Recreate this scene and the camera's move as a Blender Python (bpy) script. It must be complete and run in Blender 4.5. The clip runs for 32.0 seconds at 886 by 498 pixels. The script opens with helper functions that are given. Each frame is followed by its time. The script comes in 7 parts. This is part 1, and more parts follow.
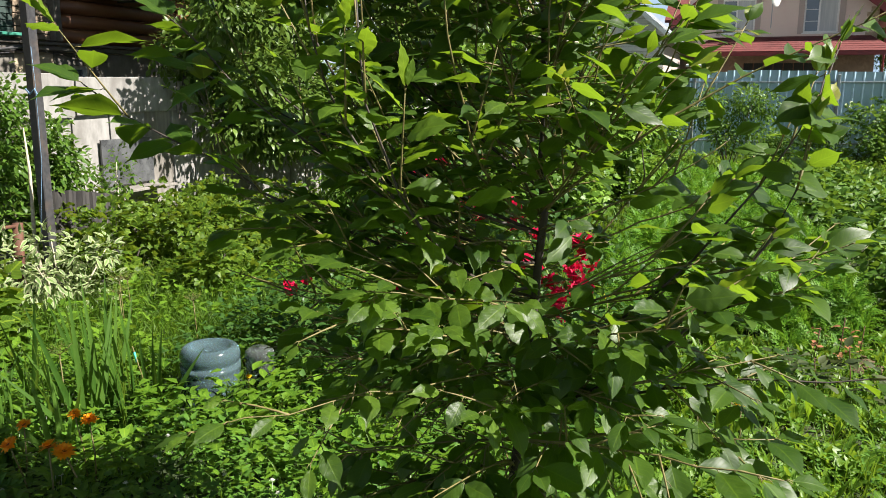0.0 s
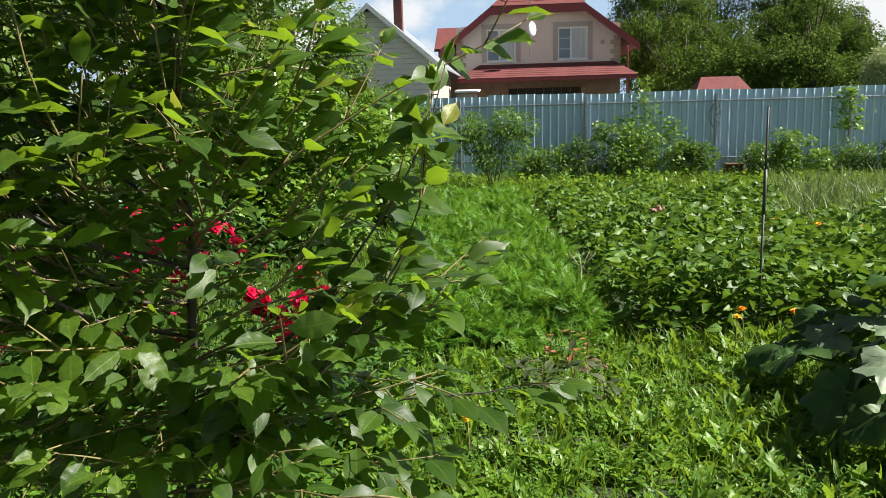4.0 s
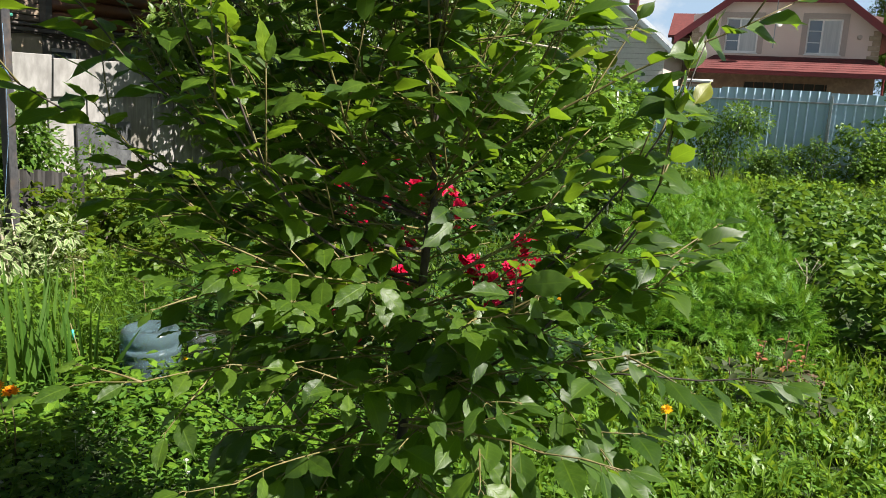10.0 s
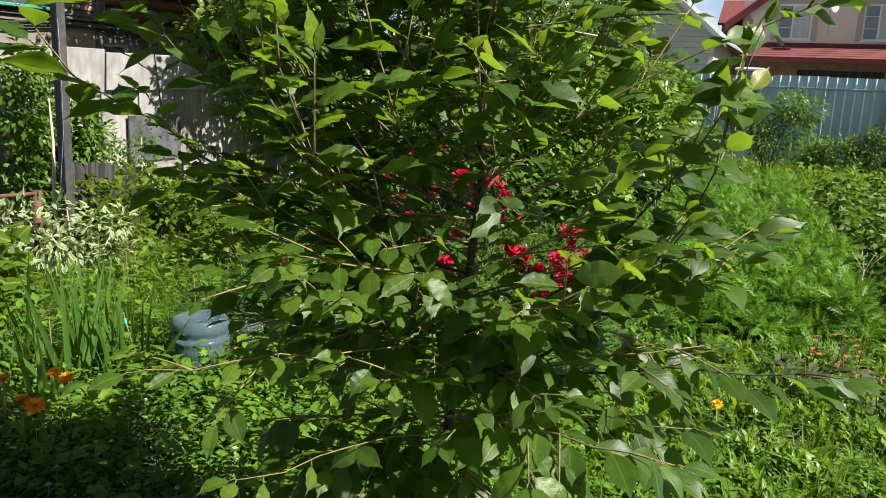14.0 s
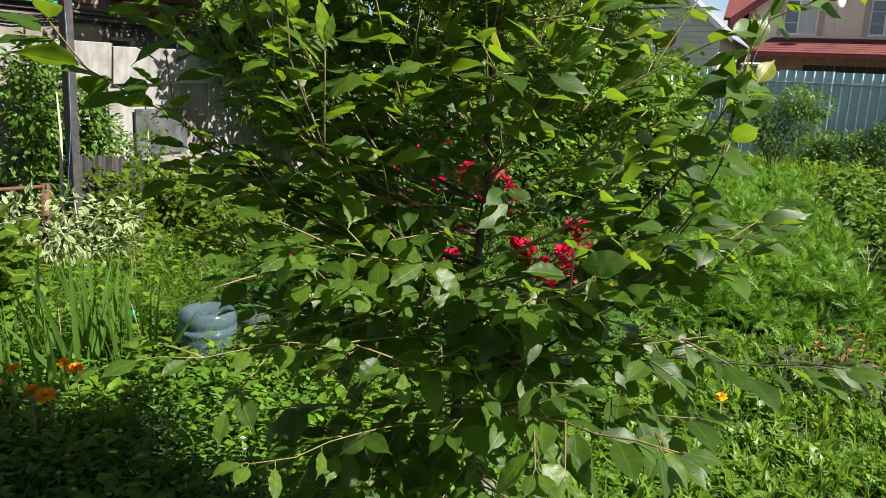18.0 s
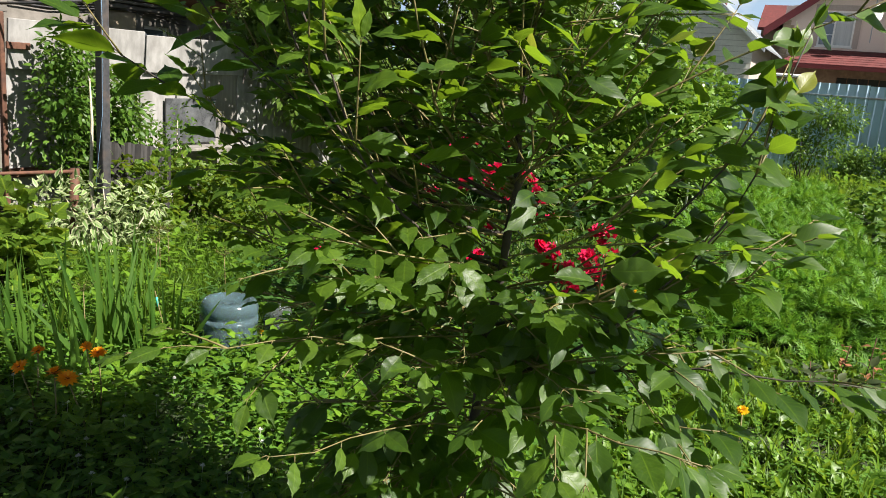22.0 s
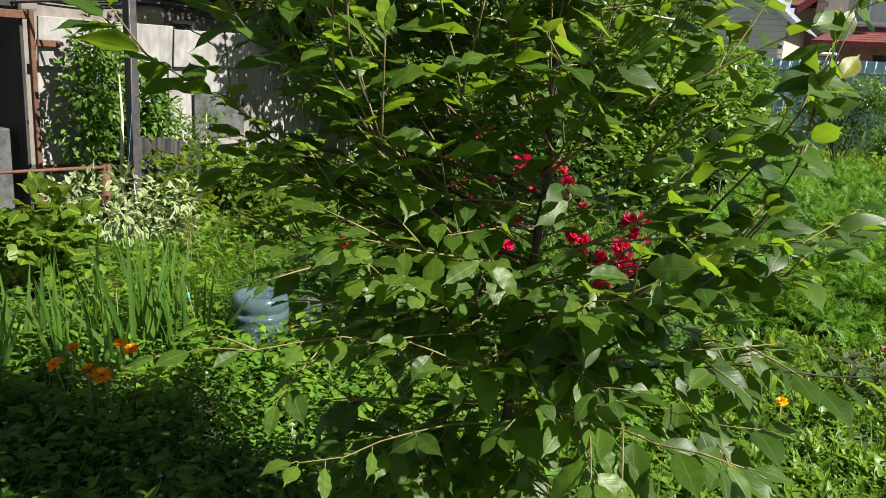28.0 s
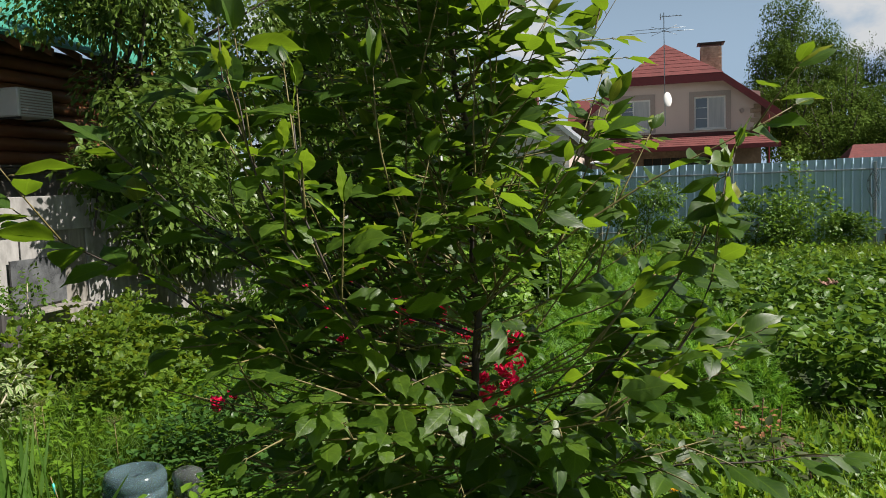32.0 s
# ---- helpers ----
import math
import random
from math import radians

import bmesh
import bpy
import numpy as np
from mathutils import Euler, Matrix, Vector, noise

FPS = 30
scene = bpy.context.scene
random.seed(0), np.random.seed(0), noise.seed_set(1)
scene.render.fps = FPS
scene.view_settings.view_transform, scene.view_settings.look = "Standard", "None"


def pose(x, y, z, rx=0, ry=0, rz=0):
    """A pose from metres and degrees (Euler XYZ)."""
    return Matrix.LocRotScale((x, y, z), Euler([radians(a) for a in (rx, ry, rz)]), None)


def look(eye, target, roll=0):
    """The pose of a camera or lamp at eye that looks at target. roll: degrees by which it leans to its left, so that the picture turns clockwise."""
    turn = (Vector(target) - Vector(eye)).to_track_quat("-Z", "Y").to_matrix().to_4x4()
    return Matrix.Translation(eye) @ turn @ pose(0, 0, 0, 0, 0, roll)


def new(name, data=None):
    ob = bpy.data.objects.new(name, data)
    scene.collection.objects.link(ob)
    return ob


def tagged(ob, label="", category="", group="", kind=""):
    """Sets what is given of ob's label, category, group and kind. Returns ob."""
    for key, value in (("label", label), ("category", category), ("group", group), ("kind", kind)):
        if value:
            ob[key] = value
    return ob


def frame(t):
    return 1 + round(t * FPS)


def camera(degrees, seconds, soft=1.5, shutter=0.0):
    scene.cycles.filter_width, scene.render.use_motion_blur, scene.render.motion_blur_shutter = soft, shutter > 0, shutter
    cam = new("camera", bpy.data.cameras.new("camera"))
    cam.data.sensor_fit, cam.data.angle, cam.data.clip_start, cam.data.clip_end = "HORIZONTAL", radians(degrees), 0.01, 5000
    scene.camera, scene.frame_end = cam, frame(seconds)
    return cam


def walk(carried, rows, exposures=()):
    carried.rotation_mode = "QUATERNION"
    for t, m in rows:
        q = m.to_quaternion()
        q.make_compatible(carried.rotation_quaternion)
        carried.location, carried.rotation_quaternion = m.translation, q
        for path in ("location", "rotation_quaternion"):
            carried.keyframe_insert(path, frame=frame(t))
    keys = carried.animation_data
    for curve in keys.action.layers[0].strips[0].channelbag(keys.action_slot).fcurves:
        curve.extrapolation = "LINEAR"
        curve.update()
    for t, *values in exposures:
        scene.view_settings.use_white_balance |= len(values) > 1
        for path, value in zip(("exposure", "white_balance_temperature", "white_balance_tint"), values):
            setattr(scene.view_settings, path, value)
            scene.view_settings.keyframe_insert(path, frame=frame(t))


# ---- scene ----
cam = camera(58.0, 32.0, soft=0.9)
EXPOSURES = [(0, 0.46), (3.5, 0.44), (4.0, 0.38), (4.5, 0.00), (6.5, 0.36), (12, 0.37), (28, 0.36), (29.5, 0.34), (30.5, 0.02), (32, -0.12)]
PATH = [
    (0, (0.193, -0.142, 1.693), (-0.503, 1.69, 1.293), 0.2),
    (0.5, (0.205, -0.122, 1.689), (-0.451, 1.727, 1.303), -0.4),
    (1, (0.204, -0.12, 1.679), (-0.44, 1.734, 1.297), -0.7),
    (1.5, (0.196, -0.115, 1.682), (-0.414, 1.748, 1.286), -1.2),
    (2, (0.221, -0.1, 1.694), (-0.274, 1.796, 1.292), -1.9),
    (2.5, (0.252, -0.114, 1.678), (-0.105, 1.807, 1.252), -2.2),
    (3, (0.253, -0.067, 1.691), (-0.05, 1.855, 1.224), -2.4),
    (3.5, (0.364, -0.041, 1.675), (0.056, 1.88, 1.213), -2.4),
    (4, (0.541, 0.014, 1.679), (0.329, 1.975, 1.343), -1.5),
    (4.5, (0.594, 0.001, 1.697), (0.444, 1.981, 1.459), -1.7),
    (6.5, (0.588, 0.007, 1.637), (0.215, 1.94, 1.281), -1.4),
    (7, (0.548, -0.057, 1.657), (0.061, 1.848, 1.297), 0.1),
    (7.5, (0.525, -0.009, 1.636), (-0.025, 1.878, 1.268), 0.8),
    (8, (0.515, -0.029, 1.647), (-0.06, 1.852, 1.283), 1.2),
    (8.5, (0.499, -0.033, 1.647), (-0.084, 1.845, 1.281), 1.7),
    (9, (0.502, -0.082, 1.657), (-0.12, 1.782, 1.285), 2.0),
    (9.5, (0.49, -0.039, 1.649), (-0.161, 1.812, 1.264), 2.8),
    (10, (0.487, -0.056, 1.652), (-0.209, 1.778, 1.263), 3.0),
    (10.5, (0.486, -0.056, 1.651), (-0.238, 1.767, 1.258), 3.0),
    (11, (0.479, -0.065, 1.653), (-0.271, 1.746, 1.257), 2.9),
    (11.5, (0.484, -0.066, 1.647), (-0.275, 1.74, 1.249), 2.8),
    (12, (0.481, -0.062, 1.65), (-0.278, 1.744, 1.249), 2.8),
    (12.5, (0.479, -0.044, 1.647), (-0.299, 1.752, 1.24), 2.5),
    (13, (0.47, -0.067, 1.66), (-0.322, 1.722, 1.249), 2.4),
    (13.5, (0.473, -0.044, 1.65), (-0.321, 1.745, 1.238), 2.5),
    (15.5, (0.471, -0.048, 1.639), (-0.337, 1.73, 1.211), 2.3),
    (16, (0.483, -0.047, 1.63), (-0.335, 1.727, 1.2), 2.2),
    (16.5, (0.481, -0.052, 1.648), (-0.333, 1.723, 1.213), 2.3),
    (17, (0.481, -0.056, 1.642), (-0.331, 1.721, 1.208), 2.4),
    (17.5, (0.47, -0.064, 1.638), (-0.331, 1.717, 1.209), 2.6),
    (18, (0.476, -0.071, 1.639), (-0.327, 1.71, 1.212), 2.6),
    (18.5, (0.474, -0.071, 1.638), (-0.324, 1.711, 1.208), 2.7),
    (19, (0.471, -0.071, 1.641), (-0.33, 1.71, 1.207), 2.9),
    (19.5, (0.464, -0.063, 1.638), (-0.352, 1.711, 1.202), 3.2),
    (20, (0.444, -0.077, 1.647), (-0.39, 1.688, 1.213), 3.9),
    (20.5, (0.437, -0.073, 1.645), (-0.418, 1.683, 1.213), 4.4),
    (21, (0.447, -0.067, 1.646), (-0.412, 1.687, 1.214), 4.4),
    (21.5, (0.453, -0.07, 1.647), (-0.397, 1.687, 1.214), 4.5),
    (22, (0.458, -0.066, 1.636), (-0.392, 1.692, 1.205), 4.6),
    (22.5, (0.461, -0.074, 1.64), (-0.386, 1.685, 1.207), 4.7),
    (23, (0.455, -0.078, 1.642), (-0.389, 1.684, 1.211), 4.8),
    (23.5, (0.447, -0.055, 1.631), (-0.425, 1.688, 1.18), 4.1),
    (24, (0.447, -0.043, 1.627), (-0.439, 1.688, 1.16), 3.6),
    (24.5, (0.446, -0.044, 1.631), (-0.437, 1.69, 1.164), 3.7),
    (25, (0.452, -0.044, 1.632), (-0.429, 1.689, 1.165), 3.8),
    (25.5, (0.45, -0.052, 1.637), (-0.426, 1.683, 1.17), 3.9),
    (27.5, (0.426, -0.019, 1.646), (-0.465, 1.708, 1.176), 3.6),
    (28, (0.438, -0.029, 1.65), (-0.472, 1.689, 1.183), 3.3),
    (28.5, (0.448, -0.03, 1.642), (-0.488, 1.678, 1.19), 1.3),
    (29, (0.472, -0.036, 1.646), (-0.431, 1.703, 1.242), -0.1),
    (29.5, (0.463, -0.033, 1.636), (-0.397, 1.746, 1.324), -1.0),
    (30, (0.414, -0.032, 1.661), (-0.279, 1.83, 1.434), -2.0),
    (30.5, (0.289, -0.092, 1.717), (-0.144, 1.851, 1.527), -2.9),
    (31, (0.235, -0.169, 1.732), (-0.113, 1.793, 1.555), -3.0),
    (31.5, (0.182, -0.183, 1.729), (-0.249, 1.761, 1.554), -2.2),
    (32, (0.171, -0.216, 1.716), (-0.342, 1.711, 1.563), -2.0),
]
walk(cam, [(t, look(eye, target, roll)) for t, eye, target, roll in PATH], EXPOSURES)


# ---------------------------------------------------------------- sky and sun
SUN_DIR = Vector((0.80, -0.01, 0.79)).normalized()
sun = new("sun", bpy.data.lights.new("sun", "SUN"))
sun.data.energy, sun.data.angle, sun.data.color = 9.6, radians(0.55), (1.0, 0.935, 0.86)
sun.matrix_world = look((0, 0, 30), Vector((0, 0, 30)) - SUN_DIR)

world = bpy.data.worlds.new("sky")
scene.world = world
world.use_nodes = True
wn, wl = world.node_tree.nodes, world.node_tree.links
wn.clear()
w_out, w_bg = wn.new("ShaderNodeOutputWorld"), wn.new("ShaderNodeBackground")
w_sky = wn.new("ShaderNodeTexSky")
w_sky.sky_type, w_sky.sun_disc = "NISHITA", False
w_sky.sun_elevation, w_sky.sun_rotation = math.asin(SUN_DIR.z), math.atan2(SUN_DIR.x, SUN_DIR.y)
w_co, w_map = wn.new("ShaderNodeTexCoord"), wn.new("ShaderNodeMapping")
w_map.inputs["Scale"].default_value = (1.0, 1.0, 1.7)
w_map.inputs["Location"].default_value = (0.9, 0.55, 0.1)
w_noise, w_ramp = wn.new("ShaderNodeTexNoise"), wn.new("ShaderNodeValToRGB")
w_noise.inputs["Scale"].default_value, w_noise.inputs["Detail"].default_value = 4.2, 10.0
w_noise.inputs["Roughness"].default_value = 0.55
w_ramp.color_ramp.elements[0].position, w_ramp.color_ramp.elements[1].position = 0.505, 0.585
w_mix = wn.new("ShaderNodeMix")
w_mix.data_type = "RGBA"
w_mix.inputs["B"].default_value = (25.5, 26.2, 27.0, 1)
wl.new(w_co.outputs["Generated"], w_map.inputs["Vector"])
wl.new(w_map.outputs["Vector"], w_noise.inputs["Vector"])
w_sep, w_low, w_add = wn.new("ShaderNodeSeparateXYZ"), wn.new("ShaderNodeMapRange"), wn.new("ShaderNodeMath")
w_low.inputs["From Min"].default_value, w_low.inputs["From Max"].default_value = 0.05, 0.45
w_low.inputs["To Min"].default_value, w_low.inputs["To Max"].default_value = 0.095, -0.13
wl.new(w_co.outputs["Generated"], w_sep.inputs["Vector"])
wl.new(w_sep.outputs["Z"], w_low.inputs["Value"])
wl.new(w_noise.outputs["Fac"], w_add.inputs[0])
wl.new(w_low.outputs["Result"], w_add.inputs[1])
wl.new(w_add.outputs["Value"], w_ramp.inputs["Fac"])
wl.new(w_ramp.outputs["Color"], w_mix.inputs["Factor"])
# pale summer haze low over the whole horizon
w_haze, w_hz = wn.new("ShaderNodeMix"), wn.new("ShaderNodeMapRange")
w_haze.data_type = "RGBA"
w_haze.inputs["B"].default_value = (13.5, 18.4, 24.0, 1)
w_hz.interpolation_type = "SMOOTHSTEP"
w_hz.inputs["From Min"].default_value, w_hz.inputs["From Max"].default_value = 0.50, 0.12
w_hz.inputs["To Min"].default_value, w_hz.inputs["To Max"].default_value = 0.0, 1.0
wl.new(w_sep.outputs["Z"], w_hz.inputs["Value"])
wl.new(w_hz.outputs["Result"], w_haze.inputs["Factor"])
wl.new(w_sky.outputs["Color"], w_haze.inputs["A"])
wl.new(w_haze.outputs["Result"], w_mix.inputs["A"])
wl.new(w_mix.outputs["Result"], w_bg.inputs["Color"])
wl.new(w_bg.outputs["Background"], w_out.inputs["Surface"])
w_bg.inputs["Strength"].default_value = 0.0275

rng = np.random.default_rng(7)


# ---------------------------------------------------------------- materials
def nodes_of(name):
    m = bpy.data.materials.new(name)
    m.use_nodes = True
    nt = m.node_tree
    return m, nt.nodes, nt.links, nt.nodes["Principled BSDF"]


def math_node(n, l, op, a, b=None, c=None):
    k = n.new("ShaderNodeMath")
    k.operation = op
    for i, v in enumerate((a, b, c)):
        if v is None:
            continue
        if isinstance(v, (int, float)):
            k.inputs[i].default_value = v
        else:
            l.new(v, k.inputs[i])
    return k.outputs[0]


def mix_colour(n, l, fac, a, b, blend="MIX"):
    k = n.new("ShaderNodeMix")
    k.data_type, k.blend_type = "RGBA", blend
    for socket, v in ((k.inputs["Factor"], fac), (k.inputs["A"], a), (k.inputs["B"], b)):
        if isinstance(v, (int, float)):
            socket.default_value = v
        elif isinstance(v, tuple):
            socket.default_value = (*v[:3], 1)
        else:
            l.new(v, socket)
    return k.outputs["Result"]


def noise_of(n, l, scale, detail=4.0, rough=0.55, stretch=None, kind="Object"):
    co = n.new("ShaderNodeTexCoord")
    src = co.outputs[kind]
    if stretch:
        mp = n.new("ShaderNodeMapping")
        mp.inputs["Scale"].default_value = stretch
        l.new(src, mp.inputs["Vector"])
        src = mp.outputs["Vector"]
    t = n.new("ShaderNodeTexNoise")
    t.inputs["Scale"].default_value, t.inputs["Detail"].default_value, t.inputs["Roughness"].default_value = scale, detail, rough
    l.new(src, t.inputs["Vector"])
    return t.outputs["Fac"]


def span(n, l, v, a, b, lo=0.0, hi=1.0):
    k = n.new("ShaderNodeMapRange")
    k.interpolation_type = "SMOOTHSTEP"
    for i, x in zip(("From Min", "From Max", "To Min", "To Max"), (a, b, lo, hi)):
        k.inputs[i].default_value = x
    l.new(v, k.inputs["Value"])
    return k.outputs["Result"]


def bump(n, l, bsdf, height, strength=0.3, dist=0.01):
    k = n.new("ShaderNodeBump")
    k.inputs["Strength"].default_value, k.inputs["Distance"].default_value = strength, dist
    l.new(height, k.inputs["Height"])
    l.new(k.outputs["Normal"], bsdf.inputs["Normal"])


def surface(name, a, b, scale=6.0, rough=0.7, metal=0.0, relief=0.3, dist=0.01, stain=None, stain_scale=0.8, stretch=None, spec=0.5):
    """A weathered surface: two tones of fine grain, and broad stains over them."""
    m, n, l, p = nodes_of(name)
    fine = noise_of(n, l, scale, 8, 0.6, stretch)
    col = mix_colour(n, l, span(n, l, fine, 0.3, 0.7), a, b)
    if stain:
        broad = noise_of(n, l, stain_scale, 5, 0.62)
        col = mix_colour(n, l, span(n, l, broad, 0.48, 0.72, 0, 0.75), col, stain)
    l.new(col, p.inputs["Base Color"])
    p.inputs["Metallic"].default_value = metal
    p.inputs["Specular IOR Level"].default_value = spec
    l.new(span(n, l, fine, 0.2, 0.8, rough - 0.1, min(1, rough + 0.12)), p.inputs["Roughness"])
    bump(n, l, p, fine, relief, dist)
    return m


def leafy(name, dark, light, glow, rough=0.42, through_light=0.32, single=False, veins=0.0, pale=None, spec=0.28):
    """Leaf: colour varies leaf by leaf, some light passes through."""
    m, n, l, p = nodes_of(name)
    if single:
        vary = n.new("ShaderNodeObjectInfo").outputs["Random"]
    else:
        vary = n.new("ShaderNodeNewGeometry").outputs["Random Per Island"]
    col = mix_colour(n, l, vary, dark, light)
    blotch = noise_of(n, l, 28.0, 3)
    col = mix_colour(n, l, span(n, l, blotch, 0.35, 0.75, 0, 0.35), col, light)
    patch = noise_of(n, l, 2.3, 4)
    col = mix_colour(n, l, span(n, l, patch, 0.42, 0.68, 0, 0.55), col, dark)
    height = blotch
    if veins or pale:
        uv = n.new("ShaderNodeTexCoord")
        sep = n.new("ShaderNodeSeparateXYZ")
        l.new(uv.outputs["UV"], sep.inputs["Vector"])
        across = math_node(n, l, "MULTIPLY", math_node(n, l, "ABSOLUTE", math_node(n, l, "SUBTRACT", sep.outputs["X"], 0.5)), 2.0)
        if pale:
            edge = math_node(n, l, "ADD", across, math_node(n, l, "MULTIPLY", blotch, 0.5))
            col = mix_colour(n, l, span(n, l, edge, 0.62, 0.78), col, pale)
        if veins:
            side = math_node(n, l, "SUBTRACT", math_node(n, l, "MULTIPLY", sep.outputs["Y"], 9.0), math_node(n, l, "MULTIPLY", across, 2.2))
            rib = span(n, l, math_node(n, l, "PINGPONG", side, 0.5), 0.0, 0.13, 1, 0)
            mid = span(n, l, across, 0.02, 0.09, 1, 0)
            vein = math_node(n, l, "MAXIMUM", math_node(n, l, "MULTIPLY", rib, 0.55), mid)
            col = mix_colour(n, l, math_node(n, l, "MULTIPLY", vein, veins), col, glow)
            height = math_node(n, l, "SUBTRACT", math_node(n, l, "MULTIPLY", blotch, 0.6), math_node(n, l, "MULTIPLY", vein, 0.4))
    l.new(col, p.inputs["Base Color"])
    p.inputs["Roughness"].default_value = rough
    p.inputs["Specular IOR Level"].default_value = spec
    bump(n, l, p, height, 0.35, 0.002)
    tr = n.new("ShaderNodeBsdfTranslucent")
    l.new(mix_colour(n, l, 0.6, col, glow), tr.inputs["Color"])
    mx = n.new("ShaderNodeMixShader")
    mx.inputs["Fac"].default_value = through_light
    l.new(p.outputs["BSDF"], mx.inputs[1])
    l.new(tr.outputs["BSDF"], mx.inputs[2])
    l.new(mx.outputs["Shader"], n["Material Output"].inputs["Surface"])
    return m


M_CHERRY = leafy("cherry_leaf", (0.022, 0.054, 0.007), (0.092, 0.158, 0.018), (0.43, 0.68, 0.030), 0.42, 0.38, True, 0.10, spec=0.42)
# darker copy for inner and far leaves: crown shade put into the colour
M_CHERRY_SHADED = leafy("cherry_leaf_shaded", (0.016, 0.044, 0.007), (0.062, 0.118, 0.016), (0.40, 0.64, 0.025), 0.44, 0.36, False, 0.10, spec=0.36)
M_YOUNG = leafy("young_leaf", (0.080, 0.150, 0.012), (0.150, 0.230, 0.018), (0.40, 0.54, 0.03), 0.45, 0.36, True, 0.15)
M_SHOOT = leafy("shoot_leaf", (0.090, 0.160, 0.016), (0.190, 0.200, 0.030), (0.46, 0.52, 0.05), 0.4, 0.40, False, 0.25)
M_BARK = surface("cherry_bark", (0.030, 0.023, 0.020), (0.070, 0.052, 0.042), 40, 0.75, 0, 0.5, 0.003, (0.09, 0.085, 0.075), 9, (1, 1, 0.25))
M_TWIG = surface("green_twig", (0.11, 0.105, 0.030), (0.20, 0.155, 0.060), 60, 0.6, 0, 0.3, 0.002)
M_GRASS = leafy("grass_blade", (0.030, 0.080, 0.008), (0.115, 0.210, 0.018), (0.38, 0.56, 0.04), 0.45, 0.34)
M_STRAW = leafy("dry_grass", (0.24, 0.22, 0.09), (0.36, 0.33, 0.15), (0.45, 0.42, 0.2), 0.6, 0.25)
M_WEED = leafy("broad_weed", (0.042, 0.108, 0.009), (0.140, 0.265, 0.022), (0.42, 0.60, 0.04), 0.42, 0.36, False, 0.35, spec=0.4)
M_CLOVER = leafy("clover_leaf", (0.045, 0.120, 0.018), (0.135, 0.275, 0.038), (0.28, 0.46, 0.06), 0.45, 0.32)
M_DILL = leafy("feathery_leaf", (0.038, 0.120, 0.010), (0.135, 0.290, 0.020), (0.32, 0.56, 0.04), 0.5, 0.32)
M_BEAN = leafy("bean_leaf", (0.024, 0.074, 0.009), (0.110, 0.205, 0.028), (0.30, 0.48, 0.035), 0.45, 0.24, False, 0.35, spec=0.25)
M_BERRY = leafy("currant_leaf", (0.028, 0.072, 0.008), (0.102, 0.170, 0.019), (0.44, 0.58, 0.04), 0.45, 0.34, False, 0.35)
M_GARLIC = leafy("garlic_blade", (0.040, 0.090, 0.024), (0.13, 0.20, 0.055), (0.34, 0.46, 0.11), 0.45, 0.28)
M_GLAD = leafy("sword_leaf", (0.028, 0.080, 0.011), (0.074, 0.150, 0.022), (0.34, 0.52, 0.05), 0.42, 0.36, True, 0.0)
M_SQUASH = leafy("squash_leaf", (0.020, 0.056, 0.010), (0.052, 0.110, 0.024), (0.20, 0.36, 0.04), 0.5, 0.20, True, 0.0, spec=0.4)
# paler copy of the squash leaf: silver mottling plus painted sunlight
M_SILVERLIT = leafy("sunlit_silver_leaf", (0.095, 0.145, 0.080), (0.180, 0.235, 0.150), (0.20, 0.36, 0.06), 0.5, 0.18, True, 0.25, spec=0.4)
M_STALK = surface("squash_stalk", (0.05, 0.10, 0.02), (0.10, 0.16, 0.04), 40, 0.5)
M_PALE = leafy("variegated_leaf", (0.12, 0.22, 0.06), (0.20, 0.31, 0.10), (0.45, 0.55, 0.2), 0.45, 0.28, False, 0.0, (0.36, 0.39, 0.22))
M_BUSH = leafy("bush_leaf", (0.035, 0.087, 0.011), (0.110, 0.205, 0.028), (0.28, 0.44, 0.05), 0.42, 0.30)
M_VINE = leafy("vine_leaf", (0.049, 0.119, 0.012), (0.160, 0.280, 0.032), (0.36, 0.54, 0.05), 0.42, 0.25)
M_PEAR = leafy("pear_leaf", (0.034, 0.072, 0.012), (0.120, 0.190, 0.032), (0.30, 0.44, 0.06), 0.38, 0.22)
M_FARLEAF = leafy("far_leaf", (0.046, 0.090, 0.014), (0.115, 0.180, 0.030), (0.26, 0.40, 0.06), 0.7, 0.16, spec=0.03)
M_ROSELEAF = leafy("rose_leaf", (0.025, 0.070, 0.014), (0.070, 0.150, 0.032), (0.22, 0.40, 0.05), 0.38, 0.28)
M_ROSE = leafy("rose_petal", (0.56, 0.006, 0.055), (0.80, 0.018, 0.12), (0.90, 0.03, 0.12), 0.5, 0.30)
M_WILT = leafy("wilted_petal", (0.30, 0.10, 0.05), (0.42, 0.25, 0.12), (0.5, 0.3, 0.15), 0.6, 0.2)
M_DULL = leafy("dull_leaf", (0.030, 0.050, 0.016), (0.085, 0.105, 0.040), (0.2, 0.24, 0.08), 0.55, 0.2)
M_MARIGOLD = leafy("marigold_petal", (0.92, 0.30, 0.008), (0.98, 0.50, 0.016), (0.95, 0.4, 0.02), 0.5, 0.3)
M_YELLOW = leafy("yellow_petal", (0.80, 0.45, 0.01), (0.9, 0.62, 0.02), (0.95, 0.7, 0.05), 0.5, 0.3)
M_WHITEPETAL = leafy("white_petal", (0.55, 0.55, 0.48), (0.75, 0.75, 0.70), (0.8, 0.8, 0.7), 0.5, 0.3)
M_EYE = surface("flower_eye", (0.16, 0.05, 0.01), (0.30, 0.11, 0.02), 200, 0.8)
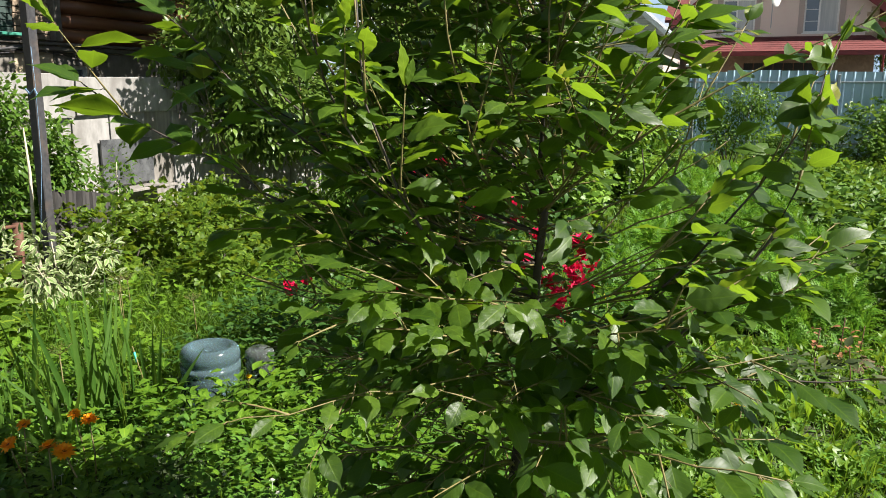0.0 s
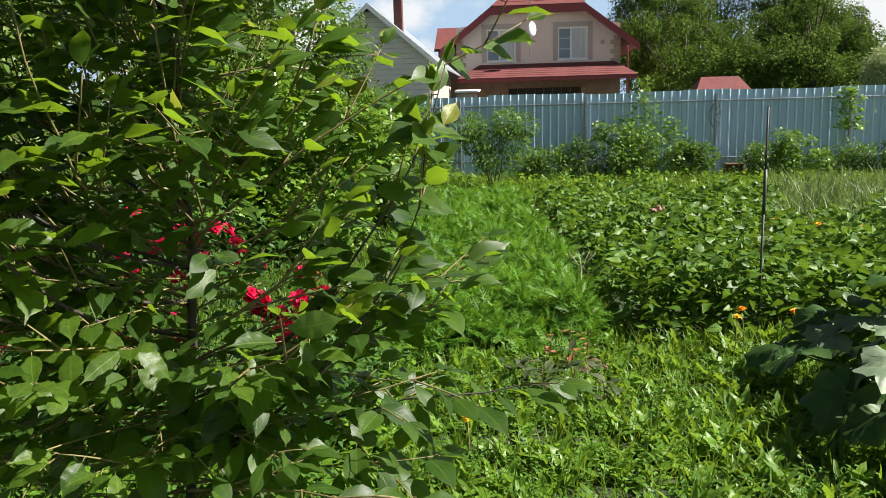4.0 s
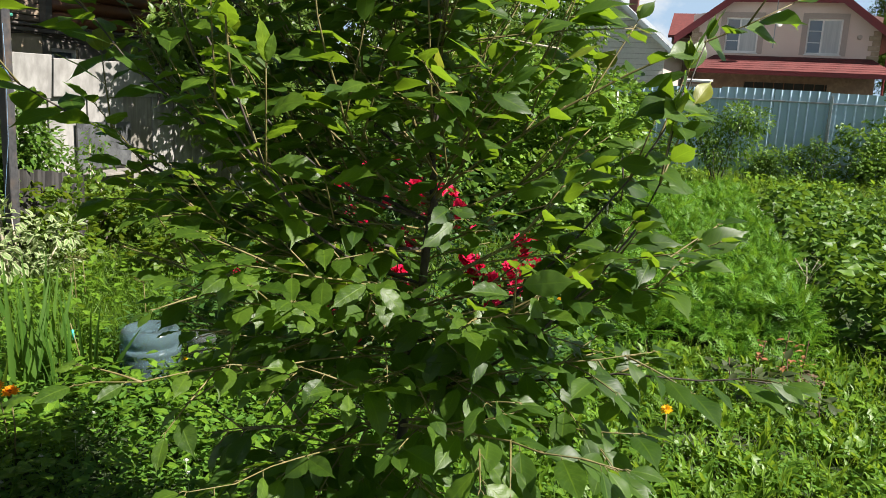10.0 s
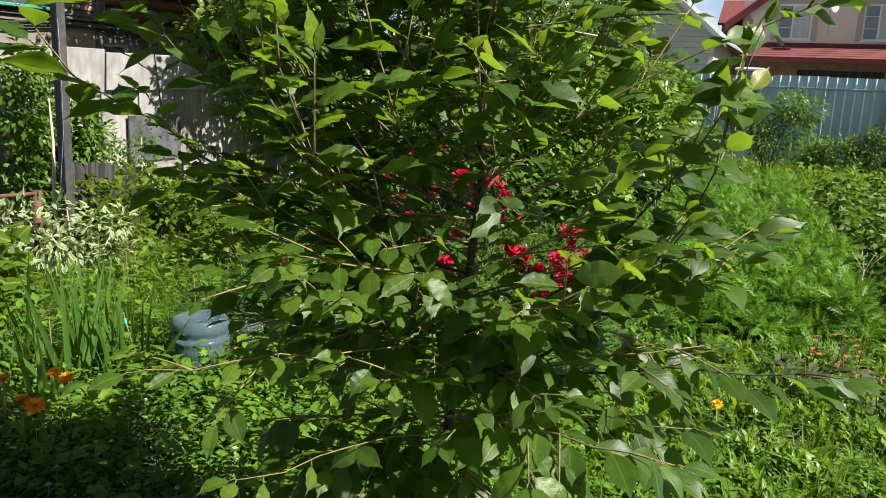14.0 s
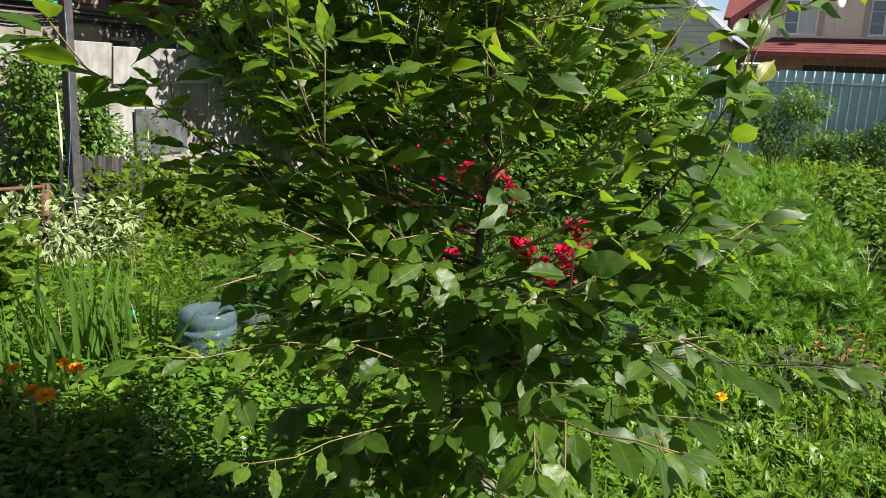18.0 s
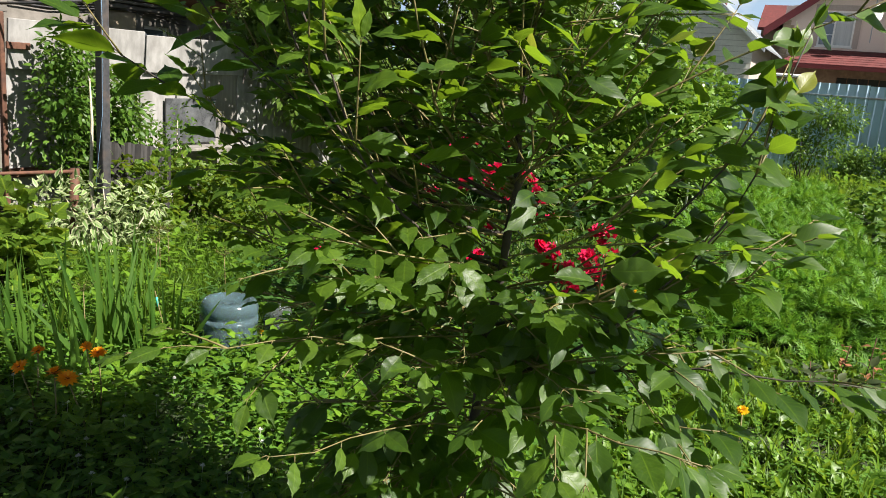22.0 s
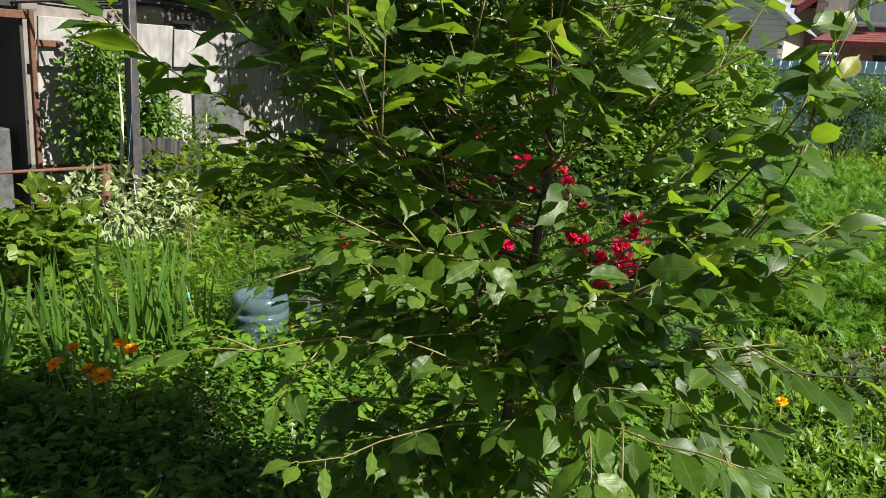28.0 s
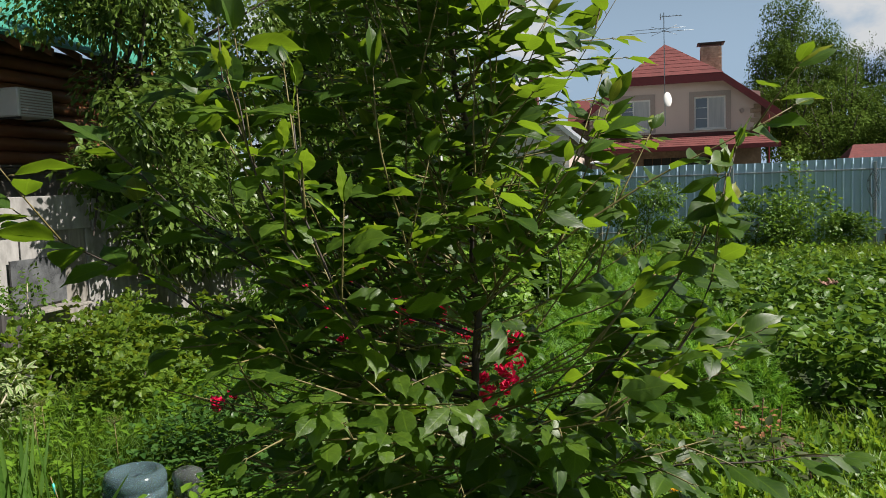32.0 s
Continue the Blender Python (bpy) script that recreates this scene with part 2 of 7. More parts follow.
M_SLATE = surface("asbestos_sheet", (0.20, 0.194, 0.184), (0.33, 0.322, 0.308), 9, 0.88, 0, 0.4, 0.006, (0.17, 0.16, 0.148), 2.6, (1, 1, 0.45))
M_PLANK = surface("weathered_plank", (0.15, 0.138, 0.12), (0.28, 0.262, 0.238), 20, 0.85, 0, 0.5, 0.006, (0.13, 0.12, 0.10), 1.6, (1, 1, 0.08))
M_RUST = surface("rusty_steel", (0.085, 0.038, 0.024), (0.15, 0.068, 0.04), 25, 0.75, 0.2, 0.5, 0.003, (0.07, 0.04, 0.03), 4)
M_POST = surface("painted_post", (0.032, 0.032, 0.035), (0.058, 0.058, 0.062), 30, 0.55, 0.1, 0.3, 0.002, (0.11, 0.08, 0.06), 5)
# near-black tone of dark boards; in doorway and veranda it paints in shade
M_DARK = surface("dark_boards_and_shade", (0.018, 0.017, 0.016), (0.038, 0.035, 0.032), 16, 0.8, 0, 0.5, 0.006, None, 1, (1, 1, 0.1))
M_STEEL = surface("blue_grey_sheet", (0.35, 0.505, 0.64), (0.41, 0.565, 0.69), 5, 0.34, 0.05, 0.10, 0.004, (0.34, 0.46, 0.55), 0.7, (1, 1, 0.2))
M_RAIL = surface("galvanised_steel", (0.27, 0.32, 0.35), (0.36, 0.41, 0.44), 20, 0.5, 0.5, 0.2, 0.003, (0.22, 0.15, 0.11), 3)
M_STUCCO = surface("pink_stucco", (0.69, 0.555, 0.490), (0.75, 0.615, 0.55), 30, 0.9, 0, 0.4, 0.01, (0.66, 0.51, 0.44), 0.5)
M_TRIM = surface("taupe_trim", (0.40, 0.33, 0.29), (0.46, 0.38, 0.34), 20, 0.85)
M_REDROOF = surface("red_shingle", (0.115, 0.028, 0.026), (0.18, 0.045, 0.042), 9, 0.8, 0, 0.5, 0.02, (0.09, 0.024, 0.023), 0.8)
M_REDTRIM = surface("red_fascia", (0.16, 0.018, 0.022), (0.20, 0.026, 0.028), 8, 0.5)
M_BRICK = surface("tan_brick", (0.50, 0.36, 0.26), (0.66, 0.51, 0.39), 8, 0.9, 0, 0.4, 0.01, (0.24, 0.13, 0.10), 2.5)
# darker brick tone: porch shade put into the wall colour
M_BRICKSHADE = surface("shaded_brown_brick", (0.20, 0.125, 0.085), (0.30, 0.20, 0.14), 8, 0.9, 0, 0.4, 0.01, (0.15, 0.09, 0.065), 2.0)
M_MAROON = surface("maroon_brick", (0.075, 0.026, 0.024), (0.13, 0.046, 0.040), 10, 0.85, 0, 0.4, 0.01)
M_STONE = surface("stone_corner", (0.34, 0.25, 0.17), (0.46, 0.36, 0.26), 6, 0.9, 0, 0.4, 0.01)
M_SIDING = surface("grey_siding", (0.71, 0.66, 0.585), (0.79, 0.74, 0.665), 12, 0.7, 0, 0.2, 0.004)
M_WHITE = surface("white_plastic", (0.74, 0.74, 0.72), (0.80, 0.80, 0.78), 10, 0.4)
M_LOG = surface("varnished_log", (0.14, 0.052, 0.020), (0.21, 0.088, 0.036), 12, 0.5, 0, 0.3, 0.006, (0.14, 0.05, 0.022), 2, (1, 0.06, 1))
M_BOARD = surface("grey_board", (0.11, 0.10, 0.088), (0.19, 0.172, 0.15), 16, 0.85, 0, 0.4, 0.005, (0.12, 0.10, 0.09), 1.5, (1, 0.06, 1))
M_OLDBOARD = surface("pale_brown_board", (0.17, 0.125, 0.085), (0.34, 0.265, 0.19), 18, 0.85, 0, 0.5, 0.006, (0.10, 0.07, 0.05), 3.0, (1, 0.06, 1))
M_GREENBOARD = surface("dark_green_board", (0.016, 0.030, 0.027), (0.042, 0.066, 0.058), 16, 0.8, 0, 0.5, 0.006, (0.10, 0.095, 0.08), 1.8, (1, 0.06, 1))
M_TIMBER = surface("orange_timber", (0.22, 0.11, 0.05), (0.34, 0.18, 0.09), 12, 0.6, 0, 0.3, 0.005, None, 1, (1, 0.1, 1))
M_BEIGE = surface("cream_render", (0.42, 0.345, 0.24), (0.50, 0.42, 0.30), 10, 0.9, 0, 0.3, 0.008, (0.52, 0.43, 0.32), 0.7)
# grey wall tone with shade put into the colour
M_RENDERSHADE = surface("shaded_render", (0.15, 0.138, 0.118), (0.21, 0.192, 0.168), 9, 0.9, 0, 0.3, 0.008, (0.15, 0.14, 0.12), 0.8)
M_GREENROOF = surface("green_tile", (0.035, 0.20, 0.14), (0.06, 0.28, 0.20), 6, 0.5, 0, 0.3, 0.01)
M_SOIL = surface("dry_soil", (0.070, 0.044, 0.027), (0.16, 0.105, 0.065), 22, 0.95, 0, 0.8, 0.02)
M_ROPE = surface("blue_cord", (0.13, 0.24, 0.38), (0.20, 0.33, 0.48), 60, 0.6)
M_DRY = surface("dry_stem", (0.36, 0.31, 0.22), (0.50, 0.45, 0.34), 40, 0.8)
M_TEAL = surface("teal_tie", (0.02, 0.42, 0.36), (0.03, 0.52, 0.45), 30, 0.4)
M_CLOTH = surface("faded_cloth", (0.22, 0.12, 0.09), (0.30, 0.18, 0.13), 20, 0.9)
M_FILM = surface("grey_film", (0.05, 0.052, 0.056), (0.11, 0.115, 0.12), 7, 0.3, 0, 0.8, 0.02)


def ground_material():
    m, n, l, p = nodes_of("garden_soil_and_turf")
    fine, broad, grit = noise_of(n, l, 9, 8), noise_of(n, l, 0.35, 5), noise_of(n, l, 70, 6)
    turf = mix_colour(n, l, fine, (0.016, 0.030, 0.008), (0.042, 0.066, 0.016))
    soil = mix_colour(n, l, grit, (0.028, 0.021, 0.014), (0.075, 0.056, 0.038))
    l.new(mix_colour(n, l, span(n, l, broad, 0.55, 0.72), turf, soil), p.inputs["Base Color"])
    p.inputs["Roughness"].default_value = 0.95
    bump(n, l, p, math_node(n, l, "ADD", fine, grit), 0.6, 0.03)
    return m


def glass_material(name, tint, rough=0.03):
    m, n, l, p = nodes_of(name)
    p.inputs["Base Color"].default_value = (*tint, 1)
    p.inputs["Roughness"].default_value = rough
    p.inputs["Specular IOR Level"].default_value = 0.9
    return m


M_GROUND = ground_material()
M_PANE = glass_material("window_glass", (0.10, 0.12, 0.14))
M_CURTAIN = surface("net_curtain", (0.42, 0.45, 0.46), (0.56, 0.58, 0.58), 14, 0.9, 0, 0.1, 0.002, None, 1, (1, 1, 0.05))
M_BOTTLE, _n, _l, _p = nodes_of("blue_clear_plastic")
_p.inputs["Base Color"].default_value = (0.30, 0.45, 0.50, 1)
_p.inputs["Transmission Weight"].default_value, _p.inputs["Roughness"].default_value, _p.inputs["IOR"].default_value = 0.84, 0.14, 1.3
bump(_n, _l, _p, noise_of(_n, _l, 9, 2), 0.08, 0.004)
M_CLEAR, _n, _l, _p = nodes_of("clear_plastic")
_p.inputs["Base Color"].default_value = (0.60, 0.66, 0.66, 1)
_p.inputs["Transmission Weight"].default_value, _p.inputs["Roughness"].default_value, _p.inputs["IOR"].default_value = 0.92, 0.08, 1.2


# ---------------------------------------------------------------- builders
def thing(name, label, category, at=(0, 0, 0), group="", kind=""):
    e = new(name)
    e.location = at
    e.empty_display_size = 0.1
    return tagged(e, label, category, group, kind)


def under(ob, parent):
    """Hang ob, whose mesh is in world coordinates, under parent."""
    ob.parent = parent
    if parent is not None and parent.parent is None:
        ob.matrix_parent_inverse = parent.matrix_basis.inverted()
    return ob


def mesh_of(name, verts, tris, material, uvs=None, smooth=True):
    verts, tris = np.asarray(verts, np.float32), np.asarray(tris, np.int32)
    me = bpy.data.meshes.new(name)
    me.vertices.add(len(verts))
    me.vertices.foreach_set("co", verts.ravel())
    me.loops.add(tris.size)
    me.loops.foreach_set("vertex_index", tris.ravel())
    me.polygons.add(len(tris))
    me.polygons.foreach_set("loop_start", np.arange(0, tris.size, tris.shape[1], dtype=np.int32))
    me.polygons.foreach_set("loop_total", np.full(len(tris), tris.shape[1], dtype=np.int32))
    me.polygons.foreach_set("use_smooth", np.full(len(tris), smooth))
    if uvs is not None:
        layer = me.uv_layers.new(name="UVMap")
        layer.data.foreach_set("uv", np.asarray(uvs, np.float32)[tris.ravel()].ravel())
    me.materials.append(material)
    me.update(calc_edges=True)
    return me


def part(name, bm, material, parent, label=""):
    """Links a bmesh, or a ready mesh, as one object under a thing or a part."""
    if isinstance(bm, bmesh.types.BMesh):
        me = bpy.data.meshes.new(name)
        bm.to_mesh(me)
        bm.free()
        me.materials.append(material)
    else:
        me = bm
    return tagged(under(new(name, me), parent), label)


def box(x0, x1, y0, y1, z0, z1, bevel=0.0, bm=None):
    bm = bm or bmesh.new()
    made = bmesh.ops.create_cube(bm, size=1, matrix=Matrix.LocRotScale(
        ((x0 + x1) / 2, (y0 + y1) / 2, (z0 + z1) / 2), None, (abs(x1 - x0), abs(y1 - y0), abs(z1 - z0))))
    if bevel:
        edges = list({e for v in made["verts"] for e in v.link_edges})
        bmesh.ops.bevel(bm, geom=edges, offset=bevel, segments=1, affect="EDGES")
    return bm


def tube(points, radii, sides=6):
    """A tapered round tube along points, as vertices and triangles."""
    pts = np.asarray(points, float)
    tang = np.gradient(pts, axis=0)
    tang /= np.linalg.norm(tang, axis=1)[:, None] + 1e-9
    ref = np.where(np.abs(tang[:, 2:3]) > 0.9, [[1.0, 0, 0]], [[0, 0, 1.0]])
    a = np.cross(tang, ref)
    a /= np.linalg.norm(a, axis=1)[:, None]
    b = np.cross(tang, a)
    ang = np.arange(sides) * 2 * np.pi / sides
    r = np.broadcast_to(radii, len(pts))[:, None, None]
    v = pts[:, None] + r * (np.cos(ang)[None, :, None] * a[:, None] + np.sin(ang)[None, :, None] * b[:, None])
    n = len(pts)
    i, j = np.meshgrid(np.arange(n - 1), np.arange(sides), indexing="ij")
    k = (j + 1) % sides
    p, q, s, t = (i * sides + j).ravel(), (i * sides + k).ravel(), ((i + 1) * sides + k).ravel(), ((i + 1) * sides + j).ravel()
    cap = [[0, c + 1, c] for c in range(1, sides - 1)] + [[(n - 1) * sides, (n - 1) * sides + c, (n - 1) * sides + c + 1] for c in range(1, sides - 1)]
    return v.reshape(-1, 3), np.concatenate([np.stack([p, q, s], 1), np.stack([p, s, t], 1), np.array(cap)])


def joined(pieces):
    vs, fs, at = [], [], 0
    for v, f in pieces:
        vs.append(v)
        fs.append(f + at)
        at += len(v)
    return np.concatenate(vs), np.concatenate(fs)


def pipe(name, points, radii, material, parent, label="", sides=8):
    v, f = tube(points, radii, sides)
    return part(name, mesh_of(name, v, f, material), None, parent, label)


def blade(n=3, width=0.06, fold=0.3, bend=0.35, shape="grass", wave=0.0):
    """A leaf of length 1 along x, folded on its midrib and bent down towards the tip."""
    t = np.linspace(0, 1, n + 1)
    if shape == "grass":
        w = (1 - t ** 2.2) * 0.9 + 0.1 * (1 - t)
    elif shape == "ovate":
        w = np.sin(np.pi * t ** 0.80) ** 0.85 * (1 - 0.55 * t ** 3)
    elif shape == "elliptic":
        w = np.sin(np.pi * t ** 0.93) ** 0.85 * (1 - 0.60 * t ** 5)
    elif shape == "heart":
        w = np.sin(np.pi * t ** 0.52) ** 0.8 * (1 - 0.25 * t)
    elif shape == "lance":
        w = np.sin(np.pi * t ** 1.15) ** 0.8
    else:
        w = np.sin(np.pi * np.clip(t, 0, 1) ** 0.6) ** 0.6
    w = w * width / 2
    z = -bend * t ** 2 + wave * np.sin(t * 9) * 0.03
    x = t * (1 - 0.25 * bend * t)
    v, uv, f = [], [], []
    for i in range(n + 1):
        for side in (-1, 0, 1):
            wob = wave * 0.12 * math.sin(i * 2.4 + side)
            v.append((x[i], side * w[i] * (1 + wob), z[i] + abs(side) * w[i] * fold))
            uv.append(((side + 1) / 2, t[i]))
    for i in range(n):
        for c in (0, 1):
            a, b, d, e = i * 3 + c, i * 3 + c + 1, (i + 1) * 3 + c, (i + 1) * 3 + c + 1
            if w[i + 1] > 1e-6:
                f.append((a, d, e))
            if w[i] > 1e-6:
                f.append((a, e, b))
    return np.array(v), np.array(f), np.array(uv)


def lobed(n=5, depth=0.35, cup=0.15):
    """A lobed leaf of length 1 (currant, vine, squash), fanned from its stalk."""
    ang = np.linspace(-2.45, 2.45, n * 4 + 1)
    r = 0.5 * (1 - depth * (0.5 - 0.5 * np.cos(np.linspace(0, 2 * np.pi * n, n * 4 + 1) + np.pi)) ** 1.0) * (0.82 + 0.18 * np.cos(ang / 1.4))
    v = [(0.32, 0, 0)]
    uv = [(0.5, 0.5)]
    for a, q in zip(ang, r):
        v.append((0.32 + q * math.cos(a) * 1.15, q * math.sin(a) * 1.15, -cup * q * q * 2 + 0.03 * math.sin(a * 5)))
        uv.append((0.5 + q * math.sin(a), 0.5 + q * math.cos(a)))
    f = [(0, i, i + 1) for i in range(1, len(v) - 1)]
    return np.array(v), np.array(f), np.array(uv)


def frames_of(way, up):
    x = way / (np.linalg.norm(way, axis=1)[:, None] + 1e-9)
    z = up - (up * x).sum(1)[:, None] * x
    z /= np.linalg.norm(z, axis=1)[:, None] + 1e-9
    return np.stack([x, np.cross(z, x), z], 2)


def spread(templates, pos, way, up, size):
    """Copies of leaf templates at pos, along way, facing up, joined as vertices, triangles and uvs."""
    turn = frames_of(way, up)
    which = rng.integers(0, len(templates), len(pos))
    vs, fs, us, at = [], [], [], 0
    for k, (tv, tf, tu) in enumerate(templates):
        s = which == k
        if not s.any():
            continue
        v = np.einsum("nij,kj->nki", turn[s], tv) * np.asarray(size)[s][:, None, None] + pos[s][:, None]
        c = s.sum()
        vs.append(v.reshape(-1, 3))
        fs.append((tf[None] + (np.arange(c) * len(tv))[:, None, None]).reshape(-1, 3) + at)
        us.append(np.tile(tu, (c, 1)))
        at += c * len(tv)
    return np.concatenate(vs), np.concatenate(fs), np.concatenate(us)


def unit(n):
    v = rng.normal(size=(n, 3))
    return v / np.linalg.norm(v, axis=1)[:, None]


def leaves_at(name, pos, size, templates, material, parent, label="", droop=0.25, lift=1.2, out=None, kind=""):
    """A mass of leaves: each points outwards and a little down, and mostly faces the sky."""
    n = len(pos)
    way = unit(n) * [1, 1, 0.5] if out is None else out + 0.7 * unit(n)
    way[:, 2] -= droop
    up = unit(n) * 0.75 + [0, 0, lift]
    v, f, u = spread(templates, np.asarray(pos), way, up, np.broadcast_to(size, n))
    ob = part(name, mesh_of(name, v, f, material, u), None, parent, label)
    return tagged(ob, kind=kind)


def hill(x, y):
    """The lie of the ground."""
    return 0.02 * np.sin(x * 0.9 + 1.0) * np.sin(y * 0.7) + 0.012 * np.sin(x * 2.3 + y * 1.7)


T_OVATE = [blade(5, 0.52, 0.22, 0.10, "ovate"), blade(5, 0.55, 0.35, 0.22, "ovate"), blade(5, 0.5, 0.1, 0.3, "ovate")]
T_SIMPLE = [blade(3, 0.55, 0.3, 0.15, "ovate"), blade(3, 0.5, 0.15, 0.3, "ovate")]
T_POINTED = [blade(5, 0.62, 0.25, 0.18, "heart"), blade(5, 0.58, 0.1, 0.35, "heart"), blade(5, 0.55, 0.4, 0.05, "heart", 1.0)]
T_LANCE = [blade(4, 0.30, 0.3, 0.25, "lance"), blade(4, 0.34, 0.2, 0.45, "lance", 1.0)]
T_GRASS = [blade(3, 0.045, 0.4, 0.30), blade(3, 0.035, 0.4, 0.65), blade(2, 0.04, 0.4, 0.1)]


def ragged(n, width, bend):
    """A dandelion leaf: jagged lobes that grow towards the tip."""
    v, f, u = blade(n, width, 0.35, bend, "lance", 1.2)
    for i in range(1, n):
        cut = 0.62 if i % 2 else 1.08 + 0.18 * math.sin(i * 2.1)
        mid = v[i * 3 + 1].copy()
        for c in (0, 2):
            v[i * 3 + c] = mid + (v[i * 3 + c] - mid) * cut - [0.03 if i % 2 == 0 else 0, 0, 0]
    return v, f, u


T_RAGGED = [ragged(9, 0.34, 0.45), ragged(9, 0.27, 0.25), ragged(7, 0.38, 0.8)]
T_WEED = [blade(5, 0.19, 0.3, 0.45, "lance", 1.5), blade(5, 0.15, 0.4, 0.25, "lance", 1.0), blade(5, 0.22, 0.2, 0.6, "lance", 2.0)]
T_LOBE = [lobed(5, 0.30, 0.2), lobed(3, 0.35, 0.35), lobed(5, 0.22, 0.1)]


# ---------------------------------------------------------------- ground
def build_ground():
    near = np.linspace(-14, 18, 129)
    xs = np.unique(np.concatenate([[-900, -300, -100, -40, -22], near, [26, 45, 100, 300, 900]]))
    ys = np.unique(np.concatenate([[-900, -300, -100, -40, -15], np.linspace(-8, 26, 137), [34, 50, 100, 300, 900]]))
    x, y = np.meshgrid(xs, ys, indexing="ij")
    z = hill(x, y) * (np.abs(x) < 20) * (np.abs(y) < 30)
    i, j = np.meshgrid(np.arange(len(xs) - 1), np.arange(len(ys) - 1), indexing="ij")
    a = (i * len(ys) + j).ravel()
    b, c, d = a + len(ys), a + len(ys) + 1, a + 1
    ob = new("ground", mesh_of("ground", np.stack([x, y, z], 2).reshape(-1, 3), np.stack([a, b, c, d], 1), M_GROUND))
    tagged(ob, "garden ground of turf and dark soil", "ground", kind="structure")
    bm = bmesh.new()
    bmesh.ops.create_grid(bm, x_segments=24, y_segments=24, size=1, matrix=Matrix.LocRotScale((0.80, 5.16, 0.03), None, (0.30, 0.15, 1)))
    for v in bm.verts:
        d = ((v.co.x - 0.80) / 0.30) ** 2 + ((v.co.y - 5.16) / 0.15) ** 2
        v.co.z += 0.012 * max(0, 1 - d) + 0.022 * noise.noise(v.co * 14) - 0.09 * max(0, d - 0.8)
    soil = new("soil_patch", bpy.data.meshes.new("soil_patch"))
    bm.to_mesh(soil.data), bm.free()
    soil.data.materials.append(M_SOIL)
    tagged(soil, "bare dry brown soil at the end of a bed", "soil", kind="structure")


build_ground()

# ---------------------------------------------------------------- steel fence at the back
FENCE_V, FENCE_TOP = 19.91, 2.05


def build_fence():
    fence = thing("fence", "light blue-grey corrugated steel sheet fence", "fence", (3, FENCE_V, 0), kind="structure")
    pitch, ribs = 0.192, 6
    prof = [(0, 0)]
    for k in range(ribs):
        x = k * pitch
        prof += [(x + 0.098, 0), (x + 0.118, -0.018), (x + 0.142, -0.018), (x + 0.166, 0)]
    prof += [(ribs * pitch, 0)]
    w = ribs * pitch
    v, f, m = [], [], len(prof)
    for z in (0.04, FENCE_TOP):
        for off in (0, 0.003):
            v += [(x, y + off, z) for x, y in prof]
    for k in range(m - 1):
        f += [(k, k + 1, 2 * m + k + 1, 2 * m + k), (m + k + 1, m + k, 3 * m + k, 3 * m + k + 1),
              (2 * m + k, 2 * m + k + 1, 3 * m + k + 1, 3 * m + k)]
    me = mesh_of("sheet", v, f, M_STEEL, smooth=False)
    for k in range(24):
        ob = under(new("sheet", me), fence)
        ob.matrix_basis = pose(-9.6 + k * w, FENCE_V + 0.004 * (k % 2), 0.02 * math.sin(k * 1.7), 0, 0.25 * math.sin(k * 2.1), 0)
    for z in (1.80, 0.45):
        part("rail", box(-9.6, 18.0, FENCE_V - 0.068, FENCE_V - 0.036, z - 0.02, z + 0.02, 0.004), M_RAIL, fence)
    for k in range(-4, 6):
        x = 1.95 + 3.05 * k
        part("post", box(x - 0.03, x + 0.03, FENCE_V - 0.125, FENCE_V - 0.065, -0.1, 1.97, 0.006), M_RAIL, fence)


build_fence()


# ---------------------------------------------------------------- houses
def wall_sheet(x0, x1, z0, z1, y0, y1, holes=()):
    """An upright wall along x with rectangular openings that go through it."""
    xs = sorted({x0, x1, *(h[k] for h in holes for k in (0, 1))})
    zs = sorted({z0, z1, *(h[k] for h in holes for k in (2, 3))})
    bm = bmesh.new()
    solid = {}
    for i in range(len(xs) - 1):
        for j in range(len(zs) - 1):
            cx, cz = (xs[i] + xs[i + 1]) / 2, (zs[j] + zs[j + 1]) / 2
            solid[i, j] = not any(h[0] < cx < h[1] and h[2] < cz < h[3] for h in holes)

    def quad(*p):
        bm.faces.new([bm.verts.new(q) for q in p])

    for (i, j), s in solid.items():
        if not s:
            continue
        a, b, c, d = xs[i], xs[i + 1], zs[j], zs[j + 1]
        quad((a, y0, c), (b, y0, c), (b, y0, d), (a, y0, d))
        quad((b, y1, c), (a, y1, c), (a, y1, d), (b, y1, d))
        if not solid.get((i - 1, j)):
            quad((a, y1, c), (a, y0, c), (a, y0, d), (a, y1, d))
        if not solid.get((i + 1, j)):
            quad((b, y0, c), (b, y1, c), (b, y1, d), (b, y0, d))
        if not solid.get((i, j - 1)):
            quad((a, y1, c), (b, y1, c), (b, y0, c), (a, y0, c))
        if not solid.get((i, j + 1)):
            quad((a, y0, d), (b, y0, d), (b, y1, d), (a, y1, d))
    bmesh.ops.remove_doubles(bm, verts=bm.verts, dist=1e-5)
    return bm


def slab(corners, thick):
    """A plate with its upper face on the corners."""
    bm = bmesh.new()
    top = [bm.verts.new(c) for c in corners]
    low = [bm.verts.new(Vector(c) - Vector((0, 0, thick))) for c in corners]
    bm.faces.new(top)
    bm.faces.new(low[::-1])
    for k in range(len(top)):
        q = (k + 1) % len(top)
        bm.faces.new((top[k], low[k], low[q], top[q]))
    bmesh.ops.recalc_face_normals(bm, faces=bm.faces)
    return bm


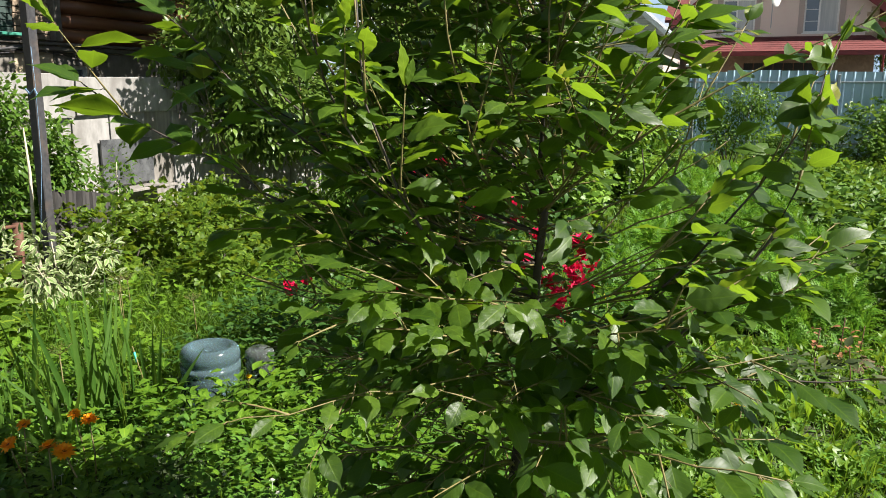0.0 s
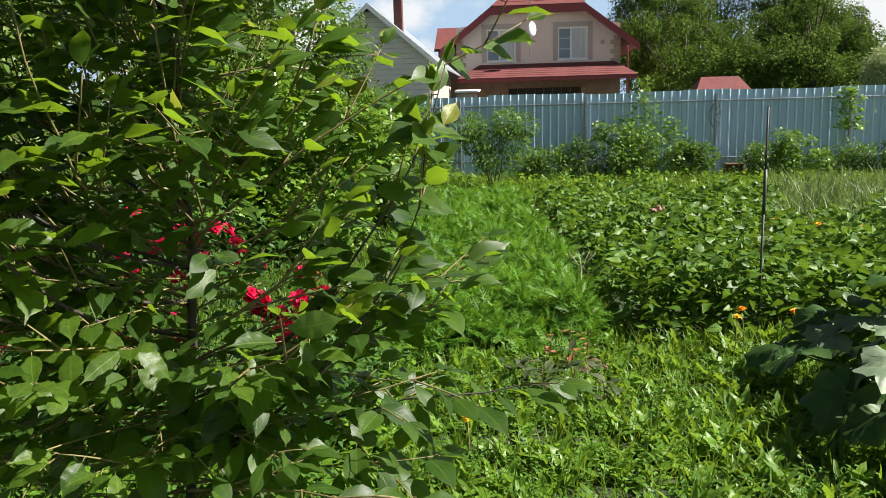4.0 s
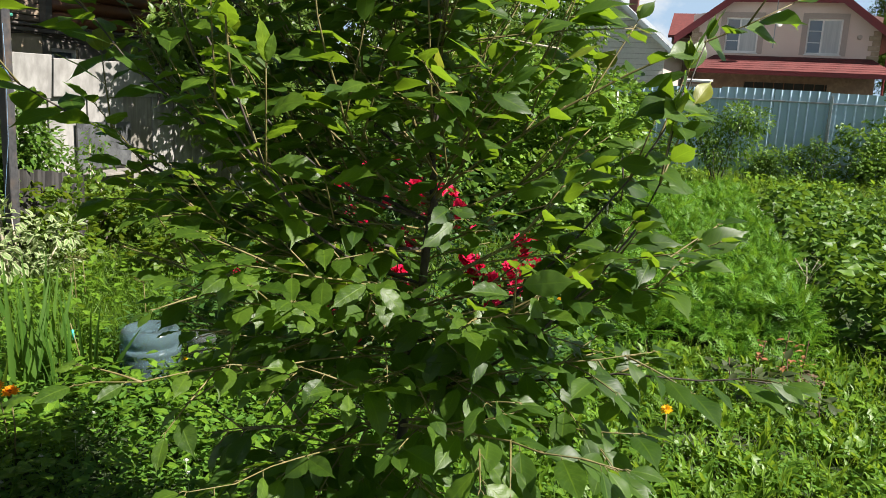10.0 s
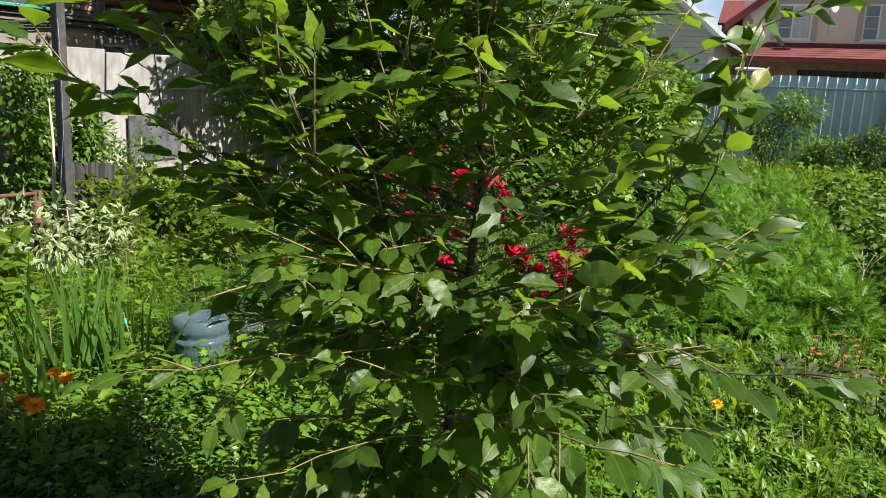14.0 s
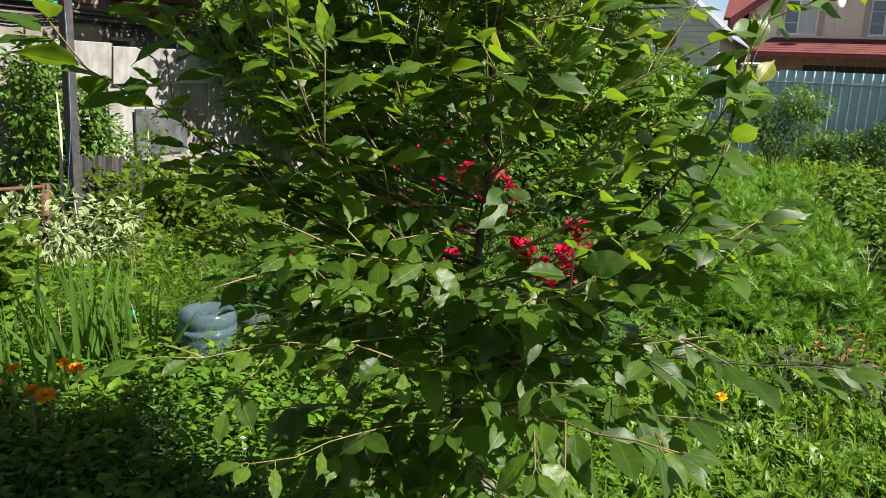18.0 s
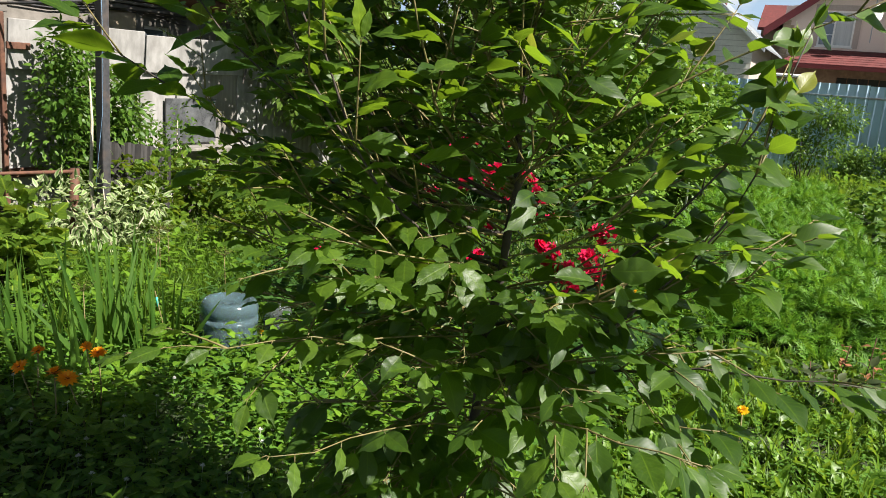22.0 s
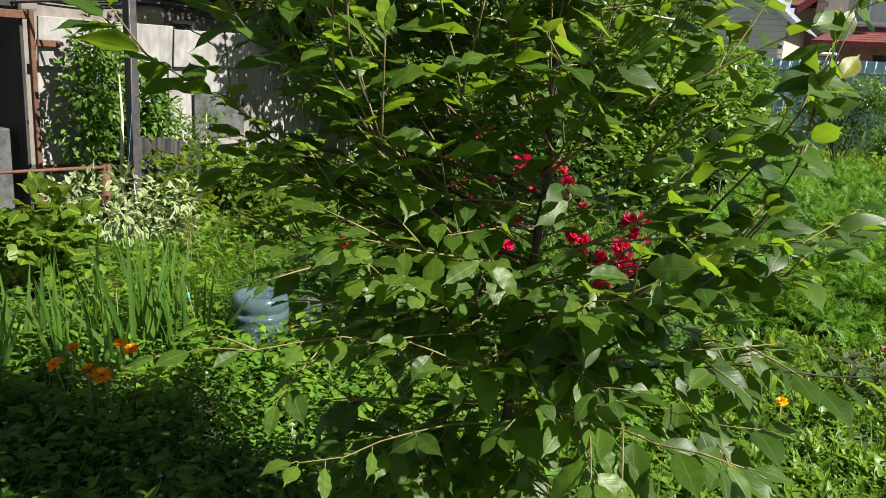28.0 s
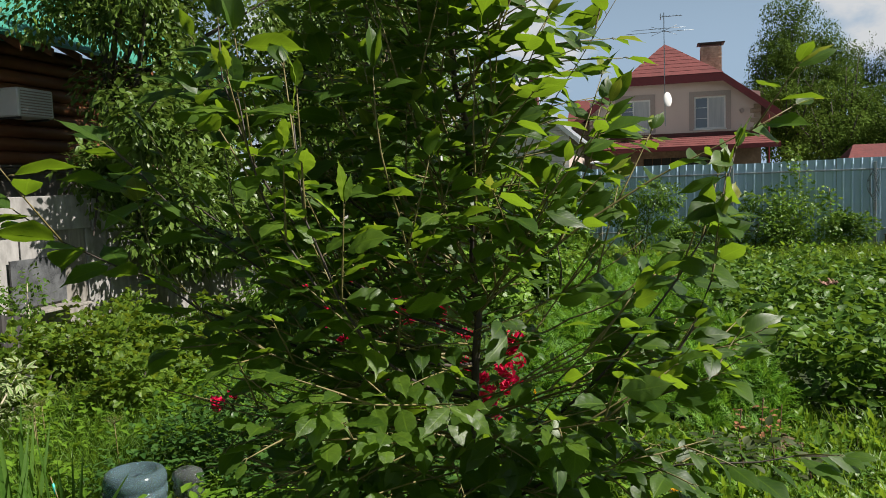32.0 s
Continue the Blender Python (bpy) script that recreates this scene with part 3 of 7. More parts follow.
def casement(parent, x0, x1, z0, z1, y, split, frame_w=0.07):
    """A white window set into a wall whose outer face is at y."""
    win = part("window", box(x0, x1, y + 0.06, y + 0.12, z0, z0 + frame_w), M_WHITE, parent, "white double window with net curtain")
    part("frame", box(x0, x1, y + 0.06, y + 0.12, z1 - frame_w, z1), M_WHITE, win)
    for a in (x0, x1 - frame_w, split - frame_w / 2):
        part("frame", box(a, a + frame_w, y + 0.061, y + 0.119, z0 + frame_w, z1 - frame_w), M_WHITE, win)
    part("pane", box(x0 + frame_w, split, y + 0.09, y + 0.10, z0 + frame_w, z1 - frame_w), M_PANE, win)
    part("pane", box(split, x1 - frame_w, y + 0.09, y + 0.10, z0 + frame_w, z1 - frame_w), M_CURTAIN, win, "pane with net curtain behind")
    for q in (0.33, 0.66):
        z = z0 + (z1 - z0) * q
        part("glazing_bar", box(x0 + frame_w, split, y + 0.082, y + 0.089, z - 0.012, z + 0.012), M_WHITE, win)
    part("sill", box(x0 - 0.05, x1 + 0.05, y - 0.06, y + 0.06, z0 - 0.05, z0 - 0.005, 0.008), M_WHITE, win)
    return win


def pink_house():
    H = 37.6
    house = thing("house", "two-storey pink stucco house with red half-hipped roof", "house", (1, H, 0))
    x0, x1, mid = -2.65, 4.72, 0.74
    wins = [(-1.28, 0.05, 3.92, 5.36), (1.95, 3.28, 3.92, 5.36)]
    part("upper_wall", wall_sheet(x0, x1, 3.1, 5.45, H, H + 0.3, wins), M_STUCCO, house)
    bm = bmesh.new()
    ring = [(x0, 5.45), (x1, 5.45), (3.85, 5.62), (3.1, 6.2), (-1.0, 6.2), (-1.75, 5.62)]
    front, back = [bm.verts.new((x, H, z)) for x, z in ring], [bm.verts.new((x, H + 0.3, z)) for x, z in ring]
    bm.faces.new(front), bm.faces.new(back[::-1])
    for k in range(len(ring)):
        q = (k + 1) % len(ring)
        bm.faces.new((front[q], front[k], back[k], back[q]))
    part("gable_wall", bm, M_STUCCO, house)
    part("ground_wall", wall_sheet(x0 - 0.02, x1 + 0.02, 0, 3.1, H - 0.02, H + 0.3, [(-0.3, 3.0, 1.0, 2.7)]), M_BRICKSHADE, house, "brown brick ground floor wall darkened for porch shade")
    # dark panel stands in for the shade under the porch roof
    part("porch_opening", box(-0.3, 3.0, H + 0.2, H + 0.25, 1.0, 2.7), M_DARK, house, "near-black panel painted as the veranda's shade")
    for k in range(9):
        part("glazing_bar", box(-0.3 + k * 0.4, -0.27 + k * 0.4, H + 0.12, H + 0.16, 1.0, 2.7), M_LOG, house)
    for a, b in ((x0, x0 - 0.02), (x1, x1 + 0.02)):
        part("side_wall", box(a, b + (0.3 if a < 0 else -0.3), H + 0.3, H + 9, 0, 4.9), M_STUCCO, house)
    for k in range(9):
        z = 3.12 + k * 0.2
        for a, s in ((x0, 1), (x1, -1)):
            wdt = 0.42 if k % 2 else 0.28
            part("corner_stone", box(min(a - s * 0.03, a + s * wdt), max(a - s * 0.03, a + s * wdt), H - 0.03, H + 0.2, z, z + 0.19, 0.012), M_STONE, house)
    for w in wins:
        a, b, c, d = w
        for q in ((a - 0.22, a, c - 0.05, d + 0.22), (b, b + 0.22, c - 0.05, d + 0.22), (a, b, d, d + 0.22)):
            part("surround", box(q[0], q[1], H - 0.035, H - 0.002, q[2], q[3]), M_TRIM, house, "taupe window surround")
        casement(house, a, b, c, d, H, a + (b - a) * 0.44)
    # roof: two slopes and a small hip over the gable
    o = 0.55
    tipz, tipy = 8.15, H + 2.3
    el, er = -3.35, 5.52
    zl = 4.52
    fl, fr, fz = -1.05, 3.15, 6.30
    for lab, pts in (("roof_slope", [(fr, H - o, fz), (er, H - o, zl), (er, H + 9.5, zl), (mid, H + 9.5, tipz), (mid, tipy, tipz)]),
                     ("roof_slope", [(el, H - o, zl), (fl, H - o, fz), (mid, tipy, tipz), (mid, H + 9.5, tipz), (el, H + 9.5, zl)]),
                     ("roof_hip", [(fl, H - o, fz), (fr, H - o, fz), (mid, tipy, tipz)])):
        part(lab, slab(pts, 0.16), M_REDROOF, house, "red shingle roof")
    for k in range(9):
        a, b = k / 9, min(1.0, (k + 1.12) / 9)
        row = [Vector((fl, H - o, fz)).lerp(Vector((mid, tipy, tipz)), q) for q in (a, b)] + [Vector((fr, H - o, fz)).lerp(Vector((mid, tipy, tipz)), q) for q in (b, a)]
        lift = Vector((0, -0.02, 0.02))
        if b < 1:
            part("shingle_course", slab([row[0] + lift, row[3] + lift, row[2] + lift * 0.4, row[1] + lift * 0.4], 0.012), M_REDROOF, house)
    part("fascia", box(fl, fr, H - o - 0.03, H - o - 0.003, fz - 0.36, fz - 0.02), M_REDTRIM, house, "dark red fascia board")
    for a, b in (((fr, fz), (er, zl)), ((fl, fz), (el, zl))):
        d = Vector((b[0] - a[0], 0, b[1] - a[1]))
        bm = slab([(a[0], H - o - 0.02, a[1] - 0.02), (b[0], H - o - 0.02, b[1] - 0.02), (b[0], H - o + 0.04, b[1] - 0.02), (a[0], H - o + 0.04, a[1] - 0.02)], 0.34)
        part("barge_board", bm, M_REDTRIM, house, "dark red barge board")
    part("soffit", box(fl, fr, H - o, H, fz - 0.20, fz - 0.17), M_TRIM, house)
    # porch roof
    part("porch_roof", slab([(-2.55, H - 1.5, 3.12), (5.35, H - 1.5, 3.12), (4.5, H - 0.01, 3.78), (-1.6, H - 0.01, 3.78)], 0.10), M_REDROOF, house, "red shingle porch roof")
    for k in range(7):
        a, b = k / 7, (k + 1.12) / 7 if k < 6 else 1.0
        pts = [(-2.55 + 0.95 * q, H - 1.5 + 1.49 * q, 3.12 + 0.66 * q) for q in (a, b)]
        edge = [(5.35 - 0.85 * q, H - 1.5 + 1.49 * q, 3.12 + 0.66 * q) for q in (a, b)]
        lift = Vector((0, 0, 0.022))
        part("shingle_course", slab([Vector(pts[0]) + lift, Vector(edge[0]) + lift, Vector(edge[1]) + lift * 0.4, Vector(pts[1]) + lift * 0.4], 0.012), M_REDROOF, house)
    part("porch_fascia", box(-2.55, 5.35, H - 1.53, H - 1.503, 2.95, 3.10), M_REDTRIM, house)
    part("downpipe", box(4.95, 5.03, H - 0.6, H - 0.52, 0, 4.4, 0.02), M_REDTRIM, house)
    # brick chimney, laid course by course
    chim = part("chimney", box(2.32, 3.22, H + 1.2, H + 2.0, 6.3, 7.72), M_BRICK, house, "tan brick chimney with metal cap")
    for r in range(12):
        z = 6.55 + r * 0.098
        for k in range(4):
            a = 2.31 + k * 0.24 - (0.12 if r % 2 else 0)
            q0, q1 = max(a, 2.31), min(a + 0.23, 3.23)
            part("brick", box(q0, q1, H + 1.175, H + 1.198, z, z + 0.085, 0.006), M_BRICK, chim)
    part("cap", box(2.18, 3.36, H + 1.1, H + 2.1, 7.86, 7.90), M_POST, chim)
    for a in (2.3, 3.2):
        part("cap_leg", box(a - 0.03, a + 0.03, H + 1.2, H + 1.26, 7.72, 7.86), M_POST, chim)
    # low wing beside the gable
    part("wing_wall", box(-3.6, x0 - 0.05, H + 0.9, H + 5.0, 0, 4.6), M_STONE, house, "stone-faced side wing")
    part("wing_roof", slab([(-3.75, H + 0.6, 4.62), (-2.3, H + 0.6, 4.62), (-2.3, H + 2.2, 5.72), (-3.75, H + 2.2, 5.72)], 0.12), M_REDROOF, house, "red shingle roof of the wing")
    # aerial mast and dish on the facade
    mast = part("aerial_mast", box(0.665, 0.70, H - 0.62, H - 0.585, 4.1, 9.05), M_RAIL, house, "slim steel aerial mast")
    part("boom", box(0.55, 1.45, H - 0.615, H - 0.59, 8.86, 8.885), M_RAIL, mast)
    for k in range(6):
        part("element", box(0.62 + 0.15 * k, 0.635 + 0.15 * k, H - 0.80 + 0.02 * k, H - 0.40 - 0.02 * k, 8.89, 8.905), M_RAIL, mast)
    part("reflector", box(0.52, 0.55, H - 0.85, H - 0.35, 8.78, 8.98), M_RAIL, mast)
    for k in range(2):
        z = 8.22 + 0.14 * k
        pipe("element", [(-0.95 + 0.25 * k, H - 0.60, z), (0.68, H - 0.60, z + 0.01), (1.95 - 0.35 * k, H - 0.60, z)], 0.012, M_RAIL, mast, sides=5)
    for a in (-1, 1):
        pipe("brace", [(0.68 - 0.55 * a, H - 0.55, 8.08), (0.68, H - 0.58, 8.27), (0.68 + 0.55 * a, H - 0.6, 8.48)], 0.010, M_RAIL, mast, sides=5)
    bm = bmesh.new()
    bmesh.ops.create_uvsphere(bm, u_segments=20, v_segments=10, radius=0.33)
    for v in bm.verts:
        v.co = Vector((v.co.x * 0.62, v.co.y * 0.18, v.co.z))
    bmesh.ops.transform(bm, matrix=pose(0.80, H - 0.75, 5.25, -8, 0, 30), verts=bm.verts)
    for f in bm.faces:
        f.smooth = True
    part("satellite_dish", bm, M_WHITE, house, "white satellite dish")
    bm = bmesh.new()
    bmesh.ops.create_cone(bm, cap_ends=True, segments=14, radius1=0.10, radius2=0.09, depth=0.2, matrix=pose(3.95, H - 0.08, 4.65, 90))
    part("vent", bm, M_TRIM, house)


def grey_house():
    H = 30.0
    g = thing("house", "grey clapboard gable house with white barge boards", "house", (-5, H, 0))
    ap, az, ez = -5.2, 5.62, 3.35
    er, el = -2.45, -7.95
    for k in range(28):
        z = 0.1 + k * 0.19
        half = 2.32 if z < ez else max(0.05, 2.62 * (az - 0.1 - z) / (az - 0.1 - ez))
        bm = slab([(ap - half, H - 0.022, z), (ap + half, H - 0.022, z), (ap + half, H - 0.004, z + 0.165), (ap - half, H - 0.004, z + 0.165)], 0.015)
        part("clapboard", bm, M_SIDING, g)
    bm = bmesh.new()
    ring = [(ap - 2.3, 0), (ap + 2.3, 0), (ap + 2.3, ez + 0.1), (ap, az - 0.12), (ap - 2.3, ez + 0.1)]
    a, b = [bm.verts.new((x, H + 0.01, z)) for x, z in ring], [bm.verts.new((x, H + 7, z)) for x, z in ring]
    bm.faces.new(a), bm.faces.new(b[::-1])
    for k in range(5):
        q = (k + 1) % 5
        bm.faces.new((a[q], a[k], b[k], b[q]))
    # darker body paints shadow lines into the gaps between clapboards
    part("body", bm, M_TRIM, g)
    for e in (er, el):
        part("roof_slope", slab([(ap, H - 0.4, az + 0.06), (e, H - 0.4, ez - 0.02), (e, H + 7.3, ez - 0.02), (ap, H + 7.3, az + 0.06)], 0.06), M_RAIL, g, "grey sheet roof")
        part("barge_board", slab([(ap, H - 0.43, az + 0.03), (e, H - 0.43, ez - 0.05), (e, H - 0.405, ez - 0.05), (ap, H - 0.405, az + 0.03)], 0.17), M_WHITE, g, "white barge board")
    ch = part("chimney", box(-4.46, -4.14, H + 1.0, H + 1.32, 4.6, 6.0, 0.01), M_MAROON, g, "dark red brick chimney")
    part("cap", box(-4.50, -4.10, H + 0.96, H + 1.36, 6.12, 6.15), M_POST, ch)
    for x in (-4.44, -4.16):
        part("cap_leg", box(x - 0.02, x + 0.02, H + 1.0, H + 1.04, 6.0, 6.12), M_POST, ch)
    part("porch_roof", slab([(-2.0, 28.6, 2.42), (-1.15, 28.6, 2.42), (-1.15, 29.9, 2.50), (-2.0, 29.9, 2.50)], 0.06), M_WHITE, g, "white flat porch roof")
    part("porch_wall", box(-1.95, -1.25, 28.8, 28.9, 0, 2.31), M_TRIM, g)


def shed():
    s = thing("garden_shed", "small shed with a red shingle hipped roof", "shed", (6.7, 27.5, 0))
    x0, x1, y0, y1 = 6.15, 7.45, 26.9, 28.4
    part("body", box(x0, x1, y0, y1, 0, 1.98), M_LOG, s)
    e = [(x0 - 0.3, y0 - 0.3, 2.0), (x1 + 0.3, y0 - 0.3, 2.0), (x1 + 0.3, y1 + 0.3, 2.0), (x0 - 0.3, y1 + 0.3, 2.0)]
    r = [(x0 + 0.1, 27.65, 2.62), (x1 + 0.0, 27.65, 2.62)]
    for ring in ([e[0], e[1], r[1], r[0]], [e[1], e[2], r[1]], [e[2], e[3], r[0], r[1]], [e[3], e[0], r[0]]):
        part("roof_slope", slab(ring, 0.06), M_REDROOF, s)


def far_house():
    H = 32.0
    f = thing("house", "dark brown timber house with a steep grey roof", "house", (19.3, H, 0))
    part("wall", box(16.7, 21.9, H, H + 2.8, 0, 4.0), M_BOARD, f)
    bm = bmesh.new()
    ring = [(16.7, 4.0), (21.9, 4.0), (19.3, 7.2)]
    a, b = [bm.verts.new((x, H, z)) for x, z in ring], [bm.verts.new((x, H + 2.8, z)) for x, z in ring]
    bm.faces.new(a), bm.faces.new(b[::-1])
    part("gable", bm, M_BOARD, f)
    for e in (16.3, 22.3):
        part("roof_slope", slab([(19.3, H - 0.4, 7.35), (e, H - 0.4, 3.6), (e, H + 3.2, 3.6), (19.3, H + 3.2, 7.35)], 0.1), M_DARK, f)
        part("barge_board", slab([(19.3, H - 0.43, 7.32), (e, H - 0.43, 3.57), (e, H - 0.405, 3.57), (19.3, H - 0.405, 7.32)], 0.18), M_PLANK, f)


def log_house():
    U = -9.0
    h = thing("house", "house with cream rendered ground floor, log upper storey and green roof", "house", (U, 9, 0))
    v0, v1 = 3.5, 16.0
    wall = wall_sheet(v0, v1, 0, 2.24, 0, 0.3, [(8.80, 9.30, 1.50, 1.96)])
    turn = Matrix(((0, -1, 0, U), (1, 0, 0, 0), (0, 0, 1, 0), (0, 0, 0, 1)))
    bmesh.ops.transform(wall, matrix=turn, verts=wall.verts)
    part("ground_wall", wall, M_BEIGE, h, "cream rendered wall")
    win = part("window", box(U - 0.10, U - 0.04, 8.80, 9.30, 1.50, 1.55), M_WHITE, h, "small white window")
    part("frame", box(U - 0.10, U - 0.04, 8.80, 9.30, 1.91, 1.96), M_WHITE, win)
    for a in (8.80, 9.25):
        part("frame", box(U - 0.10, U - 0.04, a, a + 0.05, 1.55, 1.91), M_WHITE, win)
    part("pane", box(U - 0.08, U - 0.07, 8.84, 9.26, 1.54, 1.92), M_PANE, win)
    for k in range(9):
        z = 2.37 + k * 0.20
        v, f = tube([(U + 0.02, 8.72, z), (U + 0.02, 10.2, z), (U + 0.02, 12, z), (U + 0.02, v1, z)], 0.10, 10)
        part("log", mesh_of("log", v, f, M_LOG), None, h)
    for k in range(22):
        z = 2.29 + k * 0.082
        part("board", box(U - 0.05, U + 0.045 + 0.010 * (k % 3), 8.02, 8.60, z, z + 0.076, 0.008), M_OLDBOARD, h, "pale brown weathered board")
        part("green_board", box(U - 0.05, U + 0.055 + 0.006 * (k % 2), v0, 8.00, z + 0.06, z + 0.135, 0.006), M_GREENBOARD, h, "dark green weathered board")
    part("corner_post", box(U - 0.02, U + 0.16, 8.60, 8.72, 2.28, 4.0, 0.01), M_BOARD, h, "dark wooden post")
    part("brace", slab([(U + 0.10, 8.66, 3.05), (U + 0.16, 8.66, 3.05), (U + 0.16, 9.35, 3.92), (U + 0.10, 9.35, 3.92)], 0.10), M_BOARD, h, "diagonal wooden brace")
    part("ledge", box(U - 0.2, U + 0.14, v0, v1, 2.225, 2.265, 0.01), M_BOARD, h)
    part("ledge", box(U - 0.2, U + 0.09, v0, v1, 2.15, 2.215, 0.01), M_BOARD, h)
    upper = part("upper_window", box(U + 0.07, U + 0.10, 6.30, 7.25, 2.90, 2.96), M_BOARD, h, "brown window of the veranda")
    for k in range(4):
        part("pane", box(U + 0.072, U + 0.085, 6.34 + 0.23 * k, 6.53 + 0.23 * k, 2.97, 3.55), M_TIMBER, upper)
    part("roof_slope", slab([(U + 0.75, v0 - 0.5, 4.02), (U + 0.75, v1 + 0.5, 4.02), (U - 3.4, v1 + 0.5, 6.45), (U - 3.4, v0 - 0.5, 6.45)], 0.05), M_GREENROOF, h, "green metal tile roof")
    part("roof_slope", slab([(U - 3.4, v0 - 0.5, 6.45), (U - 3.4, v1 + 0.5, 6.45), (U - 7.5, v1 + 0.5, 4.02), (U - 7.5, v0 - 0.5, 4.02)], 0.05), M_GREENROOF, h)
    for k in range(22):
        y = v0 - 0.3 + k * 0.6
        part("rafter", slab([(U + 0.70, y, 3.94), (U + 0.70, y + 0.06, 3.94), (U - 0.1, y + 0.06, 4.41), (U - 0.1, y, 4.41)], 0.12), M_LOG, h)
    part("back_wall", box(U - 7.0, U - 6.7, v0, v1, 0, 4.2), M_BEIGE, h)
    for y in (v0, v1 - 0.3):
        part("side_wall", box(U - 6.7, U - 0.31, y, y + 0.3, 0, 4.2), M_BEIGE, h)
    # grey panels carry painted shade round the sunlit cream strip
    for y0, y1, z0, z1 in ((v0, 6.69, 0, 2.14), (7.31, 8.00, 0, 2.14), (6.69, 7.31, 0, 1.34), (6.69, 7.31, 1.86, 2.14),
                           (8.66, 8.80, 0, 2.14), (9.30, v1, 0, 2.14), (8.80, 9.30, 0, 1.50), (8.80, 9.30, 1.96, 2.14)):
        part("render_shade", box(U + 0.003, U + 0.02, y0, y1, z0, z1), M_RENDERSHADE, h, "wall render greyed with painted shade")
    part("canopy", box(U + 0.06, U + 0.22, v0, 8.02, 2.31, 2.355, 0.01), M_GREENROOF, h, "green sheet canopy")
    win = part("window", box(U + 0.003, U + 0.05, 6.69, 7.31, 1.80, 1.86), M_CURTAIN, h, "white window with blind")
    for a in (6.69, 7.25):
        part("frame", box(U + 0.003, U + 0.05, a, a + 0.06, 1.40, 1.80), M_CURTAIN, win)
    part("sill", box(U + 0.003, U + 0.07, 6.69, 7.31, 1.34, 1.40), M_CURTAIN, win)
    part("pane", box(U + 0.004, U + 0.012, 6.75, 7.25, 1.40, 1.80), M_PANE, win)
    for k in range(3):
        part("slat", box(U + 0.016, U + 0.03, 6.76, 7.24, 1.74 - 0.035 * k, 1.765 - 0.035 * k), M_CURTAIN, win)
    for k in range(3):
        pipe("cable", [(U + 0.06, 5.6, 2.18 - 0.05 * k), (U + 0.08, 7.2, 2.13 - 0.04 * k), (U + 0.06, 8.4, 2.18 - 0.02 * k), (U + 0.06, 9.6, 2.14 - 0.06 * k)], 0.010, M_POST, h, sides=5)
    ac = thing("air_conditioner", "white window air conditioner on a log wall", "air conditioner", (U + 0.3, 9.55, 3.05))
    part("case", box(U + 0.13, U + 0.55, 9.25, 9.95, 2.93, 3.34, 0.02), M_WHITE, ac)
    for k in range(9):
        part("slat", box(U + 0.551, U + 0.556, 9.3, 9.9, 2.965 + k * 0.04, 2.98 + k * 0.04), M_TRIM, ac)
    for y in (9.3, 9.85):
        part("bracket", slab([(U + 0.12, y, 2.93), (U + 0.52, y, 2.93), (U + 0.52, y + 0.03, 2.93), (U + 0.12, y + 0.03, 2.93)], 0.03), M_POST, ac)


pink_house()
grey_house()
shed()
far_house()
log_house()

# ---------------------------------------------------------------- side wall of old sheets and boards
WALL_U = -6.02


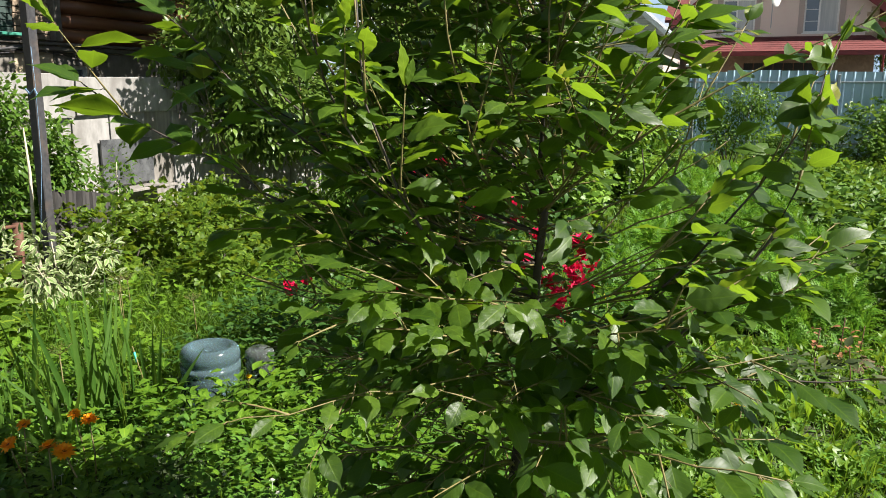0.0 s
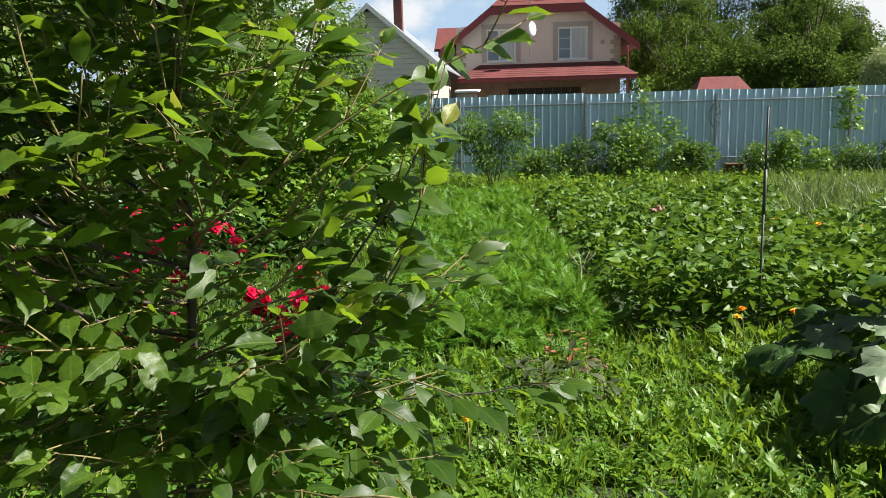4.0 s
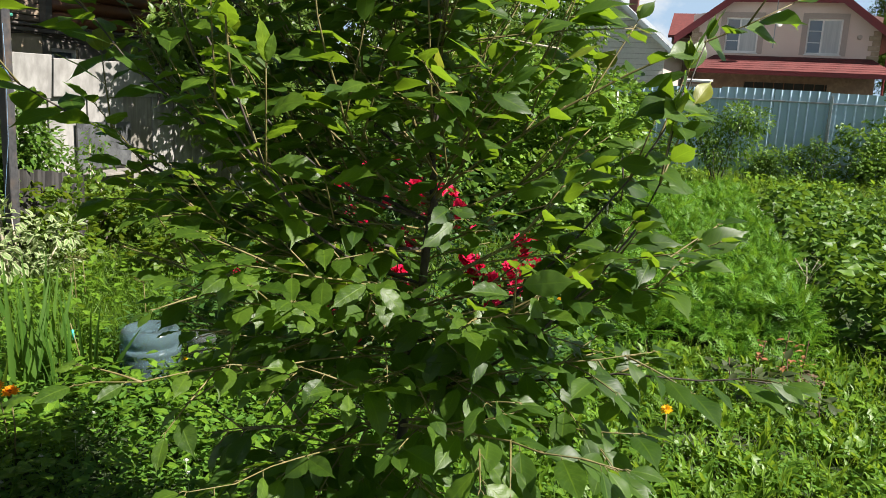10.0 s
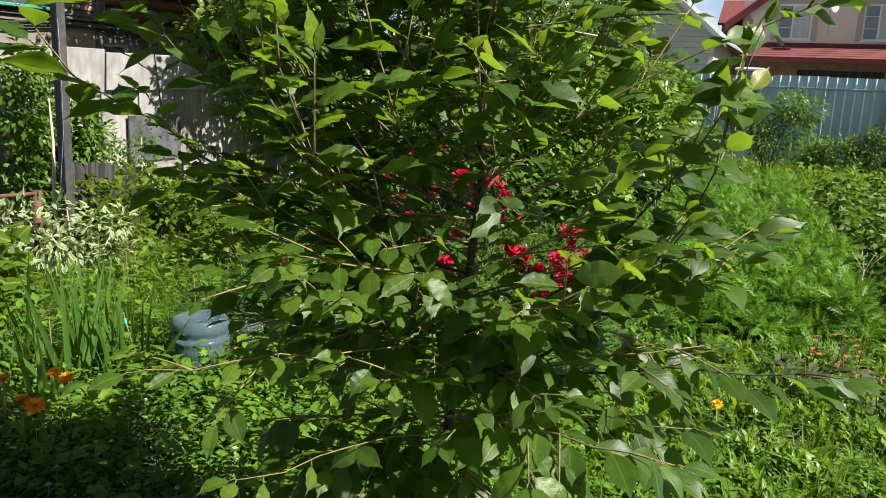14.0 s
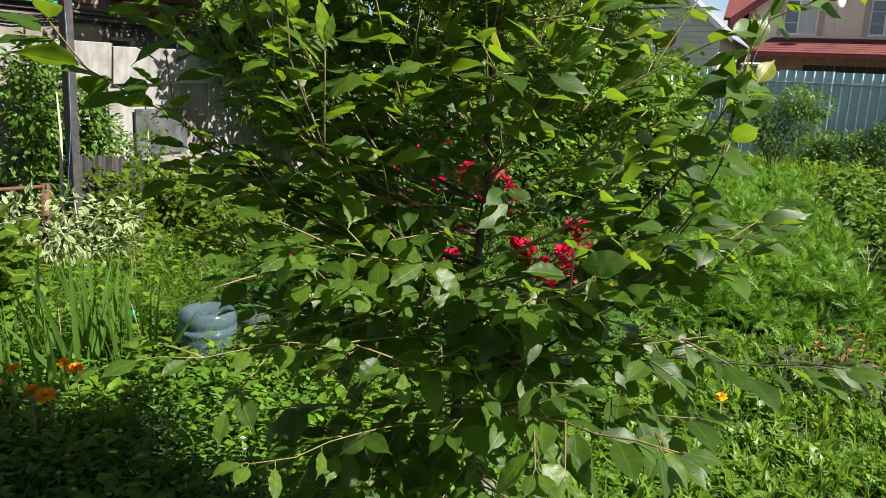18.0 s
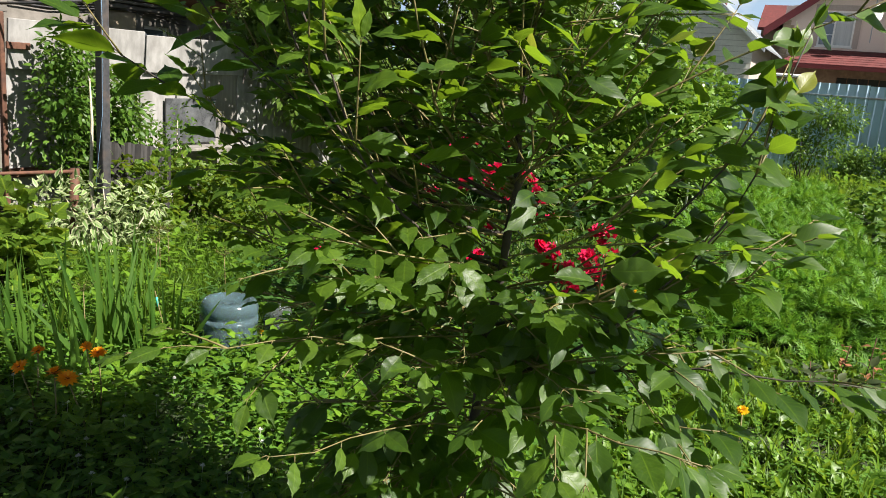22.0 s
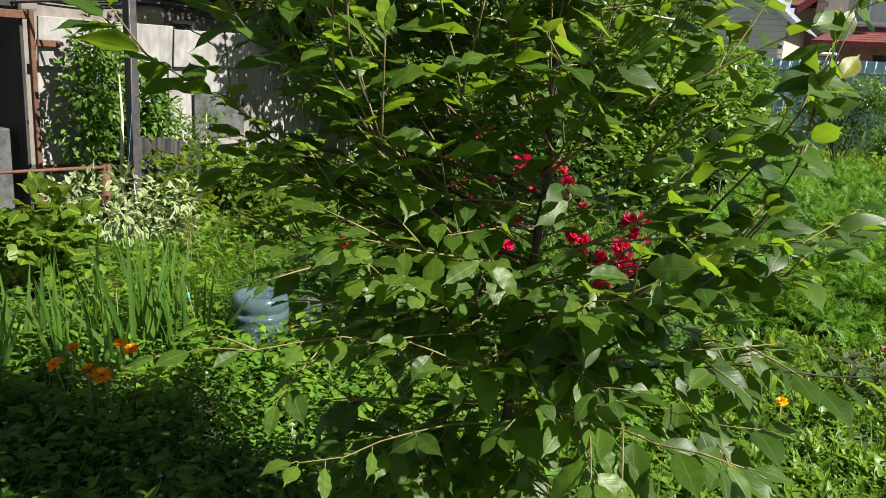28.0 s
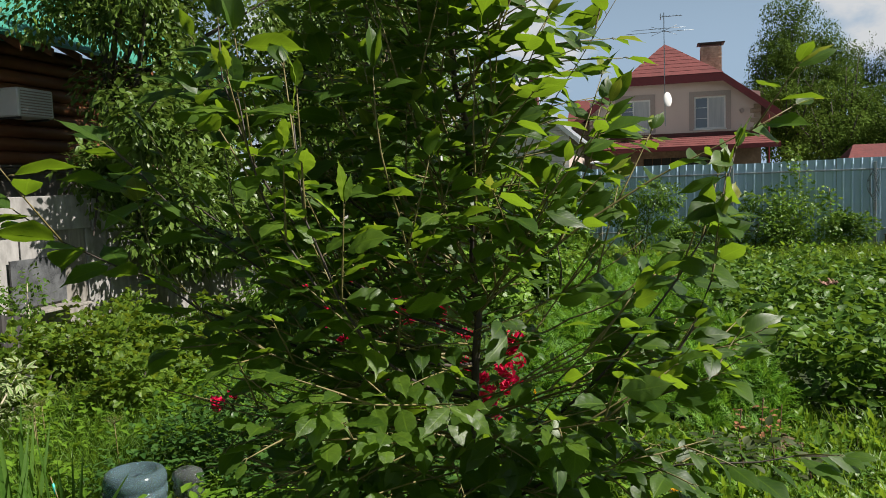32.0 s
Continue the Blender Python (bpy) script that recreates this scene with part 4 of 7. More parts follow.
def build_side_wall():
    w = thing("boundary_wall", "boundary wall of grey asbestos sheets over weathered boards", "wall", (WALL_U, 9, 0), kind="structure")
    y, k = 4.46, 0
    while y < 15:
        L = 1.5 + 0.12 * math.sin(k * 3.1)
        top = 1.80 - 0.03 * (k % 3)
        bm = box(WALL_U + 0.05, WALL_U + 0.075, y + 0.012, y + L - 0.012, 1.38 + 0.02 * (k % 2), top, 0.004)
        bmesh.ops.transform(bm, matrix=Matrix.Translation((WALL_U, y, 1.5)) @ pose(0, 0, 0, 0.8 * math.sin(k * 2.3), 4, 0.5 * math.sin(k)) @ Matrix.Translation((-WALL_U, -y, -1.5)), verts=bm.verts)
        part("sheet", bm, M_SLATE, w)
        y += L
        k += 1
    y, k = 4.46, 0
    while y < 15:
        b = 0.42 + 0.10 * math.sin(k * 5.3)
        part("board", box(WALL_U - 0.015, WALL_U + 0.008 + 0.010 * (k % 3), y + 0.006, y + b - 0.006, 0.02 + 0.02 * (k % 2), 1.42 + 0.03 * math.sin(k * 2.7), 0.004), M_PLANK if k % 4 == 2 else M_SLATE, w)
        y += b
        k += 1
    for z in (0.40, 1.30):
        part("rail", box(WALL_U - 0.09, WALL_U - 0.02, 4.46, 15.2, z, z + 0.09, 0.006), M_PLANK, w)
    part("ledge", box(WALL_U + 0.03, WALL_U + 0.30, 6.2, 7.1, 0.60, 0.63, 0.005), M_PLANK, w)
    part("loose_pane", box(WALL_U + 0.05, WALL_U + 0.07, 6.25, 7.0, 0.66, 1.14), M_FILM, w, "grey sheet leaning on a ledge")
    # rusty gate frame with dark shed doorway beside it
    g = thing("shed_doorway", "dark shed doorway in a rusty steel frame", "doorway", (WALL_U, 4.3, 0))
    part("post", box(WALL_U + 0.03, WALL_U + 0.075, 4.405, 4.45, -0.05, 1.84, 0.006), M_RUST, g)
    part("lintel", box(WALL_U + 0.0, WALL_U + 0.06, 2.4, 4.40, 1.76, 1.83, 0.006), M_RUST, g)
    part("lower_bar", box(WALL_U + 0.02, WALL_U + 0.06, 4.46, 4.80, 0.44, 0.52, 0.006), M_RUST, g)
    part("upper_hinge", box(WALL_U + 0.085, WALL_U + 0.115, 4.44, 4.66, 1.54, 1.60, 0.006), M_RUST, g)
    # back and side boards toned near black to hold the doorway's shade
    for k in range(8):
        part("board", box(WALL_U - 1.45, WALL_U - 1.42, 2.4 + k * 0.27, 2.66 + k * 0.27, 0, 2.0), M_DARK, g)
    for k in range(11):
        y = 2.36 + k * 0.20
        part("upper_board", box(WALL_U - 0.06, WALL_U - 0.035 + 0.008 * (k % 3), y + 0.004, y + 0.196, 1.84 + 0.015 * (k % 2), 2.9 + 0.05 * math.sin(k * 2.1), 0.004), M_DARK if k % 4 == 1 else M_BOARD, g)
    part("roof", slab([(WALL_U + 0.25, 2.1, 2.98), (WALL_U + 0.25, 4.66, 2.98), (WALL_U - 1.6, 4.66, 3.2), (WALL_U - 1.6, 2.1, 3.2)], 0.05), M_PLANK, g)
    part("side_panel", box(WALL_U - 1.45, WALL_U - 0.06, 4.47, 4.50, 1.84, 3.0), M_BOARD, g)
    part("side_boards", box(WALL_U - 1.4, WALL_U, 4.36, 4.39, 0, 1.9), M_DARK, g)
    part("crate", box(WALL_U - 0.25, WALL_U - 0.05, 3.7, 4.25, 0, 0.85, 0.01), M_FILM, g)
    rail = thing("steel_rail", "thin rusty steel rail on a short rusty post", "rail", (-5.1, 4.0, 0))
    pipe("bar", [(-5.75, 2.9, 0.60), (-5.3, 3.6, 0.62), (-4.95, 4.28, 0.64)], 0.014, M_RUST, rail)
    pipe("stump", [(-4.97, 4.3, -0.05), (-4.97, 4.3, 0.3), (-4.96, 4.31, 0.66)], 0.038, M_RUST, rail)
    p = thing("post", "tall dark square steel post with blue cord", "post", (-5.0, 4.63, 0))
    part("shaft", box(-5.045, -4.965, 4.59, 4.67, -0.1, 2.32, 0.006), M_POST, p)
    pipe("cord", [(-4.955, 4.585, 1.98), (-4.93, 4.57, 1.7), (-4.95, 4.585, 1.45), (-4.93, 4.56, 1.1), (-4.97, 4.55, 0.75), (-4.99, 4.53, 0.45)], 0.0016, M_ROPE, p, "blue cord")
    pipe("cord", [(-5.05, 4.585, 1.66), (-5.0, 4.575, 1.62), (-4.955, 4.58, 1.66), (-4.94, 4.6, 1.60)], 0.007, M_ROPE, p, "blue knot")
    pipe("wire", [(-6.5, 4.2, 1.86), (-5.6, 4.45, 1.92), (-5.05, 4.63, 1.98)], 0.012, M_POST, p)
    bm = bmesh.new()
    bmesh.ops.create_grid(bm, x_segments=28, y_segments=4, size=0.5)
    for v in bm.verts:
        v.co = Vector((v.co.x * 0.62, v.co.y * 0.95, 0.018 * math.sin(v.co.x * 38) + 0.03 * noise.noise(v.co * 3)))
    bmesh.ops.solidify(bm, geom=bm.faces, thickness=0.006)
    bmesh.ops.transform(bm, matrix=pose(-5.16, 5.12, 0.34, 66, 8, 62), verts=bm.verts)
    t = new("roofing_sheet", bpy.data.meshes.new("roofing_sheet"))
    bm.to_mesh(t.data), bm.free()
    t.data.materials.append(M_DARK)
    tagged(t, "dark ribbed roofing sheet leaning by the wall", "sheet")


build_side_wall()


# ---------------------------------------------------------------- planting helpers
def area(n, x0, x1, y0, y1, near=0.0):
    """Random places in a rectangle; near > 0 crowds them towards y0."""
    t = rng.random(n) ** (1 + near)
    x, y = x0 + (x1 - x0) * rng.random(n), y0 + (y1 - y0) * t
    return np.stack([x, y, hill(x, y)], 1)


def keep(pos, test):
    return pos[test(pos[:, 0], pos[:, 1])]


def stuff(name, label, category, v, f, u, material):
    ob = new(name, mesh_of(name, v, f, material, u))
    return tagged(ob, label, category, kind="stuff")


def upright(pos, size, templates, lean=0.45):
    n = len(pos)
    way = unit(n) * [lean, lean, 0] + [0, 0, 1]
    up = unit(n) * [1, 1, 0.1]
    return spread(templates, pos, way, up, size)


def rosette(pos, size, templates, low=0.15, high=0.9):
    n = len(pos)
    a = rng.random(n) * 2 * np.pi
    e = low + (high - low) * rng.random(n)
    way = np.stack([np.cos(a) * np.cos(e), np.sin(a) * np.cos(e), np.sin(e)], 1)
    return spread(templates, pos, way, np.array([[0, 0, 1.0]]) + 0.25 * unit(n), size)


def in_dill(x, y):
    return (y > 5.35 + 0.18 * np.sin(x * 7)) & (y < 14.5) & (x > -0.75 - 0.05 * (y - 5)) & (x < 1.10 - 0.088 * (y - 6) + 0.05 * np.sin(y * 5))


def in_bean(x, y):
    return (x > 1.27 - 0.088 * (y - 6) + 0.04 * np.sin(y * 4)) & (y > 5.75 + 0.10 * (x - 1)) & (y < 13.5) & (x < 8) & ~((x > 3.6 + 0.25 * (y - 10)) & (y > 10))


def in_garlic(x, y):
    return (x > 3.7 + 0.25 * (y - 10)) & (y > 10) & (y < 16.5)


def in_bed(x, y):
    return in_dill(x, y) | in_bean(x, y) | in_garlic(x, y)


def off_bottle(x, y):
    return (np.hypot(x + 2.49, y - 3.32) > 0.30) & (np.hypot(x + 2.30, y - 3.52) > 0.2)


# ---------------------------------------------------------------- turf
def build_turf():
    p = keep(area(60000, -6, 6, 0.6, 9, 0.6), lambda x, y: ~in_bed(x, y) & ~((x < -0.3) & (y < 3.0) & (np.sin(x * 91 + y * 57) > 0.1)) & ~((x > -0.6) & (y < 5.4) & (np.sin(x * 83 + y * 61) > -0.6)))
    size = 0.09 + 0.16 * rng.random(len(p)) ** 1.5
    stuff("grass", "long bright green garden grass", "grass", *upright(p, size, T_GRASS, 0.55), M_GRASS)
    p = keep(area(60000, -7, 16, 6, 19.8), lambda x, y: ~in_bed(x, y))
    size = 0.14 + 0.20 * rng.random(len(p))
    wide = [blade(2, 0.07, 0.4, 0.4), blade(2, 0.06, 0.4, 0.15)]
    stuff("grass", "grass along the fence", "grass", *upright(p, size, wide, 0.5), M_GRASS)
    p = keep(area(2200, -5, 8, 5, 19.5), lambda x, y: ~in_bed(x, y))
    stuff("dry_grass", "scattered dry grass stalks", "grass", *upright(p, 0.14 + 0.16 * rng.random(len(p)), [blade(3, 0.02, 0.4, 0.3), blade(3, 0.015, 0.4, 0.5)], 0.4), M_STRAW)
    p = area(16000, -5, 5, -4, 0.7)
    stuff("grass", "mown grass of the lawn", "grass", *upright(p, 0.06 + 0.10 * rng.random(len(p)), T_GRASS, 0.6), M_GRASS)
    # dandelions and other broad weeds between tree and beds
    c = keep(area(2100, -0.9, 3.6, 1.3, 6.0), lambda x, y: ~in_bed(x, y))
    p = np.repeat(c, 13, 0) + rng.normal(size=(len(c) * 13, 3)) * [0.030, 0.030, 0.004]
    grow = np.repeat(0.55 + 0.65 * rng.random(len(c)), 13)
    stuff("broad_weeds", "lush dandelion and plantain leaves in sun", "weeds", *rosette(p, grow * (0.07 + 0.10 * rng.random(len(p))), T_RAGGED + T_WEED[1:2], 0.40, 1.5), M_WEED)
    c = keep(area(1900, -3.8, -0.3, 0.6, 3.3), off_bottle)
    p = np.repeat(c, 9, 0) + rng.normal(size=(len(c) * 9, 3)) * [0.05, 0.05, 0.01]
    p[:, 2] += rng.random(len(p)) * np.repeat(0.06 + 0.16 * rng.random(len(c)), 9)
    stuff("low_weeds", "low weeds in the shade of the tree", "weeds", *rosette(p, 0.026 + 0.034 * rng.random(len(p)), T_POINTED, -0.2, 0.8), M_CLOVER)
    c = area(5200, -4.2, 2.5, 0.6, 5.2)
    p = np.repeat(c, 3, 0) + [0, 0, 0.06] + rng.random((len(c) * 3, 3)) * [0.02, 0.02, 0.06]
    stuff("clover", "clover leaves in the turf", "clover", *rosette(p, 0.022 + 0.014 * rng.random(len(p)), T_SIMPLE, -0.1, 0.5), M_CLOVER)
    c = keep(area(420, -3.8, -0.4, 0.7, 3.2), off_bottle)
    p = np.repeat(c, 9, 0) + rng.normal(size=(len(c) * 9, 3)) * [0.04, 0.04, 0.0]
    p[:, 2] += 0.03 + 0.20 * rng.random(len(p))
    stuff("leafy_weeds", "nettle-like leafy weeds under the tree", "weeds", *rosette(p, 0.045 + 0.045 * rng.random(len(p)), T_POINTED, -0.3, 0.6), M_WEED)
    p = keep(area(9000, -0.9, 4.2, 1.3, 5.9), lambda x, y: ~in_bed(x, y))
    stuff("grass", "bright grass among the dandelions", "grass", *upright(p, 0.08 + 0.14 * rng.random(len(p)), T_GRASS, 0.7), M_GRASS)
    # taller leafy weeds round the bottle and the rose
    c = keep(area(300, -4.3, -0.2, 3.0, 5.6), off_bottle)
    p = np.repeat(c, 14, 0) + rng.normal(size=(len(c) * 14, 3)) * [0.05, 0.05, 0.0]
    p[:, 2] += 0.04 + 0.22 * rng.random(len(p))
    stuff("leafy_weeds", "leafy green weeds round the roses", "weeds", *rosette(p, 0.05 + 0.05 * rng.random(len(p)), T_SIMPLE, -0.2, 0.8), M_WEED)
    c = keep(area(520, -2.9, -0.3, 3.3, 5.0), off_bottle)
    p = np.repeat(c, 14, 0) + rng.normal(size=(len(c) * 14, 3)) * [0.06, 0.06, 0.0]
    p[:, 2] += 0.04 + 0.42 * rng.random(len(p)) * np.repeat(0.4 + 0.6 * rng.random(len(c)), 14)
    stuff("leafy_weeds", "dark leafy undergrowth round the roses", "weeds", *rosette(p, 0.04 + 0.035 * rng.random(len(p)), T_POINTED, -0.3, 0.8), M_ROSELEAF)
    c = keep(area(900, -3, 13, 12.5, 19.6), lambda x, y: ~in_bed(x, y))
    p = np.repeat(c, 9, 0) + rng.normal(size=(len(c) * 9, 3)) * [0.10, 0.10, 0.0]
    p[:, 2] += 0.05 + 0.30 * rng.random(len(p)) * np.repeat(rng.random(len(c)), 9)
    stuff("leafy_weeds", "rough leafy weeds before the steel fence", "weeds", *rosette(p, 0.09 + 0.08 * rng.random(len(p)), T_SIMPLE, -0.2, 1.0), M_WEED)
    p = keep(area(9000, -4.6, -2.0, 3.3, 6.2), off_bottle)
    stuff("grass", "thick fine bright grass", "grass", *upright(p, 0.14 + 0.14 * rng.random(len(p)), T_GRASS, 0.7), M_GRASS)


build_turf()


# ---------------------------------------------------------------- vegetable beds
def build_beds():
    c = keep(area(2300, -1.3, 1.0, 5.2, 14.5, 0.35), in_dill)
    k = 16
    p = np.repeat(c, k, 0)
    n = len(p)
    dome = unit(n)
    dome[:, 2] = np.abs(dome[:, 2])
    high = np.repeat((0.05 + 0.25 * rng.random(len(c))) * np.clip((c[:, 1] - 5.1) / 0.8, 0.2, 1) + 0.06 * np.sin(c[:, 0] * 5 + 2 * np.sin(c[:, 1])) * np.sin(c[:, 1] * 3.1), k)
    p = p + dome * [0.075, 0.075, 0.09] * (0.5 + 0.5 * rng.random((n, 1))) + np.stack([np.zeros(n), np.zeros(n), high], 1)
    way = dome * [1, 1, 0.6] + 0.45 * unit(n) + [0, 0, 0.12]
    fern = blade(2, 0.15, 0.2, 0.3)
    fv, ff = [fern[0]], [fern[1]]
    uv = [fern[2]]
    for q in range(4):
        for s in (-1, 1):
            m = np.array(pose(0.22 + 0.18 * q, 0, -0.03 * q, 8 * s, 0, 48 * s))
            fv.append(fern[0] * (0.42 - 0.06 * q) @ m[:3, :3].T + m[:3, 3])
            ff.append(fern[1] + len(fern[0]) * (1 + 2 * q + (s > 0)))
            uv.append(fern[2])
    tpl = [(np.concatenate(fv), np.concatenate(ff), np.concatenate(uv))]
    v, f, u = spread(tpl, p, way, unit(n) * 0.6 + [0, 0, 0.8], 0.085 + 0.075 * rng.random(n))
    stuff("carrot_bed", "dense feathery bright green carrot tops in a bed", "vegetable bed", v, f, u, M_DILL)

    def bean(n, x0, x1, y0, y1):
        c = keep(area(n, x0, x1, y0, y1, 0.5), in_bean)
        k = 26
        p = np.repeat(c, k, 0)
        off = rng.normal(size=(len(p), 3)) * 0.12
        dome = np.exp(-(off[:, 0] ** 2 + off[:, 1] ** 2) / 0.06) * (0.4 + 0.6 * rng.random(len(p)) ** 0.5)
        edge = np.clip((p[:, 0] - 1.17 + 0.088 * (p[:, 1] - 6)) / 0.06, 0.8, 1) * np.clip((p[:, 1] - 5.6) / 0.25, 0.6, 1)
        top = (0.58 + 0.09 * np.sin(p[:, 0] * 2.1) * np.sin(p[:, 1] * 1.7)) * (0.75 + 0.25 * edge)
        p = p + off * [1, 1, 0] + np.stack([np.zeros(len(p)), np.zeros(len(p)), top * dome * np.repeat(0.72 + 0.42 * rng.random(len(c)), k)], 1)
        return p
    p = bean(1250, 0.8, 8.0, 5.7, 13.5)
    a = rng.random(len(p)) * 2 * np.pi
    way = np.stack([np.cos(a), np.sin(a), -0.6 + 1.1 * rng.random(len(p))], 1)
    v, f, u = spread(T_POINTED, p, way, unit(len(p)) * 1.2 + [0, 0, 1], 0.080 + 0.065 * rng.random(len(p)))
    stuff("bean_bed", "thick bed of dark green bean plants", "vegetable bed", v, f, u, M_BEAN)
    p = keep(area(4200, 3.6, 10, 10, 16.5), in_garlic)
    v, f, u = upright(p, 0.35 + 0.3 * rng.random(len(p)), [blade(4, 0.05, 0.5, 0.5), blade(4, 0.04, 0.5, 0.9), blade(3, 0.045, 0.4, 0.15)], 0.5)
    stuff("garlic_bed", "rows of pale green garlic blades", "vegetable bed", v, f, u, M_GARLIC)


build_beds()


# ---------------------------------------------------------------- bushes and trees
def blobs(n, balls, hollow=0.45, flat=1.0):
    """Places in a cloud of balls (x, y, z, r): denser near their skins, with gaps."""
    balls = np.asarray(balls, float)
    w = balls[:, 3] ** 2
    k = rng.choice(len(balls), n, p=w / w.sum())
    d = unit(n)
    r = balls[k, 3] * (hollow + (1 - hollow) * rng.random(n) ** 0.5)
    p = balls[k, :3] + d * r[:, None] * [1, 1, flat]
    return p, d


def bush(name, label, category, at, balls, n, size, templates, material, stems=5, height=None, group="", droop=0.2, stem_mat=None):
    b = thing(name, label, category, (at[0], at[1], 0), group)
    p, d = blobs(n, balls, 0.25)
    ok = p[:, 2] > 0.03
    p, d = p[ok], d[ok]
    leaves_at("foliage", p, size * (0.7 + 0.6 * rng.random(len(p))), templates, material, b, droop=droop, out=d)
    bl = np.asarray(balls)
    for k in range(stems):
        q = bl[k % len(bl)]
        tip = q[:3] + unit(1)[0] * q[3] * 0.5
        foot = np.array([at[0] + 0.08 * rng.normal(), at[1] + 0.08 * rng.normal(), -0.02])
        mid = (foot + tip) / 2 + unit(1)[0] * 0.08
        pipe("stem", [foot, mid, tip], [0.012, 0.009, 0.004], stem_mat or M_BARK, b, sides=5)
    return b


def tree(name, label, at, height, trunk_r, balls, n, size, material, templates=None, group="", lean=(0, 0)):
    t = thing(name, label, "tree", (at[0], at[1], 0), group)
    zs = np.linspace(0, 1, 7)
    pts = np.stack([at[0] + lean[0] * zs ** 1.5 + 0.06 * np.sin(zs * 5) * height / 5, at[1] + lean[1] * zs ** 1.5, zs * height * 0.8 - 0.1 * (zs == 0)], 1)
    pipe("trunk", pts, trunk_r * (1 - 0.75 * zs), M_BARK, t)
    for q in np.asarray(balls, float)[::max(1, len(balls) // 14)]:
        foot = pts[min(5, 2 + int(3 * rng.random()))]
        mid = foot * 0.45 + q[:3] * 0.55 + unit(1)[0] * 0.15 * q[3]
        pipe("limb", [foot, mid, q[:3], q[:3] + (q[:3] - foot) * 0.25], trunk_r * np.array([0.42, 0.26, 0.12, 0.05]), M_BARK, t, sides=6)
    p, d = blobs(n, balls, 0.35)
    leaves_at("crown", p, size * (0.7 + 0.6 * rng.random(len(p))), templates or T_SIMPLE, material, t, droop=0.45, out=d)
    return t


def scattered_balls(n, centre, radius, r0, r1):
    d = unit(n) * rng.random((n, 1)) ** 0.4
    return np.concatenate([np.asarray(centre) + d * radius, (r0 + (r1 - r0) * rng.random(n))[:, None]], 1)


